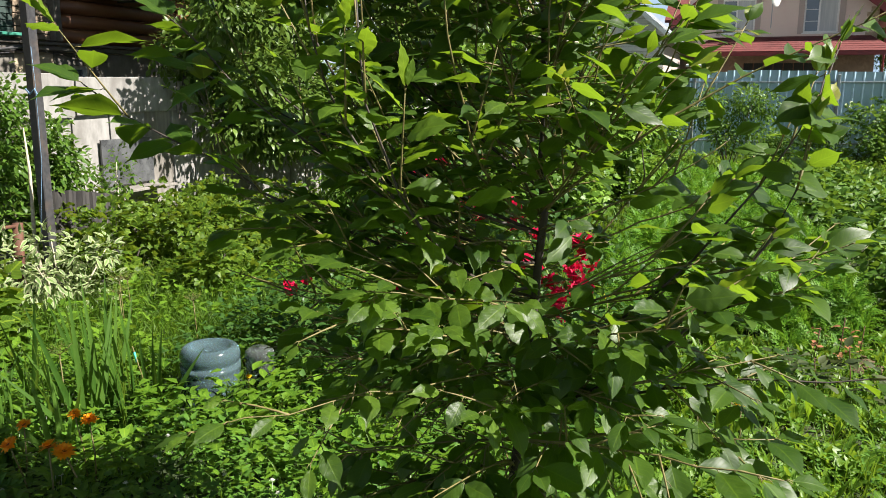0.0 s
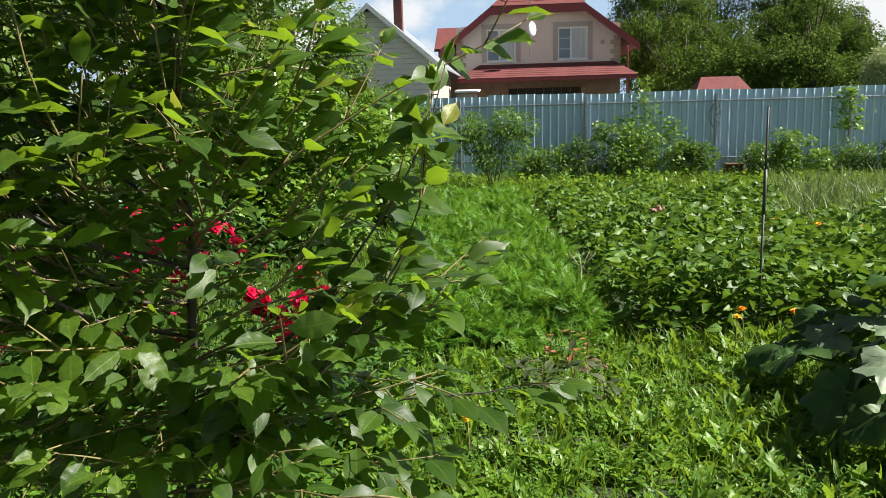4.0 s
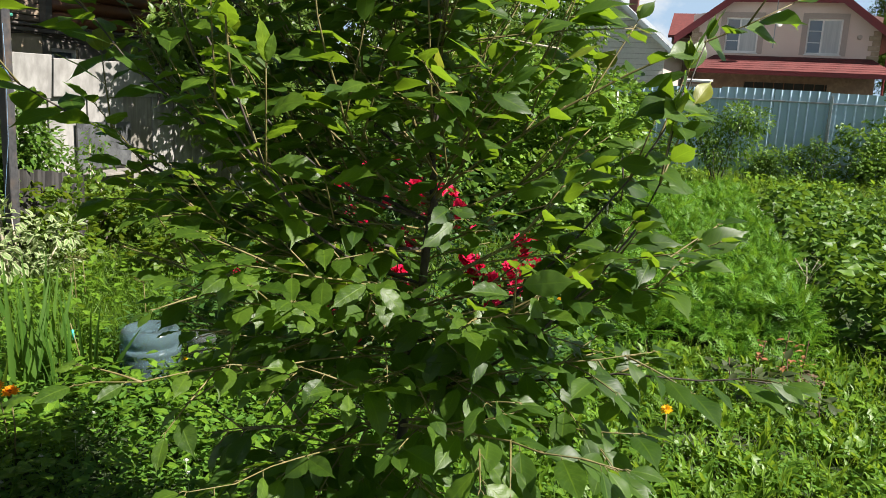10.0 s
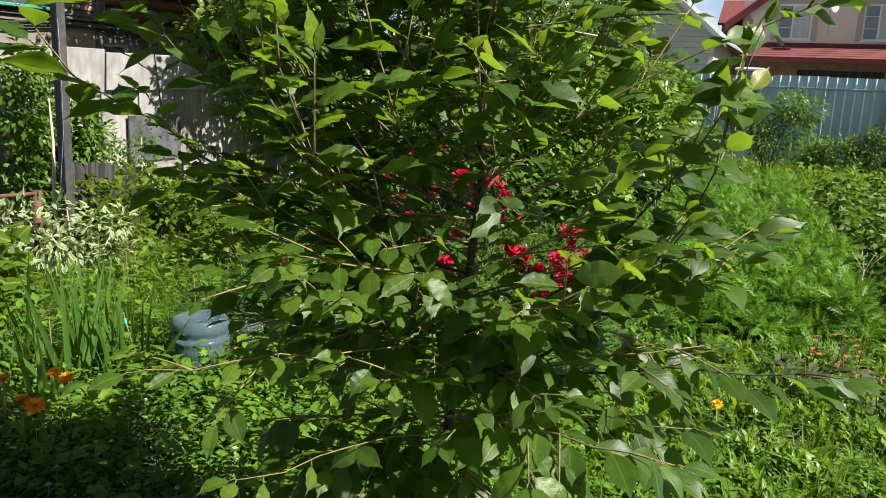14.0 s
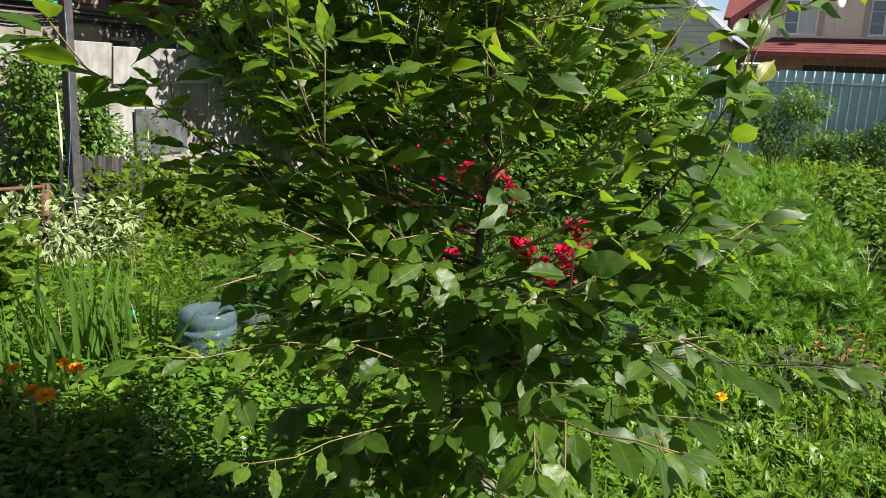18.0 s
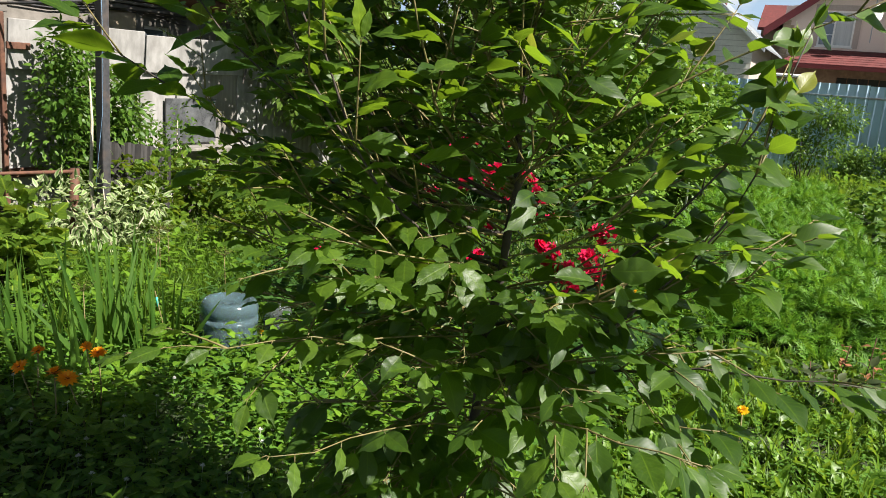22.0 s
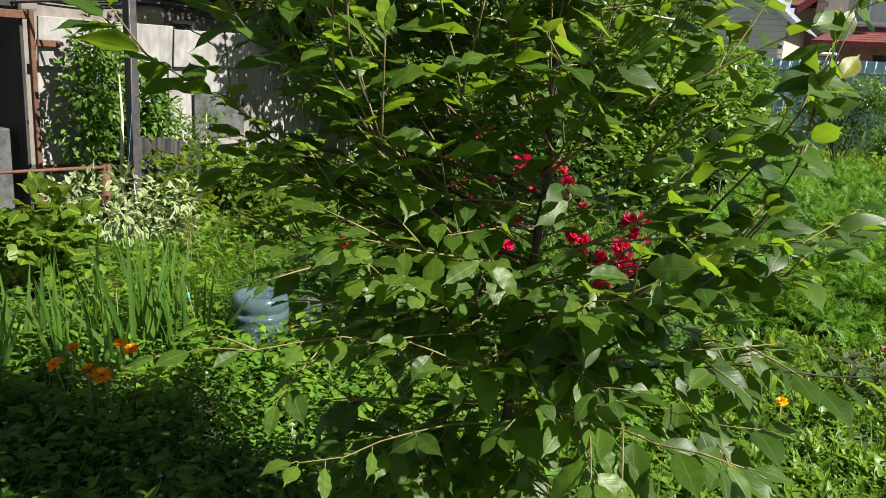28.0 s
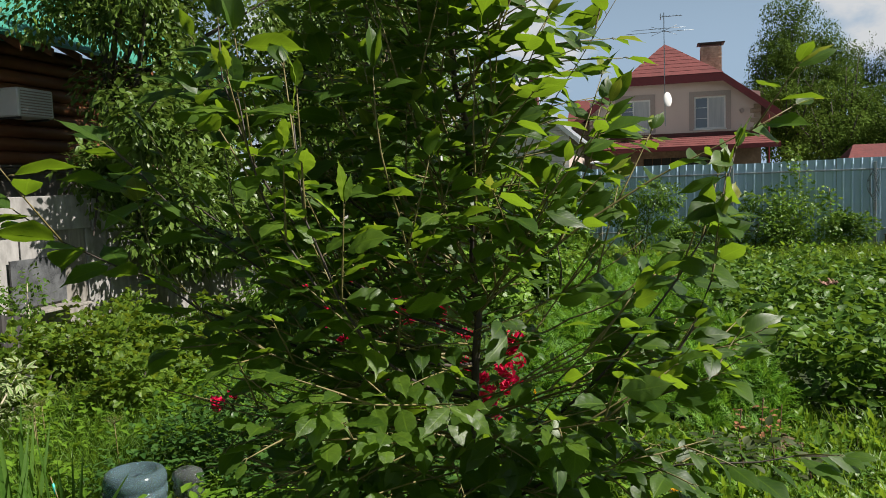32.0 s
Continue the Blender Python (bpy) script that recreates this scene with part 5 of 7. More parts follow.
def build_greenery():
    # old pear tree over the side wall, and fruit trees behind it
    # the last, highest ball group is added to shade the log wall
    balls = np.concatenate([scattered_balls(46, (-6.3, 9.9, 3.9), (1.3, 2.4, 1.9), 0.35, 0.7), scattered_balls(54, (-5.4, 9.3, 1.6), (0.40, 1.9, 0.85), 0.22, 0.42),
                            scattered_balls(20, (-5.9, 7.9, 2.0), (0.3, 0.7, 0.4), 0.2, 0.36), scattered_balls(18, (-5.0, 7.4, 2.5), (0.4, 0.8, 0.3), 0.2, 0.36), scattered_balls(22, (-7.0, 9.8, 4.8), (0.8, 1.0, 0.9), 0.3, 0.5)])
    # the crown is cut along the camera's sight line beside the small window
    rim = balls[:, 1] - 0.9 * balls[:, 3] - (6.62 - 0.983 * (balls[:, 0] + 6.2))
    balls = balls[rim > np.where(balls[:, 2] > 2.9, -0.6, 0.0)]
    tree("pear_tree", "old pear tree with glossy leaves hanging over the wall", (-7.2, 9.6), 6.0, 0.14, balls, 40000, 0.10, M_PEAR)
    tree("apple_tree", "leafy apple tree at the end of the garden", (-4.6, 12.6), 6.0, 0.13,
         np.concatenate([scattered_balls(44, (-4.5, 12.8, 3.6), (1.7, 1.8, 2.2), 0.45, 0.8), scattered_balls(14, (-5.6, 12.9, 2.1), (0.9, 0.8, 0.7), 0.35, 0.55)]), 32000, 0.09, M_PEAR)
    tree("plum_tree", "tall plum tree behind the trellis", (-6.6, 17.0), 7.0, 0.14,
         scattered_balls(44, (-6.4, 17.5, 4.4), (2.2, 2.0, 2.6), 0.5, 0.9), 18000, 0.12, M_PEAR)
    tree("plum_tree", "tall plum tree behind the trellis", (-4.6, 18.0), 5.0, 0.12,
         scattered_balls(30, (-4.4, 18.0, 2.6), (1.2, 1.2, 1.7), 0.4, 0.7), 10000, 0.11, M_BUSH)
    # trees beyond the houses
    for x, y, h, w in ((7.0, 46, 6.9, 1.7), (9.6, 45, 7.2, 2.0), (12.6, 46, 6.9, 2.1), (15.6, 46, 7.6, 2.3), (18.0, 47, 6.2, 1.8), (8.4, 41, 4.9, 1.9), (11.4, 40, 4.8, 1.9), (14.2, 40, 5.0, 2.0), (17.2, 41, 4.6, 2.0), (20.4, 42, 4.2, 1.9), (24.5, 44, 4.6, 2.2), (28.5, 44, 5.0, 2.4)):
        tree("broadleaf_tree", "dense broadleaf tree behind the houses", (x, y), h, 0.25,
             np.concatenate([scattered_balls(26, (x, y, h * 0.55), (w * 1.15, w * 0.8, h * 0.38), 0.5, 1.0), scattered_balls(14, (x, y, h * 0.80), (w * 0.9, w * 0.6, h * 0.20), 0.25, 0.5)]), 13000, 0.15, M_FARLEAF, group="trees behind the houses")
    for x, y, h, w, n in ((8.8, 55, 13.6, 2.1, 60), (11.0, 56, 12.0, 1.8, 44), (7.0, 54, 10.4, 1.2, 22), (13.8, 58, 11.2, 1.6, 26), (17.6, 57, 13.8, 2.5, 80), (19.9, 58, 11.8, 1.9, 50), (22.0, 59, 9.4, 1.7, 36), (29, 62, 9.5, 2.0, 24)):
        t = tree("birch_tree", "tall birch with drooping twigs", (x, y), h, 0.11,
                 scattered_balls(n, (x, y, h * 0.60), (w, w, h * 0.36), 0.40, 0.90), 260 * n, 0.16, M_FARLEAF, group="birches")
        # hanging sprays
        c = scattered_balls(7 * n, (x, y, h * 0.62), (w * 1.15, w, h * 0.38), 0.1, 0.2)[:, :3]
        drop = rng.random(len(c) * 16) * 0.75
        q = np.repeat(c, 16, 0) + np.stack([0.12 * rng.normal(size=len(drop)) + 0.15 * drop * np.sin(np.repeat(c[:, 0], 16) * 9), 0.12 * rng.normal(size=len(drop)), -drop], 1)
        leaves_at("spray", q, 0.12 * (0.7 + 0.5 * rng.random(len(q))), T_SIMPLE, M_FARLEAF, t, droop=1.2, kind="stuff")
    p = thing("willow_bush", "pale yellow-green shrub leaning over the fence", "bush", (9.55, 21.3, 0))
    q, d = blobs(5200, scattered_balls(30, (9.55, 21.3, 2.25), (0.7, 0.4, 0.75), 0.14, 0.30), 0.3)
    leaves_at("foliage", q, 0.09 * (0.7 + 0.6 * rng.random(len(q))), T_LANCE, M_PALE, p, droop=0.5, out=d)
    for k in range(4):
        pipe("stem", [(9.55, 21.3, -0.05), (9.55 + 0.2 * (k - 1.5), 21.3, 1.2), (9.55 + 0.4 * (k - 1.5), 21.3, 2.4)], [0.03, 0.02, 0.006], M_BARK, p, sides=5)
    tree("broadleaf_tree", "dense broadleaf tree behind the houses", (-13, 34), 8, 0.25, scattered_balls(40, (-13, 34, 5), (3.5, 3, 3), 0.6, 1.2), 8000, 0.22, M_FARLEAF, group="trees behind the houses")

    # climbing beans and raspberries round the trellis
    tr = thing("trellis", "white pipe trellis frame", "trellis", (-2.1, 8.6, 0))
    for x, y, z in ((-2.15, 8.56, 2.24), (-1.25, 10.6, 1.75)):
        pipe("pole", [(x, y, -0.05), (x, y, 1.2), (x, y, z)], 0.014, M_WHITE, tr)
    pipe("crossbar", [(-2.17, 8.56, 2.24), (-1.95, 8.5, 2.2), (-1.55, 8.4, 2.14)], 0.012, M_DRY, tr)
    bush("climbing_vine", "bright green climbing plants on the trellis", "vine", (-1.9, 9.2),
         scattered_balls(60, (-2.2, 9.0, 1.10), (1.1, 1.2, 1.05), 0.2, 0.42), 12000, 0.085, T_LOBE, M_VINE, 8)
    bush("climbing_vine", "bright green climbing plants on the trellis", "vine", (-1.2, 10.8),
         scattered_balls(36, (-1.5, 11.0, 0.95), (0.55, 1.4, 0.90), 0.2, 0.40), 6500, 0.085, T_LOBE, M_VINE, 8)
    bush("raspberry_hedge", "raspberry canes with bright leaves", "bush", (-3.9, 9.8),
         scattered_balls(40, (-3.9, 9.6, 0.75), (1.0, 1.6, 0.75), 0.25, 0.45), 8000, 0.085, T_OVATE, M_VINE, 8)
    bush("raspberry_hedge", "raspberry canes with bright leaves", "bush", (-2.8, 14.0),
         scattered_balls(30, (-2.6, 14.0, 0.8), (1.2, 1.8, 0.7), 0.3, 0.5), 5000, 0.10, T_OVATE, M_BUSH, 8)

    # currant patch beside the wall
    for k in range(11):
        x, y = -5.35 + 0.72 * (k % 3) + 0.15 * math.sin(k * 4), 5.0 + 0.62 * (k // 3 * 1.3) + 0.1 * math.cos(k * 3)
        h = 0.50 + 0.12 * math.sin(k * 2.2)
        bush("currant_bush", "low currant bush with yellow-green leaves", "bush", (x, y),
             scattered_balls(9, (x, y, h * 0.55), (0.36, 0.36, h * 0.5), 0.14, 0.24), 620, 0.075, T_LOBE, M_BERRY, 4, group="currant bushes by the wall")
    bush("currant_bush", "currant bush beside the shed doorway", "bush", (-4.2, 3.05),
         scattered_balls(14, (-4.25, 3.1, 0.36), (0.40, 0.42, 0.28), 0.12, 0.22), 620, 0.115, T_LOBE, M_BERRY, 5)
    bush("variegated_shrub", "shrub with cream-edged pale leaves", "shrub", (-4.7, 4.3),
         scattered_balls(14, (-4.6, 4.2, 0.30), (0.45, 0.5, 0.30), 0.10, 0.20), 1150, 0.085, [blade(4, 0.38, 0.2, 0.25, "ovate"), blade(4, 0.33, 0.3, 0.1, "ovate")], M_PALE, 7, stem_mat=M_DRY)
    bush("climbing_shrub", "climbing shrub against the grey wall", "shrub", (-5.55, 5.0),
         scattered_balls(38, (-5.62, 5.0, 1.02), (0.20, 0.66, 0.66), 0.16, 0.28), 5200, 0.066, T_OVATE, M_BUSH, 5, stem_mat=M_DRY)
    bush("climbing_shrub", "climbing shrub against the grey wall", "shrub", (-5.5, 6.1),
         scattered_balls(8, (-5.6, 5.9, 0.85), (0.2, 0.3, 0.35), 0.12, 0.22), 500, 0.055, T_OVATE, M_BUSH, 3, stem_mat=M_DRY)
    v = thing("dry_stalk", "pale dry bare stalk leaning by the post", "stalk", (-5.2, 4.6, 0))
    pipe("stalk", [(-5.0, 4.55, 0.0), (-5.15, 4.62, 0.5), (-5.22, 4.7, 1.0), (-5.3, 4.75, 1.35)], [0.018, 0.016, 0.012, 0.005], M_DRY, v)

    # bushes along the steel fence
    bush("young_tree", "young fruit tree with thin stems by the fence", "tree", (-0.1, 16.4),
         scattered_balls(24, (-0.15, 16.4, 1.12), (0.8, 0.6, 0.48), 0.16, 0.34), 3600, 0.075, T_SIMPLE, M_BUSH, 7)
    spots = ((1.5, 18.6, 0.95, 0.9), (2.4, 18.9, 1.25, 1.1), (3.2, 18.8, 1.35, 0.9), (4.2, 18.9, 0.75, 0.9), (5.6, 18.6, 0.80, 0.9), (6.5, 18.7, 0.95, 1.0), (7.7, 18.8, 0.65, 1.0), (8.8, 18.6, 0.75, 1.0), (10.4, 18.6, 0.7, 1.0), (12.4, 18.6, 0.8, 1.1), (0.7, 18.8, 0.7, 0.9), (-1.6, 18.4, 0.9, 1.1))
    for k, (x, y, h, w) in enumerate(spots):
        bush("berry_bush", "berry bush in front of the steel fence", "bush", (x, y),
             scattered_balls(12, (x, y, h * 0.55), (w * 0.55, 0.4, h * 0.55), 0.12, 0.32), 1400, 0.08, T_LOBE if k % 2 else T_SIMPLE, M_VINE if k % 3 == 2 else M_BUSH, 5, group="bushes along the fence")
    for x, h in ((3.35, 2.4), (3.0, 1.5), (4.0, 1.4), (7.9, 2.1)):
        z = np.linspace(0.1, 1, 30)
        p = np.stack([x + 0.14 * rng.normal(size=300) + 0.1 * np.sin(np.repeat(z, 10) * 5), 19.5 + 0.1 * rng.normal(size=300), np.repeat(z, 10) * h + 0.05 * rng.normal(size=300)], 1)
        if x > 7:
            p[:, 2] = 1.1 + 0.95 * rng.random(300)
        c = thing("climbing_vine", "slender vine climbing the steel fence", "vine", (x, 19.5, 0), "vines on the fence")
        leaves_at("foliage", p, 0.09 * (0.6 + 0.7 * rng.random(300)), T_LOBE, M_VINE, c, droop=0.5)
        pipe("stem", [(x, 19.55, 0), (x + 0.05, 19.6, h * 0.5), (x, 19.55, h)], 0.008, M_TWIG, c, sides=5)


build_greenery()


# ---------------------------------------------------------------- the cherry tree
def cherry_leaf(n=9, width=0.5, fold=0.2, bend=0.2, curl=0.06, tip=0.12, saw=0.0):
    """An elliptic leaf of length 1 along x with a drawn-out tip: arched on its length, folded on its midrib, its rim rolled and finely toothed."""
    t = np.linspace(0, 1, n + 1)
    body = np.clip(t / (1 - tip), 0, 1)
    w = np.sin(np.pi * body ** 1.06) ** 0.66
    w = np.where(t > 1 - tip - 0.06, np.maximum(w, 0.20 * (1 - t) / (tip + 0.06)), w) * width / 2
    w[0], w[-1] = 0.004, 0.002
    run = np.concatenate([[0], np.cumsum(np.cos(bend * 1.9 * t[:-1]))]) / n
    z = -np.concatenate([[0], np.cumsum(np.sin(bend * 1.9 * t[:-1]))]) / n
    v, uv, f = [], [], []
    for i in range(n + 1):
        for c, side in enumerate((-1, -0.55, 0, 0.55, 1)):
            tooth = 1 + (saw * (1 if i % 2 else -1) if abs(side) == 1 and 0 < i < n else 0)
            lift = abs(side) * fold * w[i] - curl * w[i] * 3 * max(0, abs(side) - 0.5)
            lift += 0.022 * math.sin(i * 1.9 + (2 if side > 0 else 0)) * abs(side) * w[i] / (width / 2)
            v.append((run[i], side * w[i] * tooth, z[i] + lift))
            uv.append(((side + 1) / 2, t[i]))
    for i in range(n):
        for c in range(4):
            p, q = i * 5 + c, (i + 1) * 5 + c
            f += [(p, q, q + 1), (p, q + 1, p + 1)]
    return np.array(v), np.array(f), np.array(uv)


LEAF_MESHES = [cherry_leaf(14, 0.43 + 0.04 * (k % 3), 0.12 + 0.13 * (k % 4), 0.14 + 0.14 * (k % 3), 0.10 + 0.05 * (k % 2), 0.14 + 0.035 * (k % 3), 0.022) for k in range(7)]
LEAF_PLAIN = [cherry_leaf(7, 0.44 + 0.04 * (k % 3), 0.14 + 0.14 * (k % 3), 0.16 + 0.16 * (k % 2), 0.10, 0.17) for k in range(4)]


def trunk_at(z):
    zz = np.array([0, 0.4, 0.8, 1.2, 1.6, 2.0, 2.4, 2.9])
    return np.array([np.interp(z, zz, [-0.41, -0.385, -0.36, -0.325, -0.315, -0.34, -0.38, -0.42]),
                     np.interp(z, zz, [1.90, 1.92, 1.93, 1.95, 1.95, 1.94, 1.96, 1.98]), z])


def cherry_limb(z0, az, twist, rise, end, length):
    """A limb from the trunk at height z0: az degrees from +x and rise degrees up, swinging by twist and ending at end degrees."""
    n = 10
    s = (np.arange(n) + 0.5) / n
    a, e = np.radians(az + twist * s), np.radians(rise + (end - rise) * s)
    step = np.stack([np.cos(a) * np.cos(e), np.sin(a) * np.cos(e), np.sin(e)], 1)
    step += 0.09 * rng.normal(size=step.shape) * np.clip(s, 0.2, 1)[:, None]
    return trunk_at(z0) + np.concatenate([[[0, 0, 0]], np.cumsum(step, 0)]) * length / n


# height, bearing, twist, rise at the foot and at the end, length, leaf length, share of side shoots
CHERRY_LIMBS = [
    (1.12, 211, -11, 19, 33, 1.31, 0.128, 0.22), (1.30, 198, -26, 25, 25, 1.21, 0.118, 0.30), (1.22, 248, -29, 3, 88, 1.05, 0.106, 0.35), (1.15, 256, -28, 2, 96, 1.05, 0.102, 0.35),
    (1.35, 256, 1, 10, 97, 0.85, 0.104, 0.35), (1.50, 287, 4, 43, 95, 0.70, 0.108, 0.35), (1.34, 15, 5, 54, 60, 0.72, 0.104, 0.35), (1.36, 16, -8, 41, 25, 1.02, 0.112, 0.45),
    (1.50, 4, 9, 65, 54, 0.85, 0.092, 0.04), (0.80, 332, 41, 18, 85, 1.25, 0.100, 0.45), (0.78, 0, 12, 21, 3, 1.01, 0.100, 0.30), (1.12, 310, 14, 16, 34, 0.63, 0.100, 0.40),
    (0.98, 294, 42, 26, 14, 0.72, 0.100, 0.45), (0.70, 296, 60, 28, -3, 0.86, 0.100, 0.40), (0.98, 261, -33, 20, 13, 0.73, 0.088, 0.40), (0.92, 257, -29, 14, -2, 0.98, 0.078, 0.09),
    (0.62, 283, -26, 32, 4, 1.02, 0.066, 0.05), (0.85, 286, -20, 19, 6, 0.52, 0.096, 0.40), (1.25, 221, -22, 4, 19, 0.79, 0.100, 0.40), (0.75, 334, 65, 41, -3, 0.76, 0.102, 0.60),
    (1.05, 343, 14, 29, 9, 0.66, 0.106, 0.55), (1.05, 276, -49, 30, 4, 0.68, 0.098, 0.50),
    (1.30, 233, -27, 12, 86, 1.13, 0.112, 0.30), (1.45, 229, -26, 47, 62, 0.78, 0.110, 0.35), (1.45, 250, -13, 55, 75, 0.86, 0.108, 0.35), (1.20, 216, -19, 22, 47, 1.15, 0.114, 0.30),
    (1.42, 202, -16, 40, 33, 0.98, 0.114, 0.35), (1.70, 250, 1, 52, 91, 0.70, 0.108, 0.35),
    # the sunny side; three steep high limbs are added to shade the left
    (0.95, 336, 38, 22, 80, 1.12, 0.100, 0.30), (1.95, 330, 0, 50, 70, 0.70, 0.100, 0.40), (2.20, 20, 0, 55, 70, 0.60, 0.100, 0.40), (2.10, 290, 0, 45, 65, 0.60, 0.100, 0.40),
    (1.22, 350, 0, 26, 22, 0.62, 0.100, 0.50), (1.05, 8, 0, 20, 14, 0.72, 0.100, 0.50), (0.92, 350, 12, 24, 24, 0.80, 0.100, 0.50), (0.72, 345, 20, 16, 4, 0.70, 0.098, 0.50),
    # the middle of the crown
    (1.00, 222, 10, 18, 20, 0.80, 0.092, 0.60), (1.10, 236, -10, 14, 30, 0.75, 0.092, 0.60), (0.88, 236, 0, 8, 10, 0.62, 0.088, 0.60), (0.72, 246, 10, 4, -6, 0.45, 0.088, 0.65),
    (0.60, 262, -10, 6, -14, 0.40, 0.088, 0.70), (0.55, 236, 0, 2, -10, 0.42, 0.086, 0.65), (0.66, 300, 10, 6, -10, 0.45, 0.088, 0.60), (0.90, 318, 0, 10, 2, 0.50, 0.092, 0.50),
    (1.20, 222, 0, 24, 34, 0.70, 0.098, 0.50), (1.48, 190, 0, 30, 40, 0.85, 0.106, 0.45), (1.62, 296, 0, 46, 76, 0.60, 0.106, 0.40), (1.30, 0, 10, 24, 30, 0.55, 0.100, 0.45),
    (1.36, 312, 0, 34, 50, 0.50, 0.100, 0.45),
    (1.75, 180, 0, 46, 66, 0.70, 0.104, 0.45), (1.85, 225, 0, 54, 74, 0.70, 0.104, 0.40), (2.05, 160, 0, 56, 70, 0.65, 0.100, 0.40), (2.30, 250, 0, 64, 76, 0.55, 0.100, 0.35),
    (1.00, 176, 0, 14, 10, 0.85, 0.096, 0.60), (0.86, 200, 0, 12, 4, 0.70, 0.090, 0.55), (0.70, 210, 0, 6, -8, 0.55, 0.088, 0.60),
    (0.95, 195, 0, 16, 12, 0.75, 0.092, 0.75), (1.08, 205, 0, 18, 22, 0.80, 0.094, 0.75), (1.22, 188, 0, 22, 26, 0.80, 0.096, 0.70), (0.80, 186, 0, 10, 0, 0.60, 0.090, 0.70),
    (1.15, 160, 0, 18, 20, 0.75, 0.094, 0.70), (1.32, 210, 0, 26, 40, 0.70, 0.098, 0.65), (0.92, 222, 0, 12, 6, 0.55, 0.090, 0.75), (0.64, 224, 0, 4, -8, 0.45, 0.086, 0.70),
    # the far side
    (1.35, 120, 0, 24, 28, 0.80, 0.100, 0.50), (0.95, 140, 0, 14, 4, 0.80, 0.094, 0.60), (0.75, 165, 0, 8, -4, 0.70, 0.092, 0.60),
    (1.60, 140, 0, 40, 50, 0.75, 0.102, 0.45), (1.50, 80, 0, 40, 50, 0.65, 0.102, 0.45),
]


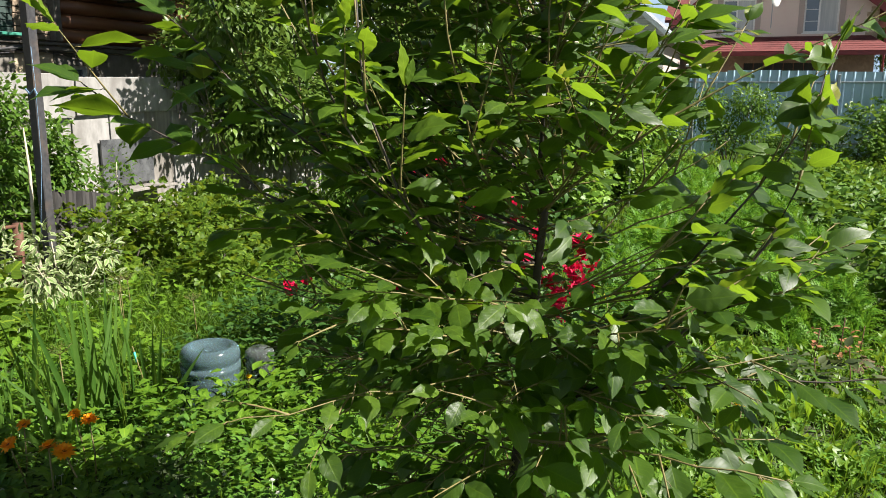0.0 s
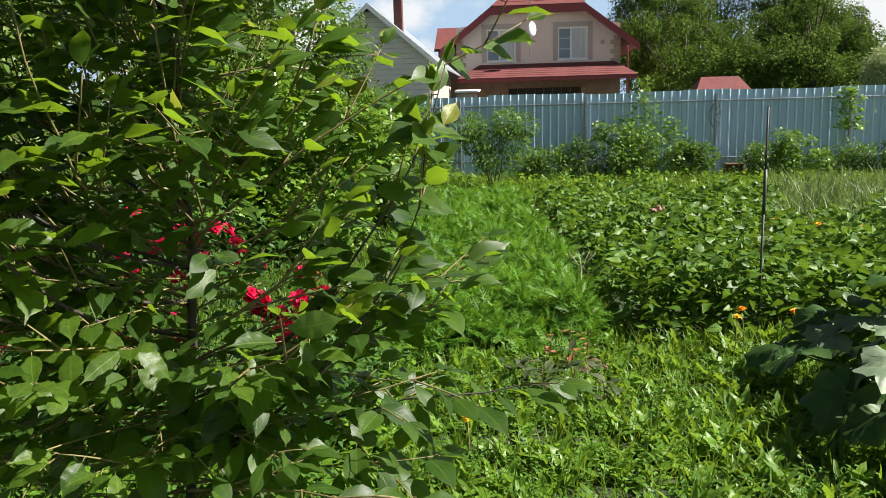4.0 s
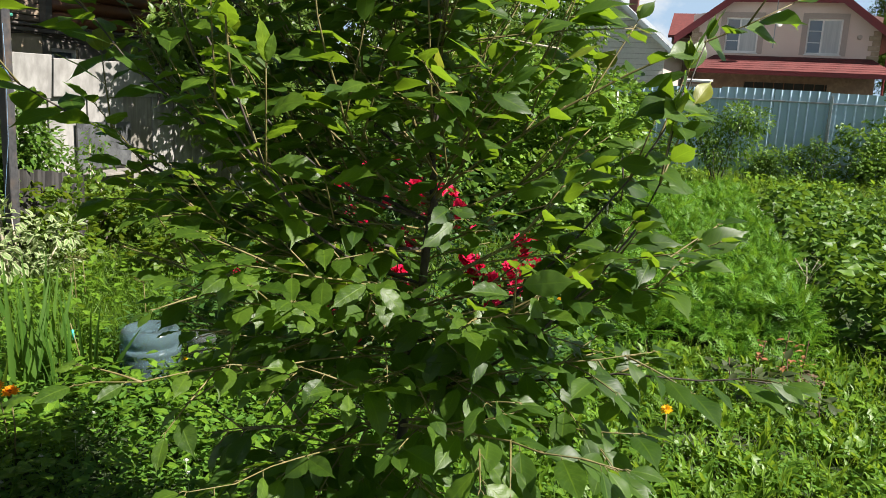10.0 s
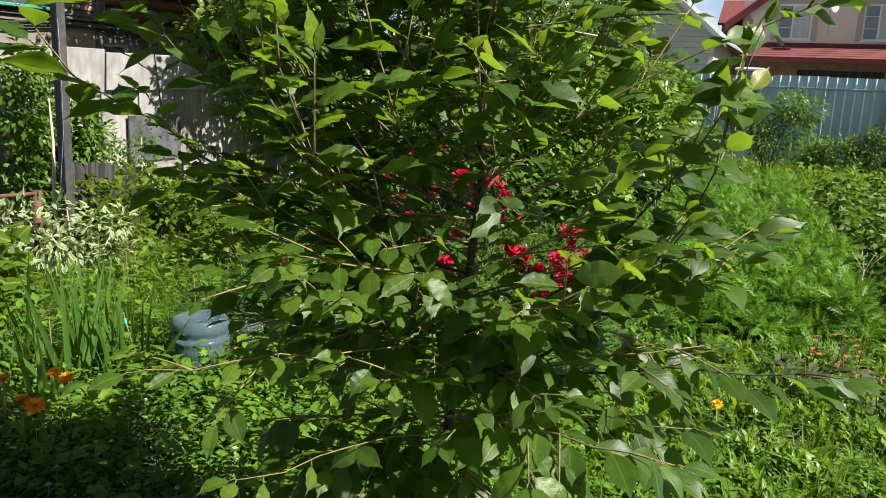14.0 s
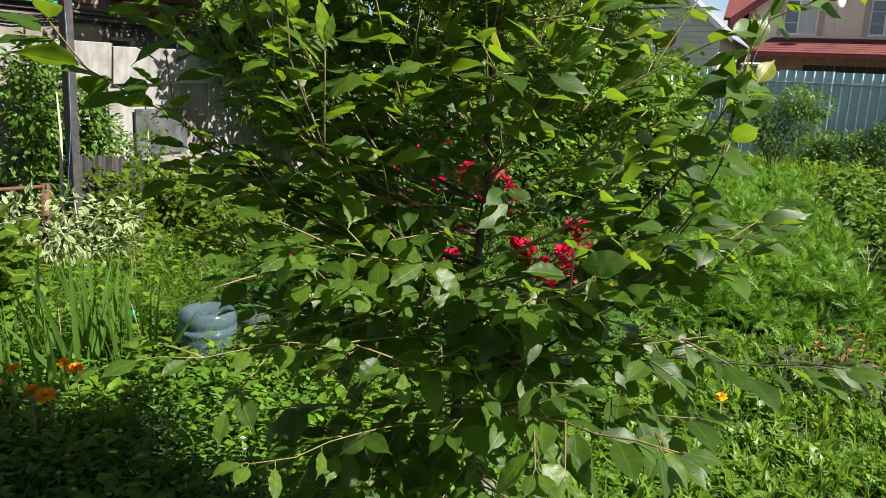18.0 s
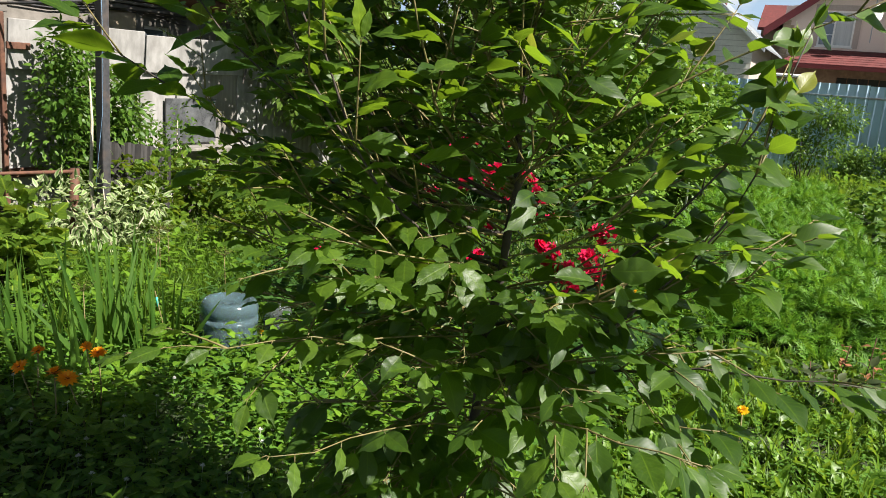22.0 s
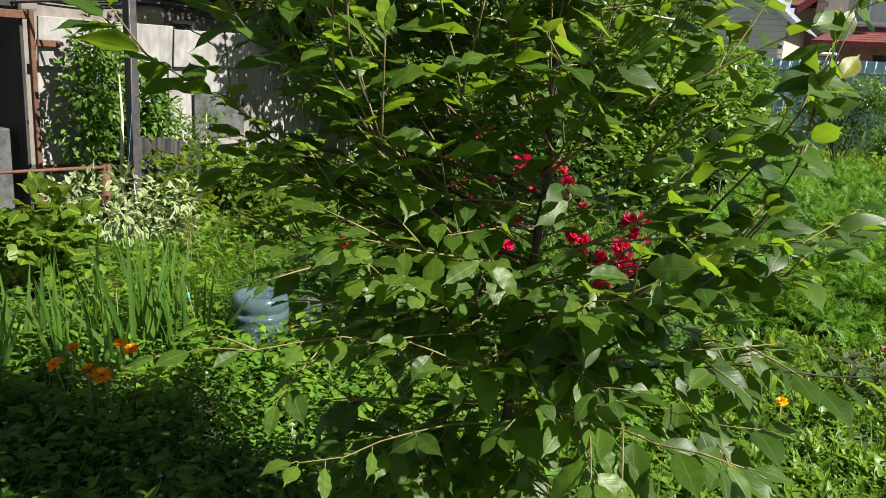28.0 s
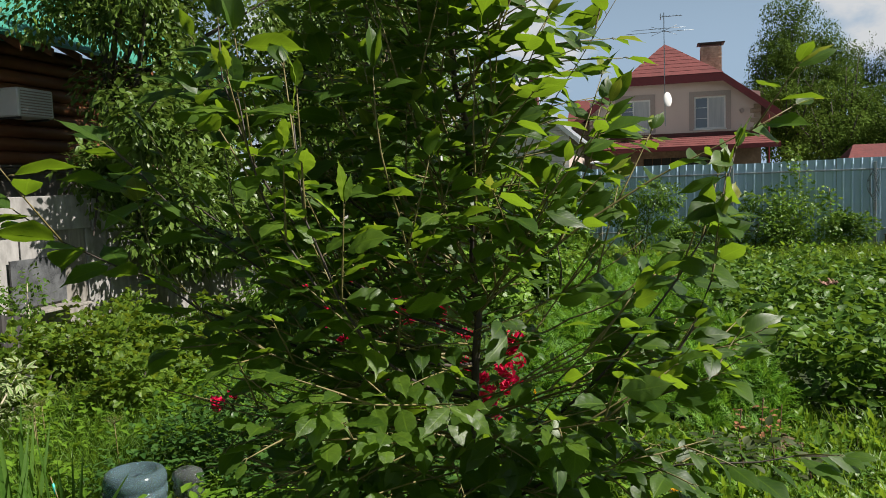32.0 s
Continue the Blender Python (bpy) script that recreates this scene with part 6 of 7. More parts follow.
def build_cherry():
    tree_ob = thing("cherry_tree", "young cherry tree with glossy pointed leaves", "tree", (-0.41, 1.9, 0))
    zs = np.linspace(-0.05, 2.9, 24)
    pts = np.array([trunk_at(z) for z in zs]) + 0.006 * rng.normal(size=(24, 3))
    trunk = pipe("trunk", pts, 0.0175 * (1 - 0.78 * (zs + 0.05) / 2.95), M_BARK, tree_ob, sides=10)
    twigs, place, way, up, size, owner, tips = [], [], [], [], [], [], []

    def grow(q, w, face, length, bearer):
        w = w / np.linalg.norm(w)
        stalk = q + w * 0.017
        twigs.append(tube([q, (q + stalk) / 2 + [0, 0, 0.003], stalk], 0.0011, 4))
        place.append(stalk), way.append(w), up.append(face), size.append(length), owner.append(bearer), tips.append(False)

    def dress(path, gap, big, first, bearer, end=True):
        """Leaves stand by turns on both sides of a shoot and arch over; low ones hang; tilts by x fit the camera's
        view.
        """
        seg = np.linalg.norm(np.diff(path, axis=0), axis=1)
        run = np.concatenate([[0], np.cumsum(seg)])
        d, side = run[-1] * first + gap * rng.random(), 1 if rng.random() < 0.5 else -1
        while d < run[-1] - 0.01:
            q = np.array([np.interp(d, run, path[:, c]) for c in range(3)])
            k = min(len(path) - 2, int(np.searchsorted(run, d)) - 1)
            t = (path[k + 1] - path[k]) / seg[k]
            out = (q - trunk_at(q[2])) * [1, 1, 0]
            out /= np.linalg.norm(out) + 0.05
            lat = np.cross(t, [0, 0, 1.0])
            steep = np.linalg.norm(lat) < 0.60
            if steep:
                turn = 2.4 * (len(place) % 7) + 0.6 * rng.normal()
                lat = np.array([math.cos(turn), math.sin(turn), 0.0])
            lat /= np.linalg.norm(lat)
            side = -side
            hang = float(np.clip((1.50 - q[2]) / 0.8, 0.0, 1.0)) * (0.40 if q[0] > -0.02 else 0.35 if q[0] < -0.50 else 0.85)
            ahead = 0.20 + 0.30 * rng.random() if steep else 0.40 + 0.40 * rng.random()
            w = t * ahead + lat * side * (0.60 + 0.35 * rng.random()) + [0, 0, 0.05 - (0.45 + 0.95 * hang) * rng.random()] + 0.26 * unit(1)[0]
            # right leaves tilt to sun and camera, left ones show their edges
            face = np.array([0.60 if q[0] > -0.12 else 0.30 if q[0] > -0.5 else -0.05, -0.32 if q[0] > -0.12 else -0.06, 1.0]) + (0.50 if q[0] < -0.45 else 0.75) * unit(1)[0] + out * (0.15 + 0.32 * hang) + lat * side * (0.15 + 0.55 * hang)
            grow(q, w, face, 1.28 * big * (0.62 + 0.55 * rng.random() ** 0.8) * (0.78 + 0.22 * min(1.0, 1.6 * d / run[-1])), bearer)
            d += gap * (0.65 + 0.7 * rng.random())
        if end:
            t = (path[-1] - path[-2]) / np.linalg.norm(path[-1] - path[-2])
            for a in (-0.55, 0.25):
                lat = np.cross(t, [0, 0, 1.0]) + 0.2 * unit(1)[0]
                grow(path[-1], t + lat * a + [0, 0, -0.10], np.array([0.2, -0.15, 1.0]) + 0.4 * unit(1)[0], big * (0.55 + 0.5 * rng.random()), bearer)
                tips[-1] = path[-1][2] > 1.55 and rng.random() < 0.30

    for z0, az, twist, rise, end, length, big, shoots in CHERRY_LIMBS:
        path = cherry_limb(z0, az, twist, rise, end, length)
        s = np.linspace(0, 1, len(path))
        branch = pipe("branch", path, (0.0030 if shoots < 0.1 else 0.0050) * (1 - 0.70 * s) * (0.5 + 0.5 * length), M_TWIG if rise > 40 or shoots < 0.1 or length < 0.95 else M_BARK, tree_ob, sides=6)
        dress(path, 0.042 if shoots > 0.1 else 0.060, big, 0.70 if shoots < 0.03 else 0.55 if shoots < 0.10 else 0.14, branch)
        for k in range(2, 10):
            for hand in (-1, 1):
                if rng.random() > shoots * (1 - 0.045 * k):
                    continue
                t = path[k] - path[k - 1]
                t /= np.linalg.norm(t)
                lat = np.cross(t, [0, 0, 1.0])
                lat /= np.linalg.norm(lat) + 0.2
                high = float(np.clip((path[k][2] - 1.0) / 0.5, 0, 1))
                w = t * 0.65 + lat * hand * 0.62 + [0, 0, 0.30 * rng.normal() + 0.65 * high - 0.05] + 0.22 * unit(1)[0]
                w /= np.linalg.norm(w)
                L = (0.13 + 0.22 * rng.random()) * (1.15 - 0.05 * k) * (0.8 + 0.4 * high)
                u = np.linspace(0, 1, 6)[:, None]
                shoot = path[k] + w * L * u + np.array([0, 0, (0.14 * high - 0.10) * L]) * u ** 2
                twigs.append(tube(shoot, np.linspace(0.0030, 0.0014, 6), 5))
                dress(shoot, 0.054, big * 0.94, 0.25, branch)
    dress(np.array([trunk_at(z) for z in np.linspace(1.7, 2.9, 10)]), 0.030, 0.10, 0.02, trunk)
    # short spurs on the trunk and the limbs' feet fill the shaded heart of the crown
    for k in range(170):
        z = 0.42 + 0.0122 * k
        a = 2.4 * k + 0.5 * rng.normal()
        L = (0.16 + (0.26 if z < 1.4 else 0.38) * rng.random()) * (0.55 if math.cos(a) > 0.2 and z < 1.7 else 1.0)
        foot = trunk_at(z)
        w = np.array([math.cos(a), math.sin(a), 0.15 + 0.35 * rng.random()])
        u = np.linspace(0, 1, 5)[:, None]
        spur = foot + w * L * u - np.array([0, 0, 0.10]) * L * u ** 2
        twigs.append(tube(spur, np.linspace(0.003, 0.0013, 5), 5))
        dress(spur, 0.046, 0.084, 0.25, trunk)
    v, f = joined(twigs)
    tagged(part("twig_growth", mesh_of("twig_growth", v, f, M_TWIG), None, tree_ob, "slender green-brown twigs"), kind="stuff")
    place, way, up, size = np.array(place), np.array(way), np.array(up), np.array(size)
    # gaps placed to fit the camera's view through the crown to roses and beds
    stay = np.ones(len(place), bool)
    for cx, cy, cz, r, share in CHERRY_VIEW_GAPS:
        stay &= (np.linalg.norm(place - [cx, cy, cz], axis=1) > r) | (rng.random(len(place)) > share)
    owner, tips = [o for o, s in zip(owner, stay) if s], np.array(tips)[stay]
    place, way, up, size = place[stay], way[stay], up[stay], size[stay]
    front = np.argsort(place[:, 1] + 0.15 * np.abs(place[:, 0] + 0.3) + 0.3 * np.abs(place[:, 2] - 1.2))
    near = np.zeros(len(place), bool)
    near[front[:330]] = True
    turn = frames_of(way, up)
    meshes = [mesh_of("leaf", a, b, M_CHERRY, c) for a, b, c in LEAF_MESHES]
    young = [mesh_of("young_leaf", a, b, M_YOUNG, c) for a, b, c in LEAF_MESHES[:2]]
    for i in np.nonzero(near)[0]:
        fresh = tips[i] or rng.random() < 0.02
        ob = under(new("leaf", young[i % 2] if fresh else meshes[i % 7]), owner[i])
        if fresh:
            tagged(ob, "yellow-green young leaf")
        ob.matrix_basis = Matrix.LocRotScale(Vector(place[i]), Matrix(turn[i].tolist()), (size[i],) * 3)
    v, f, u = spread(LEAF_PLAIN, place[~near & tips], way[~near & tips], up[~near & tips], size[~near & tips])
    tagged(part("young_foliage", mesh_of("young_foliage", v, f, M_SHOOT, u), None, tree_ob, "yellow-green and bronze young leaves"), kind="stuff")
    # leaves outside the near set take the shaded copy
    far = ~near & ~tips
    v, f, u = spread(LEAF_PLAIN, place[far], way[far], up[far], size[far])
    tagged(part("foliage", mesh_of("foliage", v, f, M_CHERRY_SHADED, u), None, tree_ob), kind="stuff")


# sight-line gaps: x, y, z, radius, share of leaves missing
CHERRY_VIEW_GAPS = [(-0.12, 1.95, 1.24, 0.14, 0.60), (-0.05, 1.6, 1.28, 0.10, 0.6), (-0.12, 2.1, 1.08, 0.14, 0.5), (-0.46, 1.9, 1.36, 0.10, 0.5), (-0.3, 2.25, 1.15, 0.22, 0.6),
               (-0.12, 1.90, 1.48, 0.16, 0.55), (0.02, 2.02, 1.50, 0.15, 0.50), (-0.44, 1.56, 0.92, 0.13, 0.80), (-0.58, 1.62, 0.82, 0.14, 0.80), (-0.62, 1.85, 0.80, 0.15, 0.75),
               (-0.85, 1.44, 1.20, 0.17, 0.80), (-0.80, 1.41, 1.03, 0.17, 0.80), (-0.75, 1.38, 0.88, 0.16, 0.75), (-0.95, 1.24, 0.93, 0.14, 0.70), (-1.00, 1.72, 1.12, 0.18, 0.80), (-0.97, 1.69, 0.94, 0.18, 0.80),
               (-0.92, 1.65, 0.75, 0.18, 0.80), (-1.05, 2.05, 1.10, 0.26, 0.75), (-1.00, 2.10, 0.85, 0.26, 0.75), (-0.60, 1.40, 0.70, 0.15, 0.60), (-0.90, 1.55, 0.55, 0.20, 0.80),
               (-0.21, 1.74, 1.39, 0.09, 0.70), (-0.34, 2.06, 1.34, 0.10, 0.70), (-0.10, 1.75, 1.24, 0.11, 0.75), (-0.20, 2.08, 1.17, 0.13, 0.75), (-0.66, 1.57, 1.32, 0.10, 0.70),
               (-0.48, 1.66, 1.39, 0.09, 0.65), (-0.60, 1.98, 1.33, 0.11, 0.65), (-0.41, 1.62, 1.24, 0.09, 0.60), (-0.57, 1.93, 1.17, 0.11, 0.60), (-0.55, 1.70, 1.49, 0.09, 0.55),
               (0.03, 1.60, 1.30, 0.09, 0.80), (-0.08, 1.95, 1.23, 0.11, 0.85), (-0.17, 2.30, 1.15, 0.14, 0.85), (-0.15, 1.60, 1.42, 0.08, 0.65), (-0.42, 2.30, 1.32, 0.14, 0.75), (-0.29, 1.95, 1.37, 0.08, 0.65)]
build_cherry()


# ---------------------------------------------------------------- flowers and small things
def petals_of(n, r, cup, layers, petal):
    """A flower head of radius r, as vertices, triangles and uvs, facing up at the origin."""
    pos, way, up, size = [], [], [], []
    for q in range(layers):
        m = n - 2 * q
        for k in range(m):
            a = 2 * math.pi * (k + 0.5 * (q % 2)) / m + 0.12 * rng.normal()
            e = cup + 0.38 * q + 0.1 * rng.normal()
            w = (math.cos(a) * math.cos(e), math.sin(a) * math.cos(e), math.sin(e))
            way.append(w), pos.append((w[0] * r * 0.12, w[1] * r * 0.12, 0.004 * q))
            up.append((-math.cos(a) * math.sin(e), -math.sin(a) * math.sin(e), math.cos(e)))
            size.append(r * (0.95 - 0.2 * q) * (0.9 + 0.2 * rng.random()))
    return spread([petal], np.array(pos), np.array(way), np.array(up), np.array(size))


def daisy(name, label, at, r, material, group, leaves=5):
    f = thing(name, label, "flower", (at[0], at[1], 0), group)
    v, t, u = petals_of(22, r, 0.10, 3, blade(3, 0.40, 0.1, 0.08, "round"))
    m = np.array(pose(*at, 14 + 12 * rng.normal(), 14 * rng.normal(), 0))
    part("bloom", mesh_of("bloom", v @ m[:3, :3].T + m[:3, 3], t, material, u), None, f, "ring of narrow petals")
    bm = bmesh.new()
    bmesh.ops.create_uvsphere(bm, u_segments=10, v_segments=6, radius=r * 0.30, matrix=Matrix.Translation(at) @ Matrix.Diagonal((1, 1, 0.5, 1)))
    part("eye", bm, M_EYE, f, "brown flower centre")
    foot = (at[0] + 0.03 * rng.normal(), at[1] + 0.03 * rng.normal(), -0.01)
    mid = ((foot[0] + at[0]) / 2 + 0.012, (foot[1] + at[1]) / 2, at[2] * 0.5)
    pipe("stem", [foot, mid, (at[0], at[1], at[2] - 0.004)], [0.004, 0.0035, 0.0028], M_TWIG, f, sides=5)
    z = np.linspace(0.15, 0.8, leaves) * at[2]
    p = np.stack([np.interp(z, [0, at[2]], [foot[q], at[q]]) for q in (0, 1)] + [z], 1)
    v, t, u = rosette(p, 0.06 + 0.03 * rng.random(leaves), T_LANCE, 0.1, 0.7)
    tagged(part("foliage", mesh_of("foliage", v, t, M_WEED, u), None, f), kind="stuff")


def build_flowers():
    for x, y, z, r in ((-2.43, 1.98, 0.31, 0.030), (-2.53, 2.14, 0.31, 0.028), (-2.27, 2.02, 0.31, 0.036), (-2.18, 2.01, 0.31, 0.036),
                       (-2.42, 2.30, 0.31, 0.024), (-2.32, 2.28, 0.31, 0.030)):
        daisy("marigold", "orange marigold in flower beside sword leaves", (x, y, z), r * 1.25, M_MARIGOLD, "orange marigolds")
    for x, y, z, r in ((1.93, 5.28, 0.36, 0.035), (2.27, 5.29, 0.34, 0.035), (3.42, 8.25, 0.48, 0.04), (3.1, 8.6, 0.48, 0.035), (3.8, 8.1, 0.48, 0.035)):
        daisy("marigold", "orange marigold among the vegetable beds", (x, y, z), r, M_MARIGOLD, "marigolds by the beds")
    for x, y, z, r in ((0.248, 3.611, 0.25, 0.030), (-2.16, 3.2, 0.2, 0.016), (1.88, 5.2, 0.33, 0.03), (-0.61, 5.05, 0.33, 0.03)):
        daisy("yellow_daisy", "single yellow flower in the weeds", (x, y, z), r, M_YELLOW, "yellow flowers")
    p = area(70, -3.0, -1.0, 1.1, 2.7) + [0, 0, 0.13]
    bits = []
    for q in p:
        v, t, u = petals_of(9, 0.014, 0.5, 2, blade(2, 0.5, 0.1, 0.05, "lance"))
        bits.append((v + q, t))
        bits.append(tube([q - [0, 0, 0.14], q - [0.004, 0, 0.06], q], 0.0009, 4))
    v, t = joined(bits)
    stuff("clover_blossoms", "small white clover blossoms in the shade", "flowers", v, t, np.zeros((len(v), 2)), M_WHITEPETAL)
    p = area(260, -0.15, 1.0, 12.0, 13.6) + [0, 0, 0.16]
    v, t, u = rosette(p, 0.05 + 0.04 * rng.random(260), T_SIMPLE, -0.1, 0.4)
    stuff("white_blossoms", "patch of small white blossoms", "flowers", v, t, u, M_WHITEPETAL)


def build_rose():
    b = thing("rose_bush", "rose bush covered in small red double roses", "rose bush", (-1.4, 4.0, 0))
    spots = [(-1.64, 1.09, 1.3), (-1.50, 1.22, 0.8), (-1.68, 1.19, 0.7), (-1.38, 1.28, 0.9), (-1.30, 1.08, 1.0), (-1.13, 1.30, 0.9), (-1.18, 1.15, 1.1), (-1.03, 1.14, 0.9), (-0.96, 1.09, 1.0), (-0.90, 1.08, 0.8),
             (-0.97, 0.97, 1.0), (-0.80, 0.96, 0.9), (-1.28, 0.85, 1.0), (-0.85, 0.81, 1.2), (-0.82, 0.74, 1.3), (-0.73, 0.69, 1.1), (-0.69, 0.63, 1.2), (-0.58, 0.90, 1.4), (-0.57, 0.77, 1.3), (-2.38, 0.49, 1.0),
             (-2.20, 0.58, 0.9), (-1.86, 0.49, 1.0), (-1.63, 0.55, 0.8), (-1.47, 0.29, 0.8), (-1.33, 0.52, 1.0), (-1.24, 0.69, 1.2), (-1.50, 0.73, 1.0), (-1.65, 0.39, 0.8), (-1.17, 0.23, 0.8), (-1.53, 0.89, 0.7)]
    petal = blade(3, 0.95, -0.15, -0.25, "round")
    kinds = []
    for k in range(4):
        v, t, u = petals_of(9, 1.0, 0.15, 4, petal)
        kinds.append(mesh_of("rose", v, t, M_ROSE, u))
    canes = []
    for k, (x, z, big) in enumerate(spots):
        y = 3.87 + 0.10 * math.sin(k * 2.7)
        for q in range(6 if big > 1.05 else 3):
            ob = under(new("rose", kinds[(k + q) % 4]), b)
            dx, dz = (0.0, 0.0) if q == 0 else (0.035 * math.sin(k * 5 + 2 * q), -0.040 * (q - 1) + 0.02 * math.cos(k * 3 + 2 * q))
            ob.matrix_basis = pose(x + dx, y + 0.03 * q, z + dz, 40 + 30 * math.sin(k + q), 30 * math.sin(k * 3.1), 60 * k) @ Matrix.Scale(big * (0.034 + 0.010 * ((k * 7) % 5) / 5), 4)
        foot = np.array([-1.4 + 0.35 * math.sin(k * 1.9), 4.05 + 0.1 * math.cos(k), -0.02])
        tip = np.array([x, y + 0.01, z - 0.01])
        mid = foot * 0.4 + tip * 0.6 + [0, 0.03, 0.12]
        canes.append(tube([foot, foot * 0.6 + mid * 0.4 + [0, 0, 0.06], mid, tip], [0.0045, 0.0035, 0.0025, 0.0015], 5))
    v, t = joined(canes)
    tagged(part("cane_growth", mesh_of("cane_growth", v, t, M_STALK), None, b, "thin arching canes"), kind="stuff")
    pts = np.array([(x, 4.02, z) for x, z, big in spots])
    p = np.repeat(pts, 80, 0) + rng.normal(size=(len(pts) * 80, 3)) * [0.14, 0.12, 0.14] - [0, 0.03, 0.08]
    p = p[p[:, 2] > 0.05]
    leaves_at("foliage", p, 0.035 + 0.025 * rng.random(len(p)), T_OVATE, M_ROSELEAF, b, droop=0.3, kind="stuff")
    v, t, u = petals_of(8, 0.04, -0.9, 3, blade(3, 0.4, 0.3, 0.4, "lance"))
    part("wilted_bloom", mesh_of("wilted_bloom", v + np.array([-1.54, 3.86, 0.78]), t, M_WILT, u), None, b, "wilted brown rose")


def sword_plant(x, y, h, blades):
    g = thing("gladiolus", "clump of upright green sword leaves", "gladiolus", (x, y, 0), "gladiolus plants")
    base = rng.random() * 180
    for k in range(blades):
        s = k / max(1, blades - 1) - 0.5
        L = h * (1 - 0.45 * abs(s)) * (0.85 + 0.3 * rng.random())
        v, t, u = blade(7, 0.033 / L, 0.25, 0.06 + 0.20 * abs(s), "grass")
        lean = 90 - 42 * s - 6 * rng.normal()
        m = np.array(pose(x + 0.05 * s, y + 0.02 * rng.normal(), -0.01, 0, -lean, base + (0 if s > 0 else 0) + 10 * rng.normal())) @ np.array(pose(0, 0, 0, 90 + 12 * rng.normal(), 0, 0))
        part("sword_leaf", mesh_of("sword_leaf", (v * L) @ m[:3, :3].T + m[:3, 3], t, M_GLAD, u), None, g)


def squash_blade(k):
    """A broad five-lobed leaf of length 1 with a folded, toothed rim and sunken veins."""
    n, rings = 40, 4
    v, uv, f = [(0.25, 0, -0.05)], [(0.5, 0.5)], []
    for q in range(1, rings + 1):
        for i in range(n + 1):
            a = -2.7 + 5.4 * i / n
            lobe = 0.80 + 0.20 * math.cos(a * 5 / 2.7 * math.pi / 2 * 1.3 + 0.2 * k) ** 2 + 0.05 * math.sin(i * 2.9) * (q / rings)
            r = 0.56 * lobe * q / rings * (0.88 + 0.12 * math.cos(a))
            z = 0.09 * (q / rings) ** 2 * math.cos(a * 3.7 + k) - 0.10 * (q / rings) ** 2 + 0.022 * math.sin(a * 11 + q * 1.3) * q / rings + 0.02 * math.sin(i * 2.1 + q * 2)
            v.append((0.25 + r * math.cos(a), r * math.sin(a), z))
            uv.append((0.5 + 0.5 * q / rings * math.sin(a), 0.5 + 0.5 * q / rings * math.cos(a)))
    m = n + 1
    for i in range(n):
        f.append((0, 1 + i, 2 + i))
        for q in range(rings - 1):
            p = 1 + q * m + i
            f += [(p, p + m, p + m + 1), (p, p + m + 1, p + 1)]
    return np.array(v), np.array(f), np.array(uv)


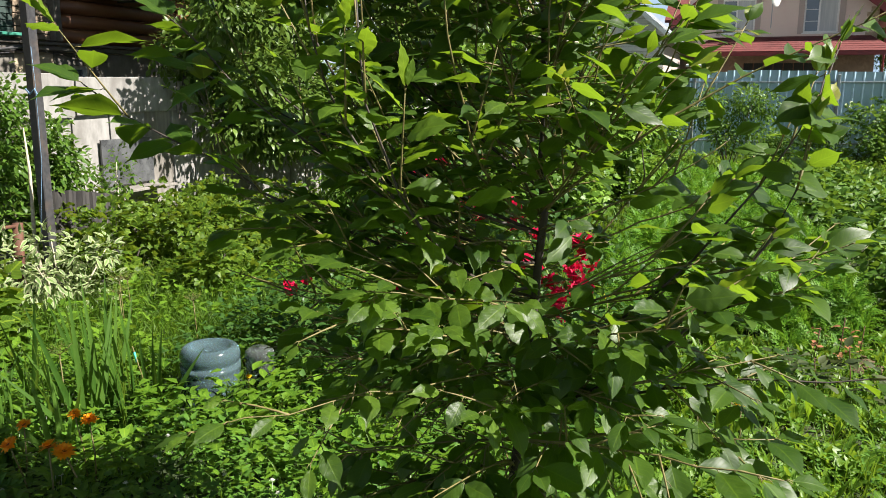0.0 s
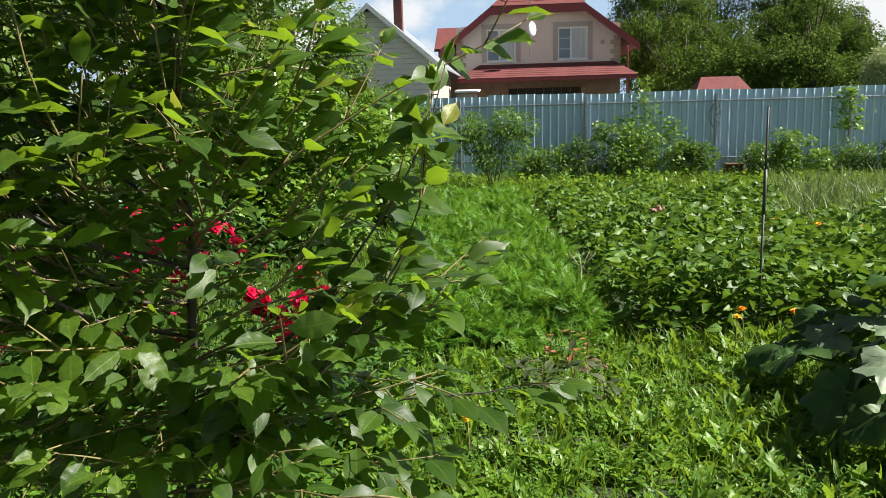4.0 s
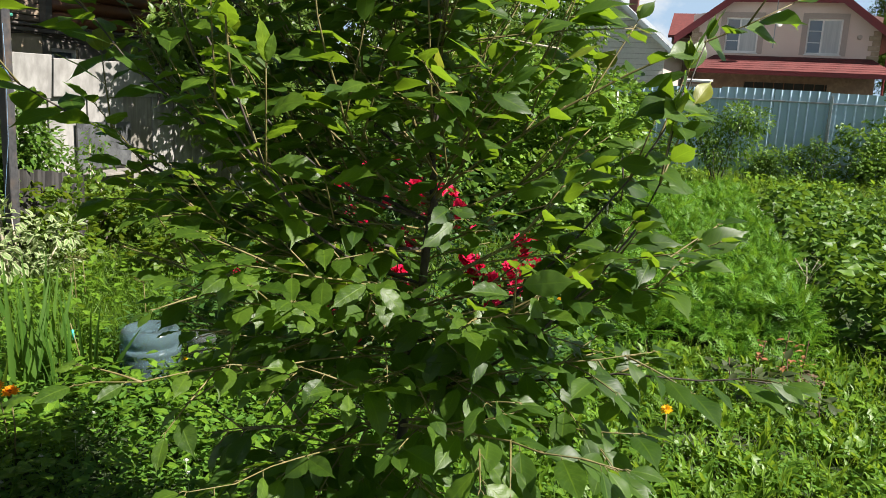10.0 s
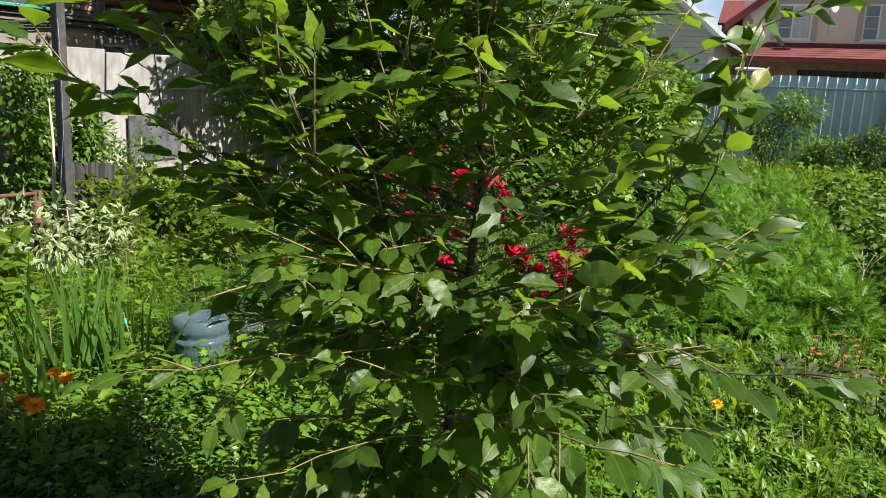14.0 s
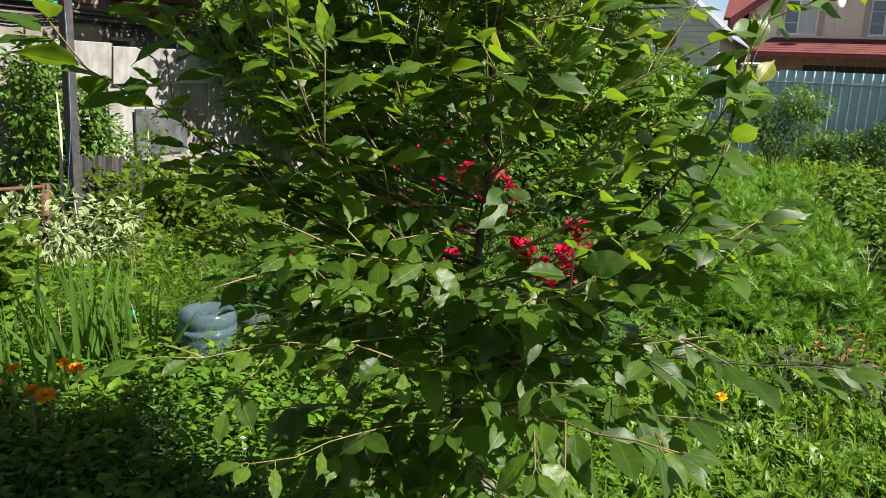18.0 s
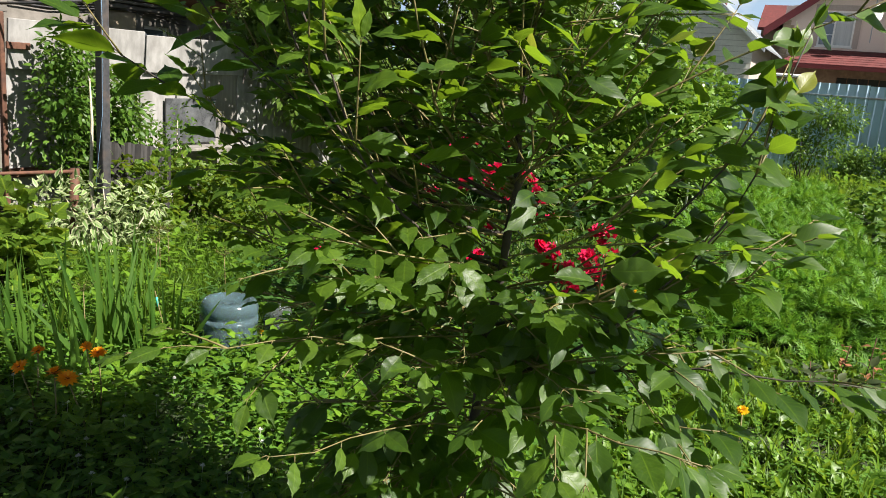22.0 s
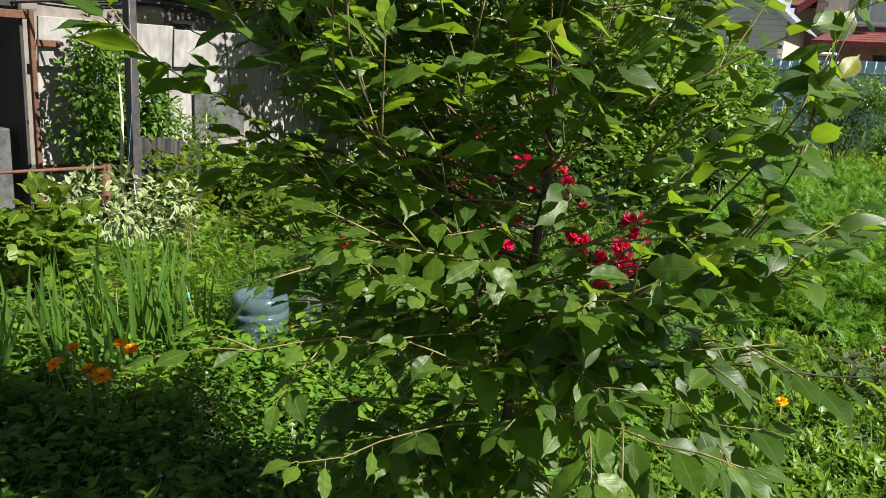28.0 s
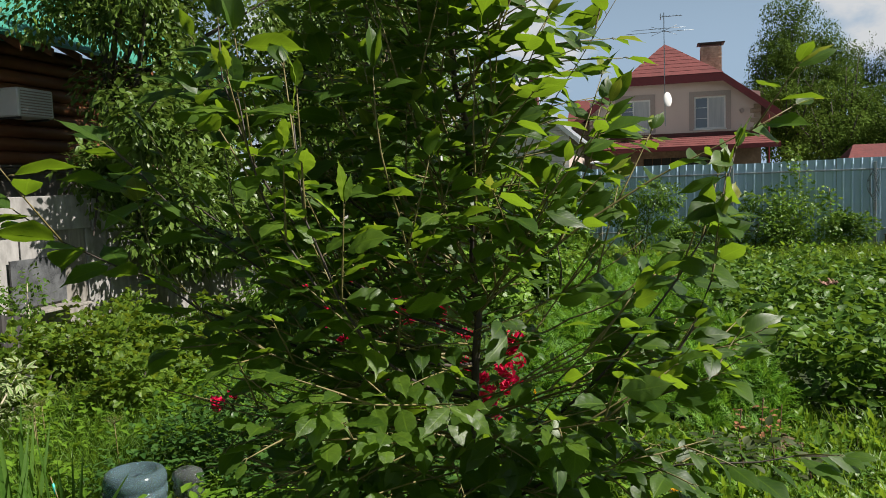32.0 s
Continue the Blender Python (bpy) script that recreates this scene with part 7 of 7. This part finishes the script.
def build_small_things():
    for x, y, h, n in ((-2.78, 2.73, 0.78, 5), (-2.66, 2.88, 0.72, 5), (-2.92, 2.62, 0.70, 4), (-2.60, 3.02, 0.62, 4), (-2.98, 2.88, 0.66, 5), (-2.72, 2.50, 0.56, 4),
                       (-3.10, 2.24, 0.62, 5), (-2.98, 2.02, 0.60, 5), (-3.25, 2.55, 0.6, 4), (-2.84, 2.30, 0.66, 5), (-2.55, 2.72, 0.6, 4), (-2.70, 2.64, 0.80, 5), (-2.86, 2.92, 0.80, 5), (-2.62, 2.40, 0.55, 4), (-3.02, 2.42, 0.66, 5), (-3.15, 2.70, 0.70, 5), (-2.80, 3.0, 0.74, 5)):
        sword_plant(x, y, h, n)

    # upturned water bottle used as a cloche, and a clear one beside it
    prof = [(0.0, 0.262), (0.03, 0.268), (0.055, 0.262), (0.075, 0.266), (0.086, 0.276), (0.096, 0.288), (0.106, 0.295), (0.116, 0.294), (0.126, 0.285), (0.134, 0.268), (0.138, 0.245), (0.136, 0.222), (0.130, 0.205), (0.131, 0.196),
            (0.137, 0.200), (0.138, 0.165), (0.133, 0.150), (0.137, 0.135), (0.138, 0.09), (0.134, 0.075), (0.138, 0.06), (0.138, 0.0)]

    def turned(name, label, at, profile, material, squash=1.0, tilt=0, wide=1.0):
        n, v, f = 40, [], []
        for r, z in profile:
            v += [(r * math.cos(2 * math.pi * k / n), r * math.sin(2 * math.pi * k / n) * squash, z) for k in range(n)]
        for i in range(len(profile) - 1):
            for k in range(n):
                q = (k + 1) % n
                f.append((i * n + k, (i + 1) * n + k, (i + 1) * n + q, i * n + q))
        me = mesh_of(name, v, f, material)
        ob = new(name, me)
        ob.matrix_basis = pose(*at, tilt, 0, 20) @ Matrix.Diagonal((wide, wide, 1, 1))
        mod = ob.modifiers.new("wall", "SOLIDIFY")
        mod.thickness = 0.002
        return tagged(ob, label, "bottle")

    turned("water_bottle", "upturned pale blue plastic water bottle as cloche", (-2.49, 3.32, 0.0), prof, M_BOTTLE, wide=1.18)
    turned("plastic_bottle", "crumpled clear plastic bottle upside down", (-2.30, 3.52, 0.02),
           [(0.0, 0.235), (0.05, 0.232), (0.078, 0.215), (0.085, 0.19), (0.076, 0.165), (0.084, 0.14), (0.077, 0.11), (0.085, 0.08), (0.083, 0.0)], M_CLEAR, 0.85, 6)

    c = thing("garden_cane", "thin cane with a teal tie", "cane", (-2.70, 3.02, 0))
    pipe("cane", [(-2.66, 3.04, -0.02), (-2.70, 3.02, 0.2), (-2.73, 3.0, 0.36)], 0.003, M_TWIG, c)
    pipe("tie", [(-2.718, 3.012, 0.27), (-2.722, 3.008, 0.30), (-2.725, 3.006, 0.325)], 0.006, M_TEAL, c, "teal plastic tie")

    st = thing("stake", "tall thin dark stake in the bean bed", "stake", (2.234, 5.95, 0))
    pipe("lower_shaft", [(2.225, 5.95, -0.05), (2.23, 5.95, 0.5), (2.232, 5.95, 0.92)], 0.009, M_POST, st)
    pipe("sleeve", [(2.232, 5.95, 0.90), (2.234, 5.95, 1.05), (2.234, 5.95, 1.22)], 0.013, M_POST, st)
    pipe("upper_shaft", [(2.234, 5.95, 1.2), (2.235, 5.95, 1.4), (2.236, 5.95, 1.66)], 0.0075, M_POST, st)

    th = thing("dry_umbel", "pale dry branching stem beside the beans", "stalk", (0.97, 6.45, 0))
    pipe("stem", [(0.95, 6.4, -0.02), (0.96, 6.42, 0.25), (0.97, 6.43, 0.42)], 0.0035, M_DRY, th)
    for k in range(7):
        a = k * 0.9
        pipe("ray", [(0.97, 6.43, 0.36 + 0.01 * k), (0.97 + 0.05 * math.cos(a), 6.43 + 0.05 * math.sin(a), 0.47), (0.97 + 0.11 * math.cos(a), 6.43 + 0.11 * math.sin(a), 0.54)], 0.0016, M_DRY, th, sides=4)

    for x, y, z in ((-3.66, 3.93, 0.46), (-2.80, 2.60, 0.48), (-3.03, 3.88, 0.40), (-3.5, 3.75, 0.43), (-3.75, 4.1, 0.42)):
        d = thing("dill_umbel", "yellowish flat dill flower head on a thin stem", "dill", (x, y, 0), "dill in flower")
        pipe("stem", [(x + 0.02, y, -0.02), (x + 0.01, y, z * 0.5), (x, y, z - 0.05)], 0.003, M_TWIG, d, sides=5)
        rays, pos = [], []
        for k in range(16):
            a, r = k * 2.4, 0.075 * math.sqrt((k + 0.5) / 16)
            tip = (x + r * math.cos(a), y + r * math.sin(a), z - 0.10 * r)
            rays.append(tube([(x, y, z - 0.05), tip], 0.0009, 4))
            pos += [tip] * 7
        v, t = joined(rays)
        part("spray", mesh_of("spray", v, t, M_TWIG), None, d)
        pos = np.array(pos) + rng.normal(size=(len(pos), 3)) * 0.008
        v, t, u = rosette(pos, np.full(len(pos), 0.014), T_SIMPLE, 0, 1)
        tagged(part("blossom", mesh_of("blossom", v, t, M_BERRY, u), None, d), kind="stuff")

    # squash plant with broad silver-green leaves
    cx, cy = 2.98, 4.12
    sq = thing("squash_plant", "squash plant with broad lobed silver-green leaves", "squash", (cx, cy, 0))
    shapes = [squash_blade(0), squash_blade(1), squash_blade(2)]
    meshes = [mesh_of("squash_leaf", a, b, M_SQUASH, c) for a, b, c in shapes]
    silver = [mesh_of("squash_leaf", a, b, M_SILVERLIT, c) for a, b, c in shapes]
    for k in range(84):
        a = k * 2.4
        inner = k % 3 == 0
        q = math.sqrt((k + 0.5) / 84)
        r = q * (0.85 if inner else 1.05)
        x, y = cx + r * math.cos(a), cy + r * 1.15 * math.sin(a)
        z = 0.28 + 0.12 * math.sin(k) if inner else 0.66 - 0.36 * q * q + 0.07 * math.sin(k * 5.1)
        s = (0.28 if inner else 0.33) + 0.12 * ((k * 7) % 5) / 5
        yaw = math.degrees(a) + 25 * math.sin(k)
        # some top leaves take the paler copy, sunlight partly put into its colour
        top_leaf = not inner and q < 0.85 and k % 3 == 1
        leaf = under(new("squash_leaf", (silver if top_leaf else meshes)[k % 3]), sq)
        leaf.matrix_basis = pose(x, y, z, 26 * math.sin(k * 2), 4 + 46 * q ** 4 + 20 * math.sin(k * 3), yaw) @ Matrix.Scale(s, 4)
        pipe("stalk", [(cx + 0.5 * r * math.cos(a), cy + 0.5 * r * math.sin(a), 0), (cx + 0.7 * r * math.cos(a), cy + 0.65 * r * math.sin(a), z * 0.6), (x + 0.2 * s * math.cos(math.radians(yaw)), y + 0.2 * s * math.sin(math.radians(yaw)), z - 0.05)], [0.010, 0.008, 0.006], M_STALK, sq, sides=5)

    for k, (x, y, h) in enumerate(((0.62, 4.42, 0.22), (0.80, 4.55, 0.26), (0.50, 4.70, 0.18), (0.95, 4.30, 0.20))):
        w = thing("dock_plant", "dull dark-leaved weed beside the bare soil", "weed", (x, y, 0), "dark weeds by the soil")
        c = np.array([[x, y, 0.02]]).repeat(26, 0) + rng.normal(size=(26, 3)) * [0.06, 0.06, 0.0]
        c[:, 2] += h * rng.random(26)
        v, t, u = rosette(c, 0.06 + 0.05 * rng.random(26), T_OVATE, -0.2, 0.9)
        tagged(part("foliage", mesh_of("foliage", v, t, M_DULL, u), None, w), kind="stuff")
        pipe("stem", [(x, y, -0.02), (x + 0.01, y, h * 0.5), (x - 0.01, y, h + 0.04)], 0.003, M_RUST, w, sides=5)
    for k, (x, y, h) in enumerate(((0.78, 5.02, 0.34), (0.90, 5.10, 0.28), (0.66, 5.12, 0.24))):
        w = thing("dry_stalk", "reddish-brown drying stalk in the bare soil", "stalk", (x, y, 0), "dry stalks in the soil")
        pipe("stem", [(x, y, 0.0), (x + 0.02, y, h * 0.5), (x + 0.03, y, h)], 0.003, M_RUST, w, sides=5)
        c = np.array([[x + 0.02, y, 0.1]]).repeat(12, 0) + rng.normal(size=(12, 3)) * [0.03, 0.03, 0.0]
        c[:, 2] += (h - 0.1) * rng.random(12)
        v, t, u = rosette(c, 0.035 + 0.03 * rng.random(12), T_OVATE, -0.6, 0.5)
        tagged(part("foliage", mesh_of("foliage", v, t, M_WILT, u), None, w), kind="stuff")

    bm = bmesh.new()
    bmesh.ops.create_grid(bm, x_segments=10, y_segments=8, size=0.5)
    for v in bm.verts:
        v.co = Vector((v.co.x * 0.24, v.co.y * 0.22, 0.05 * noise.noise(v.co * 6)))
    bmesh.ops.solidify(bm, geom=bm.faces, thickness=0.008)
    bmesh.ops.transform(bm, matrix=pose(2.11, 9.9, 0.47, 10, 5, 20), verts=bm.verts)
    cl = new("cloth", bpy.data.meshes.new("cloth"))
    bm.to_mesh(cl.data), bm.free()
    cl.data.materials.append(M_CLOTH)
    tagged(cl, "faded reddish cloth lying on the beans", "cloth")

    bx = thing("rusty_drum", "rusty metal box standing at the fence", "box", (5.35, 19.4, 0))
    part("box", box(5.15, 5.55, 19.25, 19.6, 0, 0.32, 0.02), M_RUST, bx)
    part("lid", box(5.13, 5.57, 19.23, 19.62, 0.32, 0.34, 0.01), M_RUST, bx)
    hoops = thing("wire_hoops", "thin dark wire hoops beside the fence", "hoop", (9.2, 19.3, 0))
    for k in range(3):
        a = np.linspace(0, math.pi, 12)
        x = 8.9 + 0.22 * k
        pipe("hoop", np.stack([x + 0.34 * np.cos(a), np.full(12, 19.2 + 0.15 * k), 0.35 + 0.75 * np.sin(a)], 1), 0.010, M_POST, hoops, sides=5)
    cb = thing("cable_coil", "coil of dark cable hung on a fence post", "cable", (5.0, 19.76, 1.3))
    for k in range(4):
        a = np.linspace(0, 2 * math.pi, 18)
        pipe("loop", np.stack([4.92 + 0.10 * np.cos(a) + 0.02 * k, np.full(18, 19.755 - 0.012 * k), 1.45 + (0.22 + 0.05 * k) * np.sin(a)], 1), 0.0045, M_POST, cb, sides=5)


build_flowers()
build_rose()
build_small_things()
